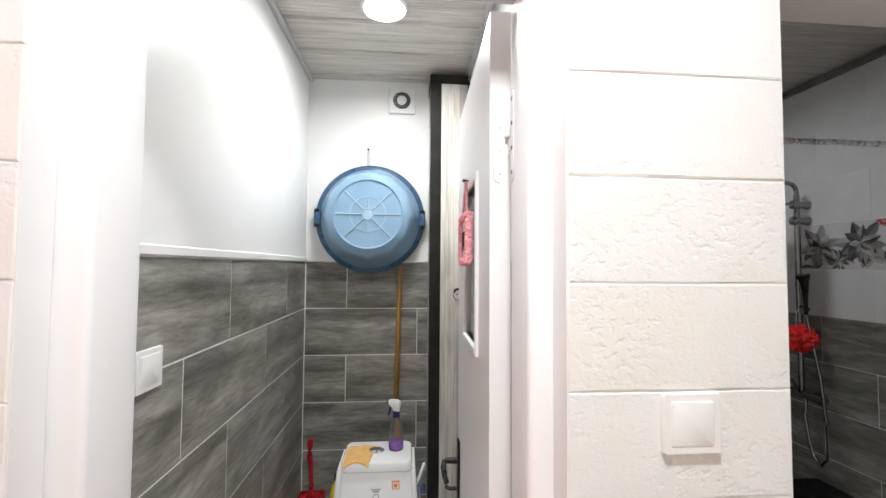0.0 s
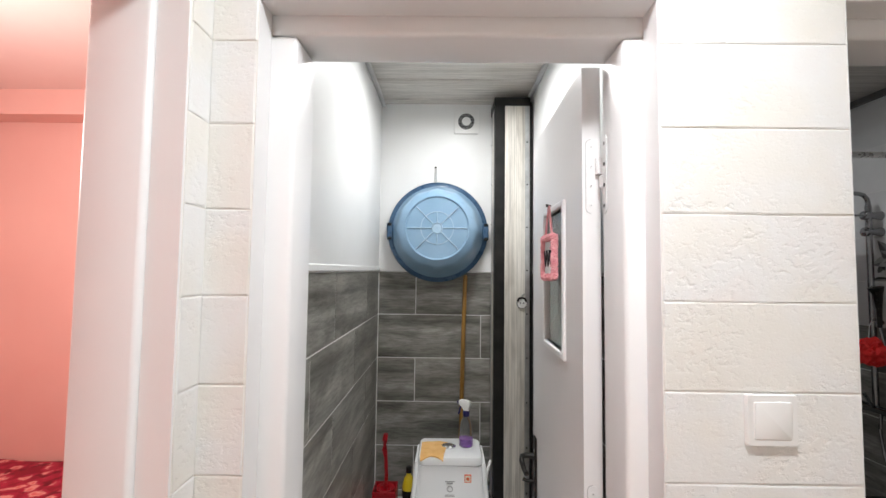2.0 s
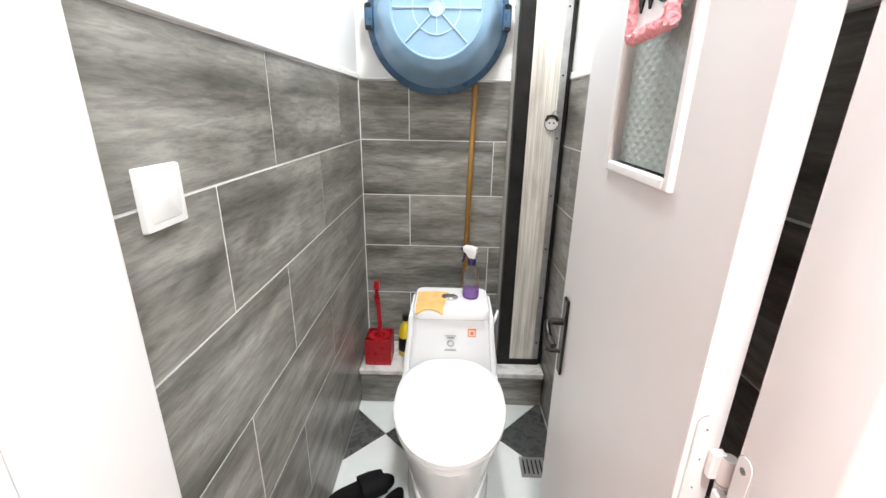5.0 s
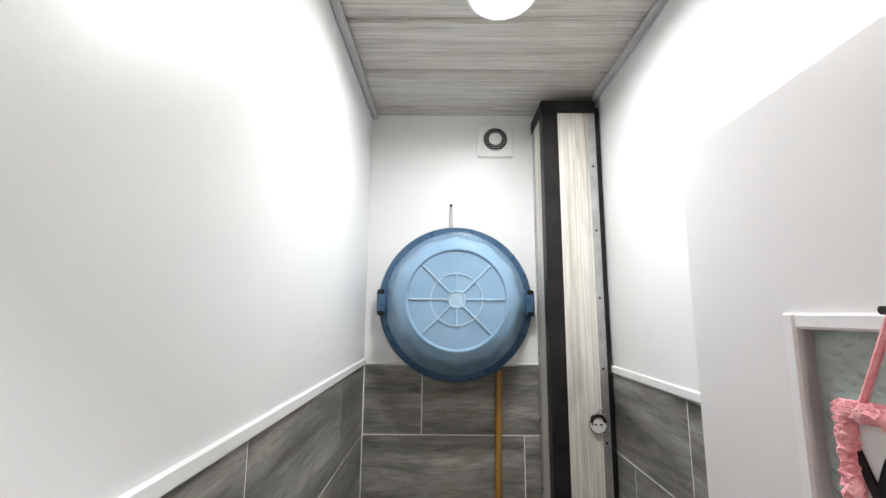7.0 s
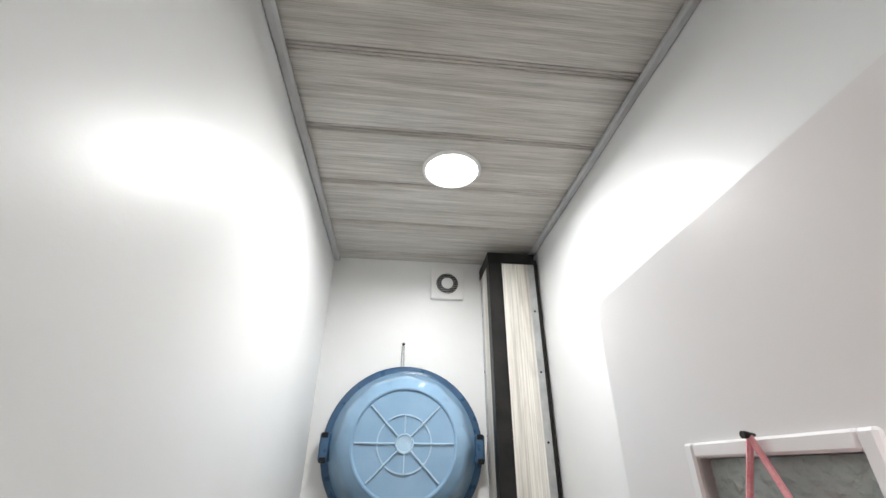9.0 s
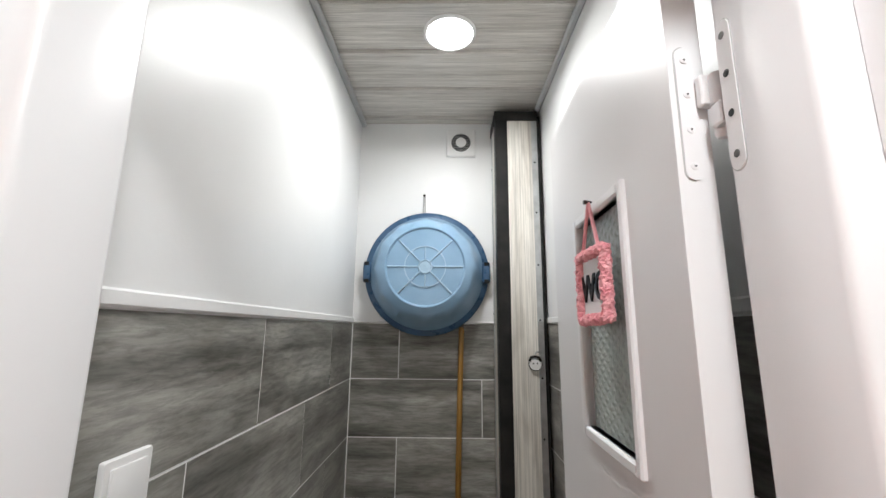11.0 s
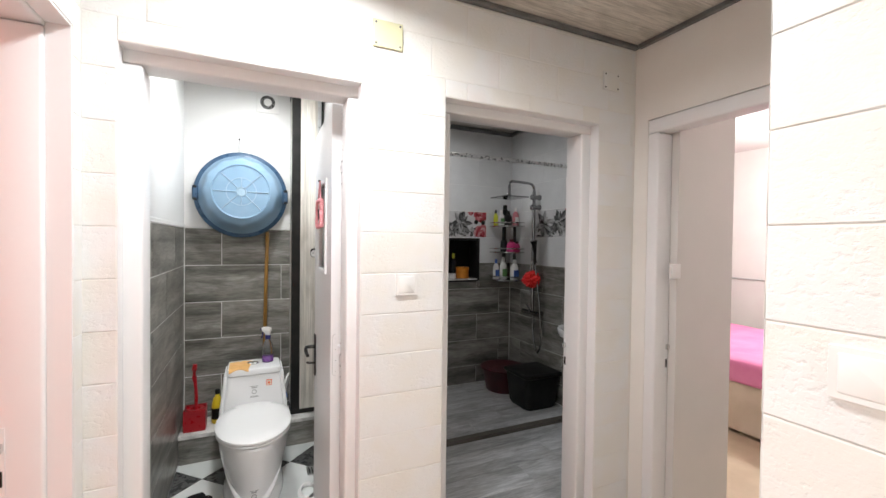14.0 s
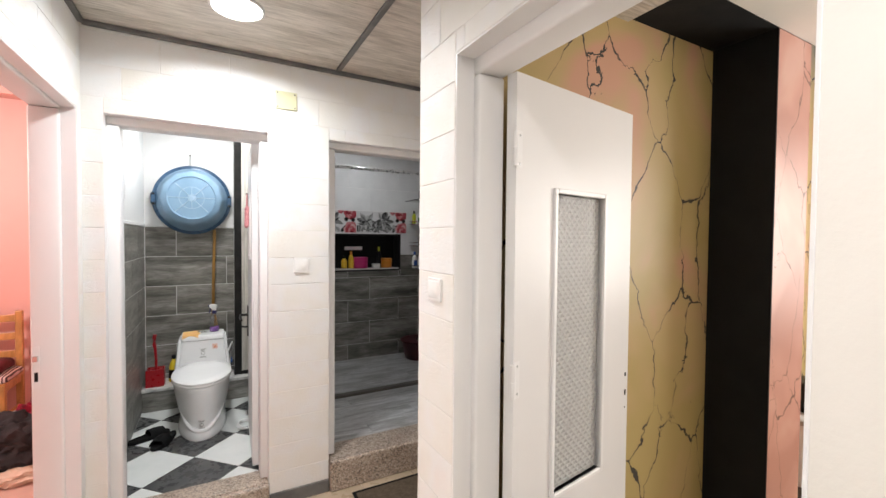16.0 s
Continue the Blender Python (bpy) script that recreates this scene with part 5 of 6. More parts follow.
# ---- kitchen door, standing open ----
KH = Vector((1.350, -1.424, 0.012))
turn_k = Matrix.Translation(KH) @ Matrix.Rotation(radians(9.4), 4, "Z")
door_k = thing("door_2", KH, "pale grey wooden kitchen door standing open, with a long patterned pane", "door", "", "structure")
KW, KT, KH1 = 0.722, 0.040, 2.034
G0, G1, GZ0, GZ1 = 0.209, 0.506, 0.60, 1.665
part("leaf", turned(boxes([(0, G0, 0, KT, 0, KH1), (G1, KW, 0, KT, 0, KH1), (G0, G1, 0, KT, 0, GZ0), (G0, G1, 0, KT, GZ1, KH1)]), turn_k), M_door_grey, door_k)
part("edge_band", turned(one(-0.003, -0.0005, -0.0005, KT + 0.0005, 0, KH1, 0.0005), turn_k), M_white_wood, door_k, "white painted door edge")
part("glazing_bead", turned(boxes([(G0 - 0.018, G0, -0.010, KT + 0.006, GZ0 - 0.018, GZ1 + 0.018), (G1, G1 + 0.018, -0.010, KT + 0.006, GZ0 - 0.018, GZ1 + 0.018), (G0, G1, -0.010, KT + 0.006, GZ0 - 0.018, GZ0), (G0, G1, -0.010, KT + 0.006, GZ1, GZ1 + 0.018)], 0.003), turn_k), M_white_wood, door_k, "white painted wooden glazing bead")
M_glass_net = material("net_patterned_glass", (0.78, 0.785, 0.77), 0.22)
bsdf(M_glass_net).inputs["Transmission Weight"].default_value = 0.4
_v = coords(M_glass_net, (1, 1, 1))
_mp = node(M_glass_net, "Mapping")
_mp.inputs["Rotation"].default_value = (0, radians(45), 0)
link(M_glass_net, _v, _mp.inputs["Vector"])
_w = []
for axis in ("X", "Z"):
    w = node(M_glass_net, "TexWave")
    w.bands_direction = axis
    w.inputs["Scale"].default_value = 14.0
    link(M_glass_net, _mp.outputs[0], w.inputs["Vector"])
    _w.append(w)
_mx = node(M_glass_net, "Math")
_mx.operation = "MAXIMUM"
link(M_glass_net, _w[0].outputs["Fac"], _mx.inputs[0])
link(M_glass_net, _w[1].outputs["Fac"], _mx.inputs[1])
bump(M_glass_net, _mx.outputs[0], 0.8, 0.006)
part("pane", turned(one(G0 + 0.0005, G1 - 0.0005, 0.016, 0.021, GZ0 + 0.0005, GZ1 - 0.0005), turn_k), M_glass_net, door_k, "greyish net-patterned obscure glass")
for hz in (1.79, 1.05):
    hg = part("hinge", turned(lathe([(0.0001, -0.055), (0.009, -0.054), (0.0095, -0.001), (0.0082, 0.0), (0.0095, 0.001), (0.009, 0.054), (0.0001, 0.055)], (-0.012, -0.006, hz), "Z", 14), turn_k), M_white_wood, door_k, "white painted steel hinge", True)
    part("flap", turned(one(-0.004, 0.026, -0.002, -0.0002, hz - 0.06, hz + 0.06, 0.0006), turn_k), M_white_wood, hg)
    for k in (-0.045, 0.045):
        part("screw", turned(lathe([(0.004, -0.002), (0.004, -0.003), (0.001, -0.0034)], (0.014, 0, hz + k), "Y", 10), turn_k), M_galv, hg)
part("lock_hole", turned(boxes([(KW - 0.026, KW - 0.016, -0.0015, 0.002, 0.925, 0.942), (KW - 0.026, KW - 0.016, -0.0015, 0.002, 0.845, 0.868), (KW - 0.024, KW - 0.019, -0.0015, 0.002, 0.79, 0.796)]), turn_k), M_black, door_k, "dark bare lock holes")

# low cabinet with a black box in the kitchen
cab = thing("kitchen_cabinet", (3.85, -1.36, 0), "low white kitchen cabinet against the wall", "cabinet")
part("body", one(3.5, 4.2, -1.50, -1.217, 0.08, 0.45, 0.004), M_white_wood, cab)
part("plinth", one(3.52, 4.18, -1.47, -1.22, 0.0, 0.0795), M_dark_trim, cab)
part("worktop", one(3.48, 4.22, -1.52, -1.217, 0.4505, 0.48, 0.004), M_marble, cab)
dev = thing("power_box", (3.72, -1.33, 0.48), "black ribbed plastic box standing on the kitchen cabinet", "box")
part("body", one(3.62, 3.82, -1.42, -1.24, 0.4805, 0.66, 0.012, 2), M_black, dev)
for k in range(6):
    part("rib", one(3.635 + 0.03 * k, 3.648 + 0.03 * k, -1.425, -1.4205, 0.50, 0.64, 0.001), M_dark_trim, dev)
tagged(part("power_cable", tube([(3.70, -1.30, 0.655), (3.66, -1.30, 0.74), (3.58, -1.29, 0.80), (3.50, -1.26, 0.85), (3.45, -1.222, 0.88)], 0.008, 8), M_black, None, "", True), "black cable rising along the kitchen wall", "cable")

# ---- lock plates on the jambs ----


def lock_on(parent, at, axis, s):
    """A latch tongue in its chrome plate, and a slot under it."""
    x, y, z = at
    if axis == "x":
        p = part("latch_plate", one(x, x + s * 0.0025, y - 0.011, y + 0.011, z - 0.13, z + 0.05, 0.0005), M_white_wood, parent, "painted latch plate")
        part("latch", one(x + s * 0.0026, x + s * 0.016, y - 0.008, y + 0.008, z - 0.012, z + 0.012, 0.002), M_chrome, p, "chrome latch tongue")
        part("slot", one(x + s * 0.0026, x + s * 0.0034, y - 0.006, y + 0.006, z - 0.10, z - 0.06), M_black, p)
    else:
        p = part("latch_plate", one(x - 0.011, x + 0.011, y, y + s * 0.0025, z - 0.13, z + 0.05, 0.0005), M_white_wood, parent, "painted latch plate")
        part("latch", one(x - 0.008, x + 0.008, y + s * 0.0026, y + s * 0.016, z - 0.012, z + 0.012, 0.002), M_chrome, p, "chrome latch tongue")
        part("slot", one(x - 0.006, x + 0.006, y + s * 0.0026, y + s * 0.0034, z - 0.10, z - 0.06), M_black, p)


lock_on(frame_bath, (1.8497, 0.145, 1.01), "x", -1)
lock_on(frame_left, (-0.165, -0.0775, 0.985), "y", -1)
lock_on(frame_east, (2.225, -0.1295, 1.03), "y", -1)

# ---- shower room ----
WX, WY = 2.7690, 2.0210
M_print_white = mottled("glossy_printed_tile_ground", (0.60, 0.60, 0.61), (0.70, 0.70, 0.71), 9.0, 0.12)


def print_ink(name, stops):
    """Ink whose shade differs from petal to petal, with fine streaks."""
    m = material(name, stops[1][1], 0.14)
    g = node(m, "NewGeometry")
    col = ramp(m, g.outputs["Random Per Island"], stops)
    n = noise_tex(m, coords(m, (1, 1, 1)), 90.0, 4)
    col = mix(m, 0.5, col, ramp(m, n.outputs["Fac"], ((0.3, (0.6, 0.6, 0.6)), (0.7, (1, 1, 1)))), "MULTIPLY")
    link(m, col, bsdf(m).inputs["Base Color"])
    return m


M_lily = print_ink("grey_lily_print", ((0.0, (0.03, 0.03, 0.03)), (0.35, (0.16, 0.16, 0.16)), (0.7, (0.36, 0.36, 0.36)), (1.0, (0.58, 0.58, 0.58))))
M_rose = print_ink("pink_rose_print", ((0.0, (0.22, 0.02, 0.03)), (0.4, (0.50, 0.09, 0.11)), (0.75, (0.66, 0.24, 0.26)), (1.0, (0.75, 0.46, 0.46))))
M_dark_print = mottled("black_berry_print", (0.012, 0.010, 0.010), (0.04, 0.035, 0.035), 40.0, 0.14)


class Print:
    """Flat inked shapes on a tile, w by h, each a hair above the last."""

    def __init__(self, w, h, d):
        self.bm, self.w, self.h, self.z = bmesh.new(), w / 2 - 0.002, h / 2 - 0.002, d

    def shape(self, pts):
        self.z += 0.000012
        vs = [self.bm.verts.new((min(max(x, -self.w), self.w), min(max(y, -self.h), self.h), self.z)) for x, y in pts]
        self.bm.faces.new(vs)

    def petal(self, cx, cy, ang, length, width, bend):
        for side in (1, -1):
            spine, edge = [], []
            for i in range(9):
                t = i / 8
                a = ang + bend * t
                x, y = cx + length * t * math.cos(a), cy + length * t * math.sin(a)
                o = side * width * math.sin(math.pi * t ** 0.8) * (1 + 0.1 * math.sin(9 * t + ang))
                spine.append((x, y))
                edge.append((x - o * math.sin(a), y + o * math.cos(a)))
            self.shape(spine + edge[-2:0:-1] if side > 0 else edge[:-1] + spine[:0:-1])

    def blob(self, cx, cy, r, rnd, n=16):
        k = [rnd.uniform(0.8, 1.12) for i in range(n)]
        self.shape([(cx + r * (k[i] + k[i - 1]) / 2 * math.cos(2 * math.pi * i / n), cy + r * (k[i] + k[i - 1]) / 2 * math.sin(2 * math.pi * i / n)) for i in range(n)])

    def done(self, name, mat, parent):
        me = bpy.data.meshes.new(name)
        self.bm.to_mesh(me)
        self.bm.free()
        me.materials.append(mat)
        ob = new(name, me)
        ob.parent = parent
        return ob


def printed_tile(wall, centre, facing, seed):
    w, h, d = 0.599, 0.243, 0.0022
    tile = lay("tile", wall, centre, facing, w, h, d, M_print_white)
    rnd = random.Random(seed)
    p = Print(w, h, d + 0.0003)
    for lx in (-0.30, -0.20, -0.10, 0.03, 0.12):
        for k in range(6):
            p.petal(lx + rnd.uniform(-0.03, 0.03), -0.10 + rnd.uniform(-0.02, 0.03), rnd.uniform(0.2, 2.9), rnd.uniform(0.05, 0.10), rnd.uniform(0.012, 0.02), rnd.uniform(-0.4, 0.4))
    for lx, ly, s in ((-0.19, 0.0, 1.0), (0.02, 0.01, 1.05), (-0.08, -0.07, 0.6)):
        a0 = rnd.uniform(0, 1)
        for ring, (n, l, wd) in enumerate(((6, 0.125, 0.026), (6, 0.095, 0.021), (5, 0.055, 0.013))):
            for k in range(n):
                p.petal(lx, ly, a0 + ring * 0.5 + 2 * math.pi * k / n + rnd.uniform(-0.15, 0.15), s * l * rnd.uniform(0.85, 1.1), s * wd, rnd.uniform(-0.25, 0.25))
        for k in range(6):
            p.petal(lx, ly, a0 + k * 1.05, s * 0.045, s * 0.0035, 0.3)
    p.done("lily_print", M_lily, tile)
    p = Print(w, h, d + 0.0013)
    for lx, ly, s in ((0.235, 0.095, 0.075), (0.245, -0.085, 0.085), (0.125, 0.115, 0.03)):
        for r, n, q in ((0.62, 7, 0.45), (0.42, 6, 0.36), (0.22, 5, 0.26), (0.06, 3, 0.16)):
            for k in range(n):
                a = 2 * math.pi * k / n + r * 5
                p.blob(lx + s * r * math.cos(a), ly + s * r * math.sin(a), s * q, rnd)
    p.done("rose_print", M_rose, tile)
    p = Print(w, h, d + 0.0020)
    for lx, ly, s in ((0.185, 0.025, 0.024), (0.262, 0.02, 0.022)):
        p.blob(lx, ly, s, rnd)
    p.done("berry_print", M_dark_print, tile)


printed_tile(wall_bath_back, (1.584, 2.0227, 1.692), "-y", 3)
printed_tile(wall_bath_back, (2.186, 2.0227, 1.692), "-y", 4)
printed_tile(wall_bath_right, (2.7709, 0.712, 1.692), "-x", 6)
printed_tile(wall_bath_right, (2.7709, 1.313, 1.692), "-x", 5)

niche = thing("niche_lining", (2.0, 2.03, NICHE[2]), "black-framed wall niche with a marble shelf", "niche", "", "structure")
part("frame", boxes([(NICHE[0] + 0.0005, NICHE[0] + 0.022, 2.014, 2.189, NICHE[2], NICHE[3]), (NICHE[1] - 0.022, NICHE[1] - 0.0005, 2.014, 2.189, NICHE[2], NICHE[3]), (NICHE[0] + 0.022, NICHE[1] - 0.022, 2.014, 2.189, NICHE[3] - 0.020, NICHE[3] - 0.0005), (NICHE[0] + 0.022, NICHE[1] - 0.022, 2.014, 2.03, NICHE[2] - 0.012, NICHE[2] + 0.002)], 0.002), M_black_trim, niche, "black steel frame")
part("back_panel", one(NICHE[0] + 0.022, NICHE[1] - 0.022, 2.183, 2.189, NICHE[2] + 0.012, NICHE[3] - 0.020), M_black_paint, niche, "black glossy back")
part("shelf", one(NICHE[0] + 0.022, NICHE[1] - 0.022, 2.0155, 2.182, NICHE[2] + 0.0025, NICHE[2] + 0.016, 0.002), M_marble, niche, "pale marble shelf")
NZ = NICHE[2] + 0.0165


def colour(name, c, rough=0.35):
    return mottled(name, c, tuple(min(v * 1.15 + 0.01, 1) for v in c), 12, rough)


M_yellow = colour("yellow_bottle_plastic", (0.70, 0.45, 0.03))
M_magenta = colour("magenta_plastic", (0.55, 0.03, 0.18))
M_amber = colour("amber_jar", (0.62, 0.22, 0.02))
M_lime = colour("lime_plastic", (0.60, 0.62, 0.04))
M_blush = colour("pink_bottle_plastic", (0.60, 0.22, 0.25))
M_label_blue = colour("blue_label", (0.05, 0.12, 0.40))
M_label_green = colour("green_label", (0.12, 0.28, 0.10))
M_shampoo = colour("white_bottle_plastic", (0.74, 0.74, 0.73), 0.25)


def bottle(at, r, h, mat, cap_mat, label, flat=0.7, tag_mat=None):
    """A shouldered bottle with a cap, and a label panel on its front."""
    at = Vector(at)
    b = thing("toiletry_bottle", at, label, "bottle", "bottles in the shower")
    part("body", lathe([(r * 0.92, 0.0006), (r, 0.005), (r * 1.02, h * 0.35), (r * 0.95, h * 0.62), (r * 0.6, h * 0.76), (r * 0.36, h * 0.80)], at, "Z", 24, (1, flat)), mat, b, "", True)
    part("cap", lathe([(r * 0.42, h * 0.79), (r * 0.44, h * 0.80), (r * 0.42, h * 0.97), (r * 0.30, h)], at, "Z", 18), cap_mat, b, "", True)
    if tag_mat:
        part("label_panel", one(at.x - r * 0.62, at.x + r * 0.62, at.y - r * flat - 0.003, at.y - r * flat + 0.002, at.z + h * 0.15, at.z + h * 0.48, 0.001), tag_mat, b)


def jar(at, r, h, mat, lid_mat, label):
    at = Vector(at)
    b = thing("jar", at, label, "jar", "jars in the niche")
    part("body", lathe([(r * 0.95, 0.0006), (r, 0.006), (r, h * 0.72), (r * 0.94, h * 0.75)], at, "Z", 28), mat, b, "", True)
    part("lid", lathe([(r * 1.03, h * 0.752), (r * 1.04, h * 0.80), (r * 1.02, h * 0.97), (r * 0.9, h)], at, "Z", 28), lid_mat, b, "", True)


bottle((1.845, 2.09, NZ), 0.030, 0.19, M_yellow, M_amber, "yellow bottle with an orange cap in the niche", 0.8)
bottle((1.775, 2.12, NZ), 0.032, 0.14, M_yellow, M_black, "squat yellow bottle with a black cap in the niche", 0.9)
jar((1.955, 2.09, NZ), 0.078, 0.125, M_magenta, M_magenta, "round magenta plastic tub in the niche")
jar((2.135, 2.08, NZ), 0.050, 0.05, M_shampoo, M_shampoo, "low white cream jar in the niche")
jar((2.265, 2.09, NZ), 0.062, 0.11, M_amber, M_amber, "round amber plastic jar in the niche")
bottle((2.19, 2.14, NZ), 0.030, 0.24, M_black, M_lime, "tall dark bottle with a lime cap in the niche", 0.8)
tagged(part("soap_box", one(1.79, 1.99, 2.135, 2.180, 1.375, 1.415, 0.004), M_shampoo), "white narrow box on the dark niche wall", "box")

# shower column
shower = thing("shower_column", (2.70, 1.56, 0.9), "chrome shower column with a square rain head", "shower")
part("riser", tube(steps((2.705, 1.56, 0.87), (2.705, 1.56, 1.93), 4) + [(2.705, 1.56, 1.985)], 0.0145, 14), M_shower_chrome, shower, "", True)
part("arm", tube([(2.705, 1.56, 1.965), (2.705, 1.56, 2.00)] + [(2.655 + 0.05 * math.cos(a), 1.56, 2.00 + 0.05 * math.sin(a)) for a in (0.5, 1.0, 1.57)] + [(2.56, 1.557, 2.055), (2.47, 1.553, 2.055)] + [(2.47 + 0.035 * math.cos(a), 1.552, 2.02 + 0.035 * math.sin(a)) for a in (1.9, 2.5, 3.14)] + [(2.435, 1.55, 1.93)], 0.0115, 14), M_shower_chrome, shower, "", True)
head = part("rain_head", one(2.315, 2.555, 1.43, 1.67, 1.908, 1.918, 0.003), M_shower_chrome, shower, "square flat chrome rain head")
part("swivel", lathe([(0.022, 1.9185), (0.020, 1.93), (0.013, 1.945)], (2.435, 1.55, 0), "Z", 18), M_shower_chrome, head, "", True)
for z in (1.93, 1.84):
    br = part("bracket", tube([(2.7685, 1.56, z), (2.74, 1.56, z), (2.69, 1.56, z)], 0.016, 14, False, (0.026, 0.018, 0.020)), M_shower_chrome, shower, "", True)
    part("knob", lathe([(0.020, 2.675), (0.024, 2.678), (0.024, 2.692), (0.018, 2.698)], (0, 1.56, z), "X", 20), M_shower_chrome, br, "", True)
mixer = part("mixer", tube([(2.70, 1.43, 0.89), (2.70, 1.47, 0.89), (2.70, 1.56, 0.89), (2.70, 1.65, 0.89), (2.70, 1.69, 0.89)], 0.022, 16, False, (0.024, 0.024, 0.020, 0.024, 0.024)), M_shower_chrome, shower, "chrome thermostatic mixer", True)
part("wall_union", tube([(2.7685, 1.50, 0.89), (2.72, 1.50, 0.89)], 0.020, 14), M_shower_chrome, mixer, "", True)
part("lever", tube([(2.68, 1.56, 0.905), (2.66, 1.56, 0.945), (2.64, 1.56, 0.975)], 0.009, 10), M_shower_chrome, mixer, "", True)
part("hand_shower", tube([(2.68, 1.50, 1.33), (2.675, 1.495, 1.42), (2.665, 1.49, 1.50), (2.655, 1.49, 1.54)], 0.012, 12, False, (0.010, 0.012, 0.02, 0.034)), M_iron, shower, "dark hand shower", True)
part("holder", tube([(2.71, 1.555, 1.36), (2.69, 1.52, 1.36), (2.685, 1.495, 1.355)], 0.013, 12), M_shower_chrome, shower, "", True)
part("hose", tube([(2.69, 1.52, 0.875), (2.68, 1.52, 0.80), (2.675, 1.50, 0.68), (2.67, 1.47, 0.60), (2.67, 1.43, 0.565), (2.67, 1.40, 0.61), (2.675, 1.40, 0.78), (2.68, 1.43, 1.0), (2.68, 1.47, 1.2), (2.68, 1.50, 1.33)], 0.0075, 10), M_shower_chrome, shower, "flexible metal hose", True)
tagged(part("shower_rail", tube([(1.031, 1.05, 2.118), (1.9, 1.05, 2.118), (2.768, 1.05, 2.118)], 0.0125, 14), M_bright_rail, None, "", True), "straight chrome shower curtain rail from wall to wall", "rail")

# red bath puff
bm = bmesh.new()
bmesh.ops.create_icosphere(bm, subdivisions=4, radius=1.0)
for v in bm.verts:
    d = v.co.normalized()
    k = 0.072 + 0.022 * noise.noise(d * 4.5) + 0.012 * noise.noise(d * 11)
    v.co = Vector((2.672, 1.535, 1.195)) + Vector((d.x * 0.9, d.y * 1.15, d.z)) * k
puff = thing("bath_puff", (2.655, 1.535, 1.13), "bright red mesh bath puff hanging on the shower column", "bath puff")
part("mesh_ball", bm, mottled("red_mesh", (0.75, 0.01, 0.012), (0.88, 0.03, 0.03), 40, 0.7, 0.8, 120), puff, "", True)
part("cord", tube([(2.655, 1.535, 1.27), (2.67, 1.545, 1.33), (2.70, 1.555, 1.365)], 0.0025, 6), M_shampoo, puff, "", True)

# corner caddy with three tiers
caddy = thing("corner_caddy", (2.66, 1.91, 1.13), "three-tier chrome and smoked corner caddy", "caddy")
M_smoke = mottled("smoked_plastic", (0.05, 0.05, 0.052), (0.08, 0.08, 0.082), 10, 0.25)
TIERS = (1.155, 1.425, 1.675)
for z in TIERS:
    pts = [(WX - 0.004, WY - 0.004, 0)] + [(WX - 0.004 - 0.235 * math.sin(a), WY - 0.004 - 0.235 * math.cos(a), 0) for a in [math.pi / 2 * i / 12 for i in range(13)]]
    bm = bmesh.new()
    lo = [bm.verts.new((x, y, z)) for x, y, _ in pts]
    hi = [bm.verts.new((x, y, z + 0.006)) for x, y, _ in pts]
    bm.faces.new(lo[::-1])
    bm.faces.new(hi)
    for i in range(len(pts)):
        j = (i + 1) % len(pts)
        bm.faces.new((lo[i], lo[j], hi[j], hi[i]))
    bmesh.ops.recalc_face_normals(bm, faces=bm.faces)
    tier = part("tier", bm, M_smoke, caddy, "smoked quarter-round shelf")
    part("rail", tube([(x, y, z + 0.038) for x, y, _ in pts[1:]], 0.006, 8), M_chrome, tier, "chrome guard rail", True)
    part("rail", tube([(x, y, z + 0.003) for x, y, _ in pts[1:]], 0.0075, 8), M_chrome, tier, "chrome edge rail", True)
part("back_strip", boxes([(WX - 0.012, WX - 0.0005, WY - 0.10, WY - 0.06, 1.15, 1.80), (WX - 0.10, WX - 0.06, WY - 0.012, WY - 0.0005, 1.15, 1.80)], 0.002), M_smoke, caddy)
for z, row in ((TIERS[2] + 0.0065, ((2.565, 1.975, 0.019, 0.15, M_lime, M_black, None), (2.615, 1.955, 0.026, 0.15, M_shampoo, M_shampoo, M_label_green), (2.665, 1.905, 0.030, 0.14, M_black, M_black, None), (2.72, 1.865, 0.027, 0.17, M_blush, M_shampoo, M_shampoo), (2.67, 1.975, 0.040, 0.20, M_black, M_black, None))),
               (TIERS[1] + 0.0065, ((2.65, 1.955, 0.030, 0.15, M_black, M_black, None), (2.70, 1.90, 0.040, 0.12, M_magenta, M_dark_red, None), (2.735, 1.855, 0.026, 0.10, M_magenta, M_dark_red, None))),
               (TIERS[0] + 0.0065, ((2.575, 1.975, 0.026, 0.19, M_shampoo, M_label_blue, M_label_blue), (2.632, 1.935, 0.030, 0.21, M_shampoo, M_shampoo, M_label_green), (2.715, 1.865, 0.036, 0.19, M_shampoo, M_shampoo, M_label_blue)))):
    for x, y, r, h, m1, m2, m3 in row:
        tone = m1.name.replace("_", " ").replace(" plastic", "").replace(" bottle", "")
        bottle((x, y, z), r * 1.22, h * 1.04, m1, m2, f"{tone} toiletry bottle standing on the corner caddy", 0.75, m3)

# wall-hung sink
sink = thing("wash_sink", (2.55, 0.70, 0.80), "white ceramic wall-hung wash sink", "sink")


def sink_ring(k, z, cx=2.545):
    out = []
    for i in range(36):
        a = 2 * math.pi * i / 36
        x = cx + 0.205 * k * math.cos(a)
        out.append((min(x, WX - 0.0005), 0.70 + 0.225 * k * math.sin(a), z))
    return out


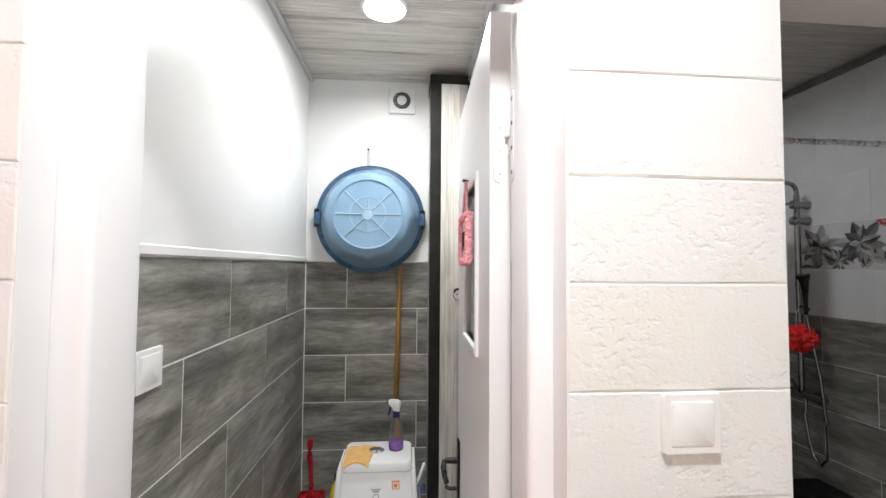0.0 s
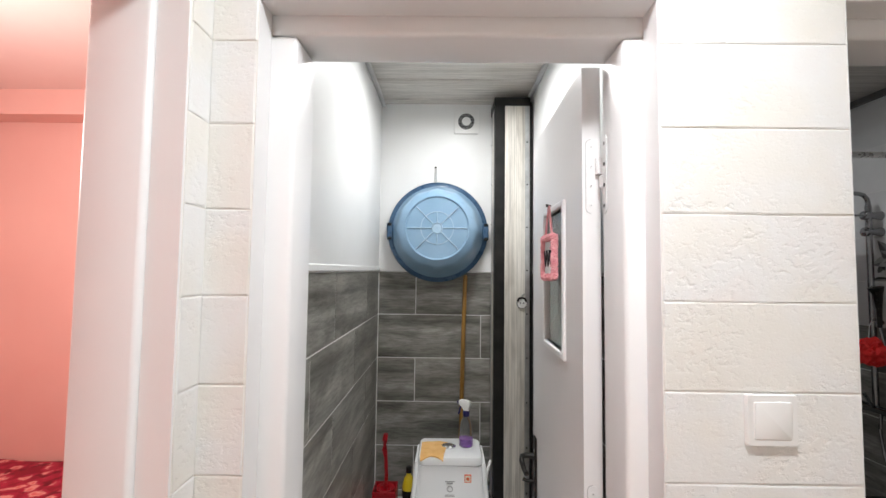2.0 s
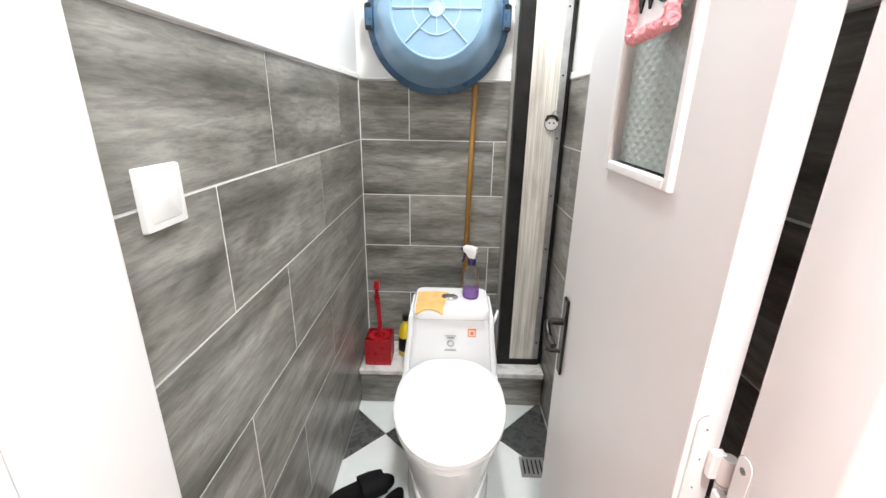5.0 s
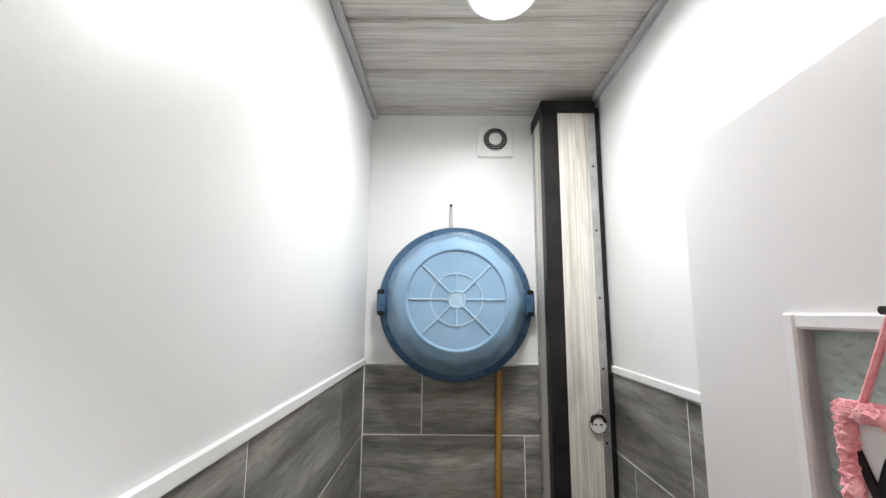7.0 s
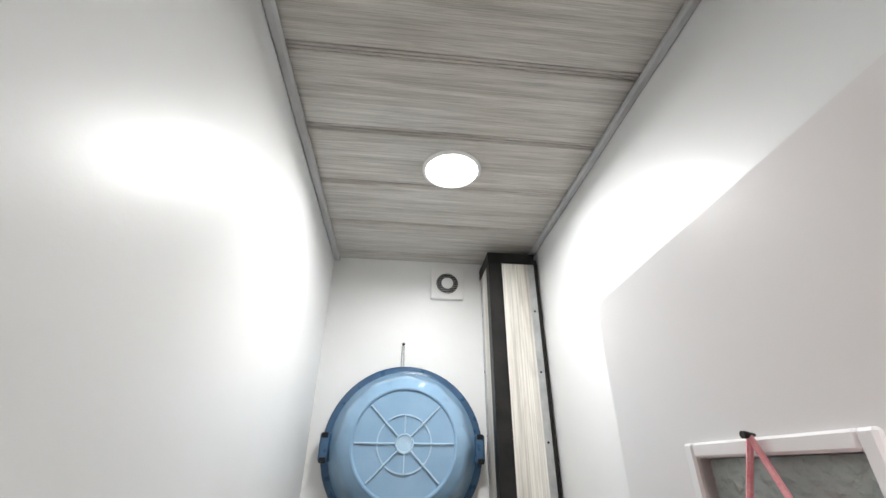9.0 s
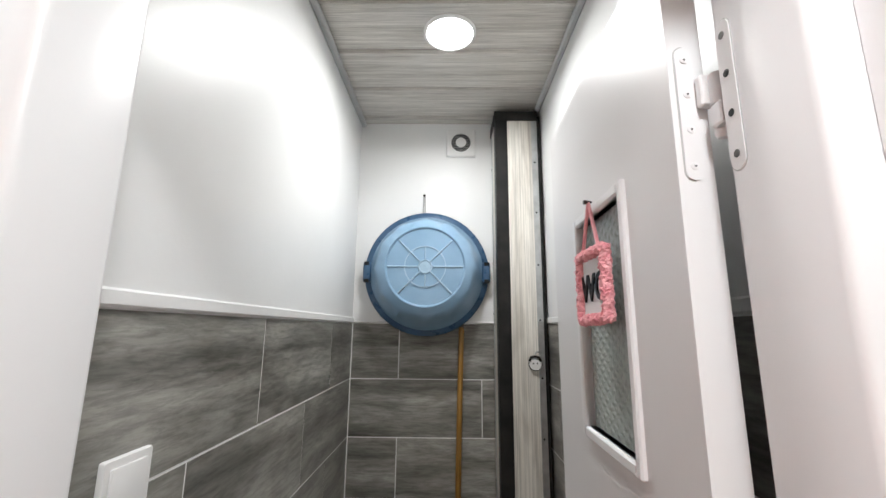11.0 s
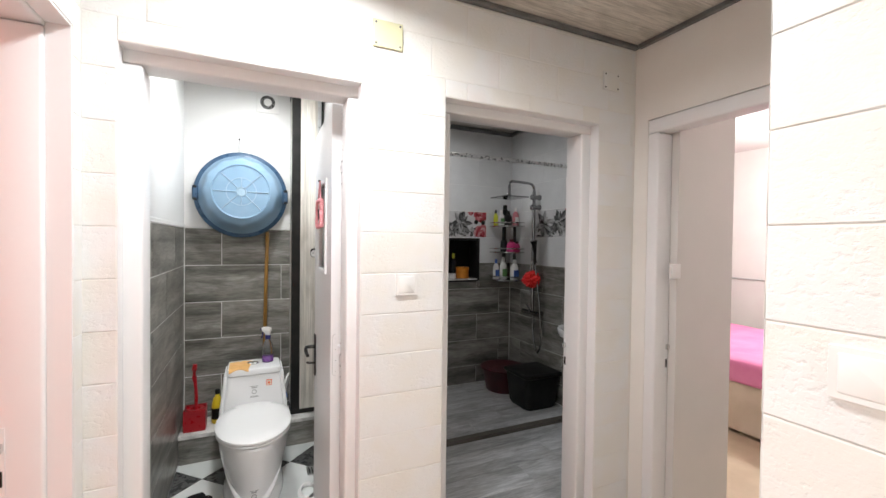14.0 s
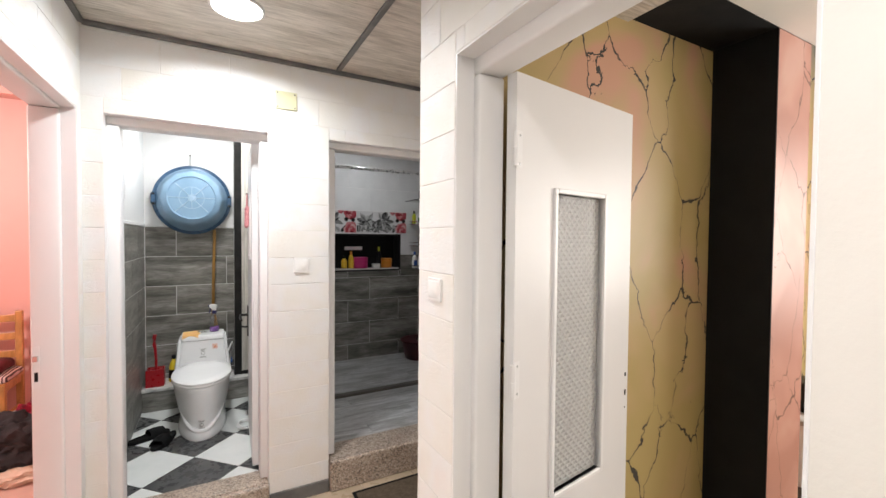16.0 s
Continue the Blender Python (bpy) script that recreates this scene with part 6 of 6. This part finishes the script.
part("bowl", loft([sink_ring(0.35, 0.77, 2.64), sink_ring(0.70, 0.81, 2.61), sink_ring(0.95, 0.87), sink_ring(1.0, 0.90), sink_ring(1.0, 0.918), sink_ring(0.97, 0.923), sink_ring(0.86, 0.918), sink_ring(0.78, 0.88), sink_ring(0.5, 0.82), sink_ring(0.15, 0.81)]), M_ceramic, sink, "", True)
part("waste_pipe", tube([(2.64, 0.70, 0.81), (2.64, 0.70, 0.66), (2.66, 0.70, 0.60), (2.7685, 0.70, 0.60)], 0.018, 12), M_chrome, sink, "chrome waste pipe", True)
part("tap", tube([(2.73, 0.70, 0.945), (2.73, 0.70, 1.05), (2.71, 0.70, 1.075), (2.66, 0.70, 1.075), (2.63, 0.70, 1.05)], 0.012, 12), M_chrome, sink, "chrome tap", True)


def tub(name, at, r0, r1, h, mat, label, category, squash=(1, 1)):
    t = thing(name, at, label, category)
    part("wall", lathe([(r0 * 0.96, 0.0008), (r0, 0.006), (r1, h - 0.006), (r1 - 0.006, h - 0.004), (r0 - 0.006, 0.010), (0.001, 0.008)], at, "Z", 36, squash), mat, t, "", True)
    part("rim", lathe([(r1 - 0.002, h - 0.012), (r1 + 0.014, h - 0.010), (r1 + 0.015, h - 0.002), (r1 + 0.006, h + 0.002), (r1 - 0.006, h)], at, "Z", 36, squash), mat, t, "rolled rim", True)
    return t


FB = FLOOR_BATH
tub("plastic_tub", (2.545, 1.77, FB), 0.16, 0.20, 0.21, M_dark_red, "dark red plastic tub on the shower floor", "tub")
stool = thing("plastic_stool", (2.565, 1.36, FB), "black moulded plastic shower stool", "stool")
part("seat", one(2.385, 2.745, 1.19, 1.53, FB + 0.262, FB + 0.300, 0.018, 3), M_black, stool, "", True)
part("skirt", loft([slab_section(2.43, 2.71, 1.235, 1.49, FB + 0.0008, 0.05), slab_section(2.415, 2.72, 1.22, 1.505, FB + 0.03, 0.05), slab_section(2.395, 2.735, 1.20, 1.52, FB + 0.2615, 0.04)]), M_black, stool, "", True)
bin_ = tub("waste_bin", (2.60, 0.80, FB), 0.105, 0.125, 0.30, M_black, "black plastic waste bin below the sink", "bin")

# ---- mat in the corridor ----
M_mat = mottled("dark_brown_mat_fibre", (0.075, 0.055, 0.035), (0.12, 0.09, 0.06), 40, 0.95, 0.9, 300)
mat_ = thing("door_mat", (1.65, -0.42, 0), "dark brown doormat lying before the granite step", "doormat")
part("mat_surface", one(1.235, 2.03, -0.72, -0.115, 0.0008, 0.009, 0.003), M_mat, mat_)
part("border", boxes([(1.215, 1.2345, -0.74, -0.095, 0.0008, 0.007), (2.0305, 2.05, -0.74, -0.095, 0.0008, 0.007), (1.235, 2.03, -0.74, -0.7205, 0.0008, 0.007), (1.235, 2.03, -0.1145, -0.095, 0.0008, 0.007)], 0.002), M_rubber, mat_, "black rubber border")

# ---- pink room ----
M_floral = material("red_floral_cloth", (0.5, 0.02, 0.04), 0.85)
_v = coords(M_floral)
_w = noise_tex(M_floral, _v, 9.0, 4)
_ad = node(M_floral, "VectorMath")
_ad.operation = "MULTIPLY_ADD"
link(M_floral, _w.outputs["Color"], _ad.inputs[0])
_ad.inputs[1].default_value = (0.16, 0.16, 0.16)
link(M_floral, _v, _ad.inputs[2])
_vo = node(M_floral, "TexVoronoi")
_vo.inputs["Scale"].default_value = 11.0
link(M_floral, _ad.outputs[0], _vo.inputs["Vector"])
_f = ramp(M_floral, _vo.outputs["Distance"], ((0.14, (0.62, 0.16, 0.15)), (0.26, (0.72, 0.36, 0.31)), (0.40, (0.40, 0.015, 0.05)), (0.70, (0.24, 0.003, 0.022))))
_leaf = noise_tex(M_floral, _v, 14.0, 4)
link(M_floral, mix(M_floral, ramp(M_floral, _leaf.outputs["Fac"], ((0.56, (0, 0, 0)), (0.62, (1, 1, 1)))), _f, (0.15, 0.002, 0.014)), bsdf(M_floral).inputs["Base Color"])
M_circles = material("black_and_cream_circle_cloth", (0.02, 0.02, 0.02), 0.85)
_v = coords(M_circles)
_vo = node(M_circles, "TexVoronoi")
_vo.inputs["Scale"].default_value = 11.0
link(M_circles, _v, _vo.inputs["Vector"])
link(M_circles, ramp(M_circles, _vo.outputs["Distance"], ((0.12, (0.72, 0.52, 0.38)), (0.17, (0.02, 0.015, 0.015)), (0.34, (0.02, 0.015, 0.015)), (0.38, (0.75, 0.56, 0.42)), (0.46, (0.75, 0.58, 0.42)), (0.52, (0.02, 0.015, 0.015)))), bsdf(M_circles).inputs["Base Color"])


def soft_block(x0, x1, y0, y1, z0, z1, r, rough, seed, n=26):
    """A cushion-like block: rounded, with an uneven surface."""
    bm = bmesh.new()
    box(bm, x0, x1, y0, y1, z0, z1)
    bmesh.ops.subdivide_edges(bm, edges=list(bm.edges), cuts=n, use_grid_fill=True)
    c = Vector(((x0 + x1) / 2, (y0 + y1) / 2, (z0 + z1) / 2))
    half = Vector(((x1 - x0) / 2, (y1 - y0) / 2, (z1 - z0) / 2))
    for v in bm.verts:
        d = v.co - c
        inner = Vector([max(-h + r, min(h - r, q)) for q, h in zip(d, half)])
        out = d - inner
        if out.length > 1e-6:
            d = inner + out.normalized() * min(out.length, r)
        v.co = c + d + Vector((0, 0, 1)) * rough * noise.noise(v.co * 5 + Vector((seed, 0, 0))) * (1 if v.co.z > z0 + 0.01 else 0)
    return bm


sofa = thing("floor_sofa", (-2.3, 1.78, 0), "low banquette under a red floral cover", "sofa")
part("mattress", soft_block(-3.4, -1.26, 1.205, 2.055, 0.205, 0.335, 0.05, 0.012, 1), M_floral, sofa, "red floral cover", True)
part("base", soft_block(-3.38, -1.28, 1.222, 2.05, 0.0, 0.222, 0.02, 0.0, 2, 10), M_circles, sofa, "black cloth with cream circles", True)

M_pine = wood_like("orange_pine", (0.52, 0.24, 0.07), (0.66, 0.34, 0.11), (0.74, 0.42, 0.16), 2.0, 30.0, 0.4, False)
chair = thing("wooden_chair", (-1.01, 1.80, 0), "orange pine chair heaped with clothes", "chair")
CX0, CX1, CY0, CY1 = -1.205, -0.815, 1.62, 1.98
for x in (CX0, CX1 - 0.042):
    part("leg", one(x, x + 0.042, CY0, CY0 + 0.042, 0, 0.43, 0.005, 2), M_pine, chair)
    part("leg", one(x, x + 0.042, CY1 - 0.042, CY1, 0, 0.925, 0.006, 2), M_pine, chair)
    part("side_rail", one(x + 0.008, x + 0.034, CY0 + 0.042, CY1 - 0.042, 0.37, 0.425, 0.003), M_pine, chair)
    part("stretcher", one(x + 0.010, x + 0.032, CY0 + 0.042, CY1 - 0.042, 0.17, 0.20, 0.003), M_pine, chair)
part("front_rail", one(CX0 + 0.042, CX1 - 0.042, CY0 + 0.008, CY0 + 0.034, 0.37, 0.425, 0.003), M_pine, chair)
part("stretcher", one(CX0 + 0.042, CX1 - 0.042, CY0 + 0.010, CY0 + 0.032, 0.20, 0.245, 0.003), M_pine, chair)
part("back_rail", one(CX0 + 0.042, CX1 - 0.042, CY1 - 0.034, CY1 - 0.008, 0.37, 0.425, 0.003), M_pine, chair)
for z in (0.84, 0.70, 0.56):
    part("back_slat", one(CX0 + 0.042, CX1 - 0.042, CY1 - 0.034, CY1 - 0.012, z, z + 0.055, 0.005, 2), M_pine, chair)
part("seat", one(CX0 - 0.008, CX1 + 0.008, CY0 - 0.012, CY1 - 0.044, 0.4305, 0.450, 0.006, 2), M_pine, chair)
M_stripe = material("striped_cloth", (0.6, 0.5, 0.45), 0.9)
_v = coords(M_stripe)
_wv = node(M_stripe, "TexWave")
_wv.inputs["Scale"].default_value, _wv.inputs["Distortion"].default_value = 16.0, 1.5
link(M_stripe, _v, _wv.inputs["Vector"])
link(M_stripe, ramp(M_stripe, _wv.outputs["Fac"], ((0.3, (0.10, 0.06, 0.06)), (0.5, (0.62, 0.50, 0.46)), (0.8, (0.70, 0.60, 0.56)))), bsdf(M_stripe).inputs["Base Color"])
M_plum = mottled("dark_plum_cloth", (0.08, 0.008, 0.014), (0.14, 0.018, 0.025), 14, 0.95, 0.5, 200)
tagged(part("striped_blanket", soft_block(-1.30, -0.80, 1.60, 1.93, 0.448, 0.505, 0.025, 0.02, 4, 18), M_stripe, None, "", True), "folded striped blanket lying on the pine chair", "blanket")
tagged(part("plum_jumper", soft_block(-1.18, -0.84, 1.63, 1.91, 0.508, 0.585, 0.035, 0.03, 7, 16), M_plum, None, "", True), "dark plum knitted jumper on the striped blanket", "jumper")


def heap(name, at, rx, ry, h, mat, label, seed):
    bm = bmesh.new()
    bmesh.ops.create_icosphere(bm, subdivisions=5, radius=1.0)
    for v in bm.verts:
        d = v.co.copy()
        k = 1 + 0.30 * noise.noise(d * 2.2 + Vector((seed, 0, 0))) + 0.16 * noise.noise(d * 5.5 + Vector((0, seed, 0))) + 0.07 * noise.noise(d * 13)
        v.co = Vector((at[0] + d.x * rx * k, at[1] + d.y * ry * k, max(at[2] + h * 0.45 + d.z * h * 0.55 * k, at[2] + 0.001)))
    tagged(part(name, bm, mat, None, "", True), label, "clothes")


M_pattern = mottled("black_and_white_printed_cloth", (0.03, 0.025, 0.025), (0.62, 0.55, 0.52), 16, 0.95, 0.4, 200)
M_black_cloth = mottled("black_cloth", (0.010, 0.009, 0.010), (0.03, 0.027, 0.03), 18, 0.85, 0.5, 160)
heap("black_clothes", (-0.64, 1.16, 0.0), 0.27, 0.20, 0.34, M_black_cloth, "black clothes heaped on the floor", 2)
heap("printed_clothes", (-0.78, 1.36, 0.0), 0.25, 0.17, 0.31, M_pattern, "black and white printed cloth heaped behind the black clothes", 5)
heap("red_clothes", (-0.52, 1.33, 0.0), 0.15, 0.13, 0.42, M_floral, "red printed cloth on the heap of clothes", 9)
heap("cream_cloth", (-0.54, 0.98, 0.0), 0.15, 0.09, 0.09, mottled("cream_cloth_fabric", (0.62, 0.48, 0.36), (0.72, 0.58, 0.46), 10, 0.9, 0.4, 200), "cream cloth lying on the tiled floor", 12)

# wall decoration: brown strokes of an ornamental script
M_script = mottled("dark_brown_lacquer", (0.09, 0.02, 0.012), (0.13, 0.03, 0.018), 10, 0.4)
deco = thing("wall_ornament", (-1.74, 2.055, 1.71), "dark brown ornamental script cut-out on the pink wall", "wall ornament")
WYD = 2.0545
for pts, w in ((((-1.765, 1.975), (-1.768, 1.86), (-1.755, 1.79), (-1.715, 1.775), (-1.69, 1.80)), 0.007), (((-1.70, 2.02), (-1.70, 1.92), (-1.702, 1.80)), 0.007), (((-1.672, 1.96), (-1.672, 1.86), (-1.66, 1.82), (-1.64, 1.84), (-1.638, 1.96)), 0.006),
               (((-1.612, 2.0), (-1.61, 1.88), (-1.625, 1.79), (-1.665, 1.77)), 0.007), (((-1.735, 1.93), (-1.72, 1.87), (-1.735, 1.83), (-1.75, 1.86), (-1.735, 1.93)), 0.005), (((-1.70, 1.75), (-1.672, 1.765), (-1.655, 1.74), (-1.672, 1.715), (-1.695, 1.73), (-1.70, 1.75)), 0.006),
               (((-1.775, 1.90), (-1.74, 1.90), (-1.70, 1.885)), 0.005), (((-1.69, 2.03), (-1.665, 2.035)), 0.006), (((-1.73, 2.01), (-1.715, 2.02), (-1.70, 2.005)), 0.005)):
    bm = tube([(x - 0.05, WYD, z) for x, z in pts], w, 8)
    for v in bm.verts:
        v.co.y = WYD + (v.co.y - WYD) * 0.5
    part("stroke", bm, M_script, deco, "", True)

# ---- bedroom ----
bed = thing("bed", (4.7, 0.6, 0), "double bed with a pink cover and a cream base", "bed")
M_pinkcloth = mottled("pink_bed_cover_cloth", (0.62, 0.18, 0.36), (0.70, 0.24, 0.42), 5, 0.8, 0.35, 120)
part("base", one(3.97, 5.5, -0.75, 1.75, 0.02, 0.43, 0.02, 2), mottled("cream_upholstery", (0.55, 0.46, 0.36), (0.62, 0.53, 0.43), 6, 0.7, 0.2, 150), bed, "cream upholstered base")
part("mattress", soft_block(3.93, 5.54, -0.8, 1.8, 0.41, 0.61, 0.05, 0.015, 11), M_pinkcloth, bed, "pink cover", True)
gd = thing("window_1", (5.99, 0.85, 0.45), "white glazed terrace door with three panes a leaf", "window", "", "structure")
for y0, y1 in ((0.45, 0.93), (0.94, 1.36)):
    part("frame", boxes([(5.955, 5.999, y0, y0 + 0.07, 0.02, 2.14), (5.955, 5.999, y1 - 0.07, y1, 0.02, 2.14), (5.955, 5.999, y0 + 0.07, y1 - 0.07, 0.02, 0.66), (5.955, 5.999, y0 + 0.07, y1 - 0.07, 1.10, 1.16), (5.955, 5.999, y0 + 0.07, y1 - 0.07, 1.58, 1.64), (5.955, 5.999, y0 + 0.07, y1 - 0.07, 2.06, 2.14)], 0.004), M_white_wood, gd, "white painted wooden leaf")
    for z0, z1 in ((0.66, 1.10), (1.16, 1.58), (1.64, 2.06)):
        part("pane", one(5.975, 5.980, y0 + 0.0705, y1 - 0.0705, z0, z1), mottled("dark_window_glass", (0.03, 0.035, 0.05), (0.07, 0.08, 0.11), 3, 0.06), gd, "dark glass pane")
pend = thing("pendant_lamp", (4.9, 0.35, 2.12), "bare white bulb hanging from a black holder", "pendant lamp")
part("cord", tube([(4.9, 0.35, 2.6995), (4.9, 0.35, 2.5), (4.9, 0.35, 2.36)], 0.004, 8), M_black, pend)
part("holder", lathe([(0.014, 2.37), (0.024, 2.35), (0.024, 2.29), (0.018, 2.285)], (4.9, 0.35, 0), "Z", 18), M_black, pend, "", True)
part("bulb", lathe([(0.016, 2.284), (0.05, 2.25), (0.062, 2.21), (0.05, 2.175), (0.001, 2.16)], (4.9, 0.35, 0), "Z", 24), M_glow_warm, pend, "glowing white bulb", True)
fan2 = thing("standing_fan", (5.55, 1.95, 0), "dark green round fan standing behind the bed", "fan")
part("base", lathe([(0.18, 0.0008), (0.18, 0.02), (0.03, 0.045)], (5.55, 1.95, 0), "Z", 28), M_black, fan2, "", True)
part("pole", tube([(5.55, 1.95, 0.04), (5.55, 1.95, 0.9)], 0.014, 12), M_black, fan2, "", True)
part("guard", lathe([(0.02, 5.44), (0.18, 5.455), (0.23, 5.50), (0.18, 5.545), (0.02, 5.56)], (0, 1.95, 1.10), "X", 32), mottled("olive_green_plastic", (0.10, 0.13, 0.04), (0.15, 0.18, 0.06), 8, 0.4), fan2, "olive green round guard", True)
setting("trim_bedroom", one(5.985, 5.9995, 1.37, 2.58, 1.10, 1.115, 0.002), M_grey_trim, "grey dado strip on the bedroom wall", "trim")

# ---- pieces: blocks and tiles, last ----
BED = [0.0375 + 0.1515 * k for k in range(-1, 18)]
BED = [max(b, 0.0) for b in BED if b < CEIL_HALL - 0.03] + [CEIL_HALL - 0.02]
LOWER = [b for b in BED if b < 2.01]
UPPER = [b for b in BED if b > 2.0]
BL = dict(jitter=0.0022, bevel=0.0020)
for zs, length in ((LOWER, 20.0), (UPPER, 0.305)):
    courses(wall_north, "block", "-y", 0.0018, (-0.0256, 2.128), zs, length, 0.0020, 0.0024, M_block, (-0.0255, 0.127), (WC_O, BATH_O), **BL)
    courses(wall_west, "block", "+x", -0.0248, (-1.45, 0.001), zs, length, 0.0020, 0.0024, M_block, (-0.06, -0.21), (LEFT_O,), **BL)
    courses(wall_kitchen, "block", "-x", 1.1698, (-2.238, -1.096), zs, length, 0.0020, 0.0024, M_block, (-1.40, -1.55), (KIT_O,), **BL)
    courses(wall_corridor_end, "block", "+y", -1.0958, (1.168, 1.33), zs, length, 0.0020, 0.0024, M_block, (1.0, 1.1), (), **BL)

TROW = [1.592 - 0.2495 * k for k in range(7)][::-1]
WROW = [FLOOR_WC] + TROW[1:]
courses(wall_wc_left, "tile", "+x", -0.0014, (0.168, 1.7185), WROW, 0.60, 0.0046, 0.0012, M_tile, (1.119, 0.784), bevel=0.0006)
courses(wall_wc_back, "tile", "-y", 1.7214, (0.0012, 0.868), WROW, 0.60, 0.0042, 0.0012, M_tile, (0.60, 0.22), bevel=0.0006)
courses(wall_wc_right, "tile", "-x", 0.8714, (0.168, 1.7185), WROW, 0.60, 0.0046, 0.0012, M_tile, (1.42, 1.12), bevel=0.0006)
ledge_front = setting("ledge_front_wc", one(0.002, 0.864, 1.4705, 1.4748, FLOOR_WC, 0.284), M_grout, "tiled front of the ledge", "ledge")
for a, b in ((0.003, 0.42), (0.424, 0.862)):
    lay("tile", ledge_front, ((a + b) / 2, 1.4707, (FLOOR_WC + 0.284) / 2), "-y", b - a, 0.154, 0.005, M_tile)
setting("trim_wc_tiles", boxes([(-0.0014, 0.007, 0.168, 1.718, 1.5925, 1.618), (0.007, 0.8630, 1.7140, 1.7214, 1.5925, 1.602), (0.8630, 0.8716, 0.168, 1.718, 1.5925, 1.618)], 0.004), M_plaster, "white plaster edge above the tiles", "trim")

# diagonal black and white floor tiles of the toilet
P = 0.24
side = P * math.sqrt(2) - 0.003
for a in range(-3, 4):
    for b in range(-2, 7):
        if (a + b) % 2:
            continue
        cx, cy = 0.391 + P * a, 0.298 + P * b
        pts = [(cx + P, cy), (cx, cy + P), (cx - P, cy), (cx, cy - P)]
        k = 1 - 0.0022 / P
        poly = [(cx + (x - cx) * k, cy + (y - cy) * k) for x, y in pts]
        for axis, lim, sign in ((0, 0.001, 1), (0, 0.867, -1), (1, 0.163, 1), (1, 1.474, -1)):
            out = []
            for i, p in enumerate(poly):
                q = poly[(i + 1) % len(poly)]
                dp, dq = (p[axis] - lim) * sign, (q[axis] - lim) * sign
                if dp >= 0:
                    out.append(p)
                if dp * dq < 0:
                    f = dp / (dp - dq)
                    out.append((p[0] + (q[0] - p[0]) * f, p[1] + (q[1] - p[1]) * f))
            poly = out
            if not poly:
                break
        if len(poly) < 3:
            continue
        bm = bmesh.new()
        lo = [bm.verts.new((x, y, FLOOR_WC - 0.006)) for x, y in poly]
        hi = [bm.verts.new((x, y, FLOOR_WC)) for x, y in poly]
        bm.faces.new(hi)
        for i in range(len(poly)):
            j = (i + 1) % len(poly)
            bm.faces.new((lo[i], lo[j], hi[j], hi[i]))
        bmesh.ops.recalc_face_normals(bm, faces=bm.faces)
        part("tile", bm, M_floor_dark if a % 2 == 0 else M_floor_white, floor_wc)

# shower room: planks on the floor, white tiles over grey ones on the walls
y, row = 0.205, 0
while y < 2.02:
    y1 = min(y + 0.20, 2.02)
    if y < 0.975 < y1:
        y1 = 0.975
    elif 0.97 < y < 1.035:
        y, y1 = 1.035, 1.23
    x = 1.022 - (0.55, 0.13, 0.82)[row % 3]
    while x < 2.77:
        a, b = max(x, 1.022), min(x + 1.0, 2.765)
        if b - a > 0.03:
            lay("tile", floor_bath, ((a + b) / 2, (y + y1) / 2, FLOOR_BATH - 0.006), "+z", b - a - 0.003, y1 - y - 0.003, 0.006, M_bath_plank)
        x += 1.0
    y, row = y1, row + 1
BROW = [FLOOR_BATH] + [1.569 + 0.248 * k for k in range(-5, 5)]
BROW = [b for b in BROW if b < CEIL_BATH] + [CEIL_BATH - 0.002]


def bath_pick(u, z):
    return M_white_tile if z > 1.32 else M_tile


courses(wall_bath_back, "tile", "-y", 2.0227, (1.03, 2.768), BROW, 0.60, 0.003, 0.0019, M_tile, (1.19, 1.44), ((NICHE[0], NICHE[1], NICHE[2], NICHE[3]), (1.28, 2.488, 1.569, 1.815)), 0, 0.0009, bath_pick)
courses(wall_bath_right, "tile", "-x", 2.7709, (0.205, 2.018), BROW, 0.60, 0.003, 0.0019, M_tile, (1.50, 1.24), ((0.411, 1.613, 1.569, 1.815),), 0, 0.0009, bath_pick)

# hall floor tiles
y = -3.6
while y < -0.01:
    y1 = min(y + 0.33, 0.0)
    x = -0.026
    while x < 2.13:
        x1 = min(x + 0.33, 2.141)
        lay("tile", floor_hall, ((x + x1) / 2, (y + y1) / 2, -0.006), "+z", x1 - x - 0.003, y1 - y - 0.003, 0.006, M_hall_floor)
        x = x1
    y = y1
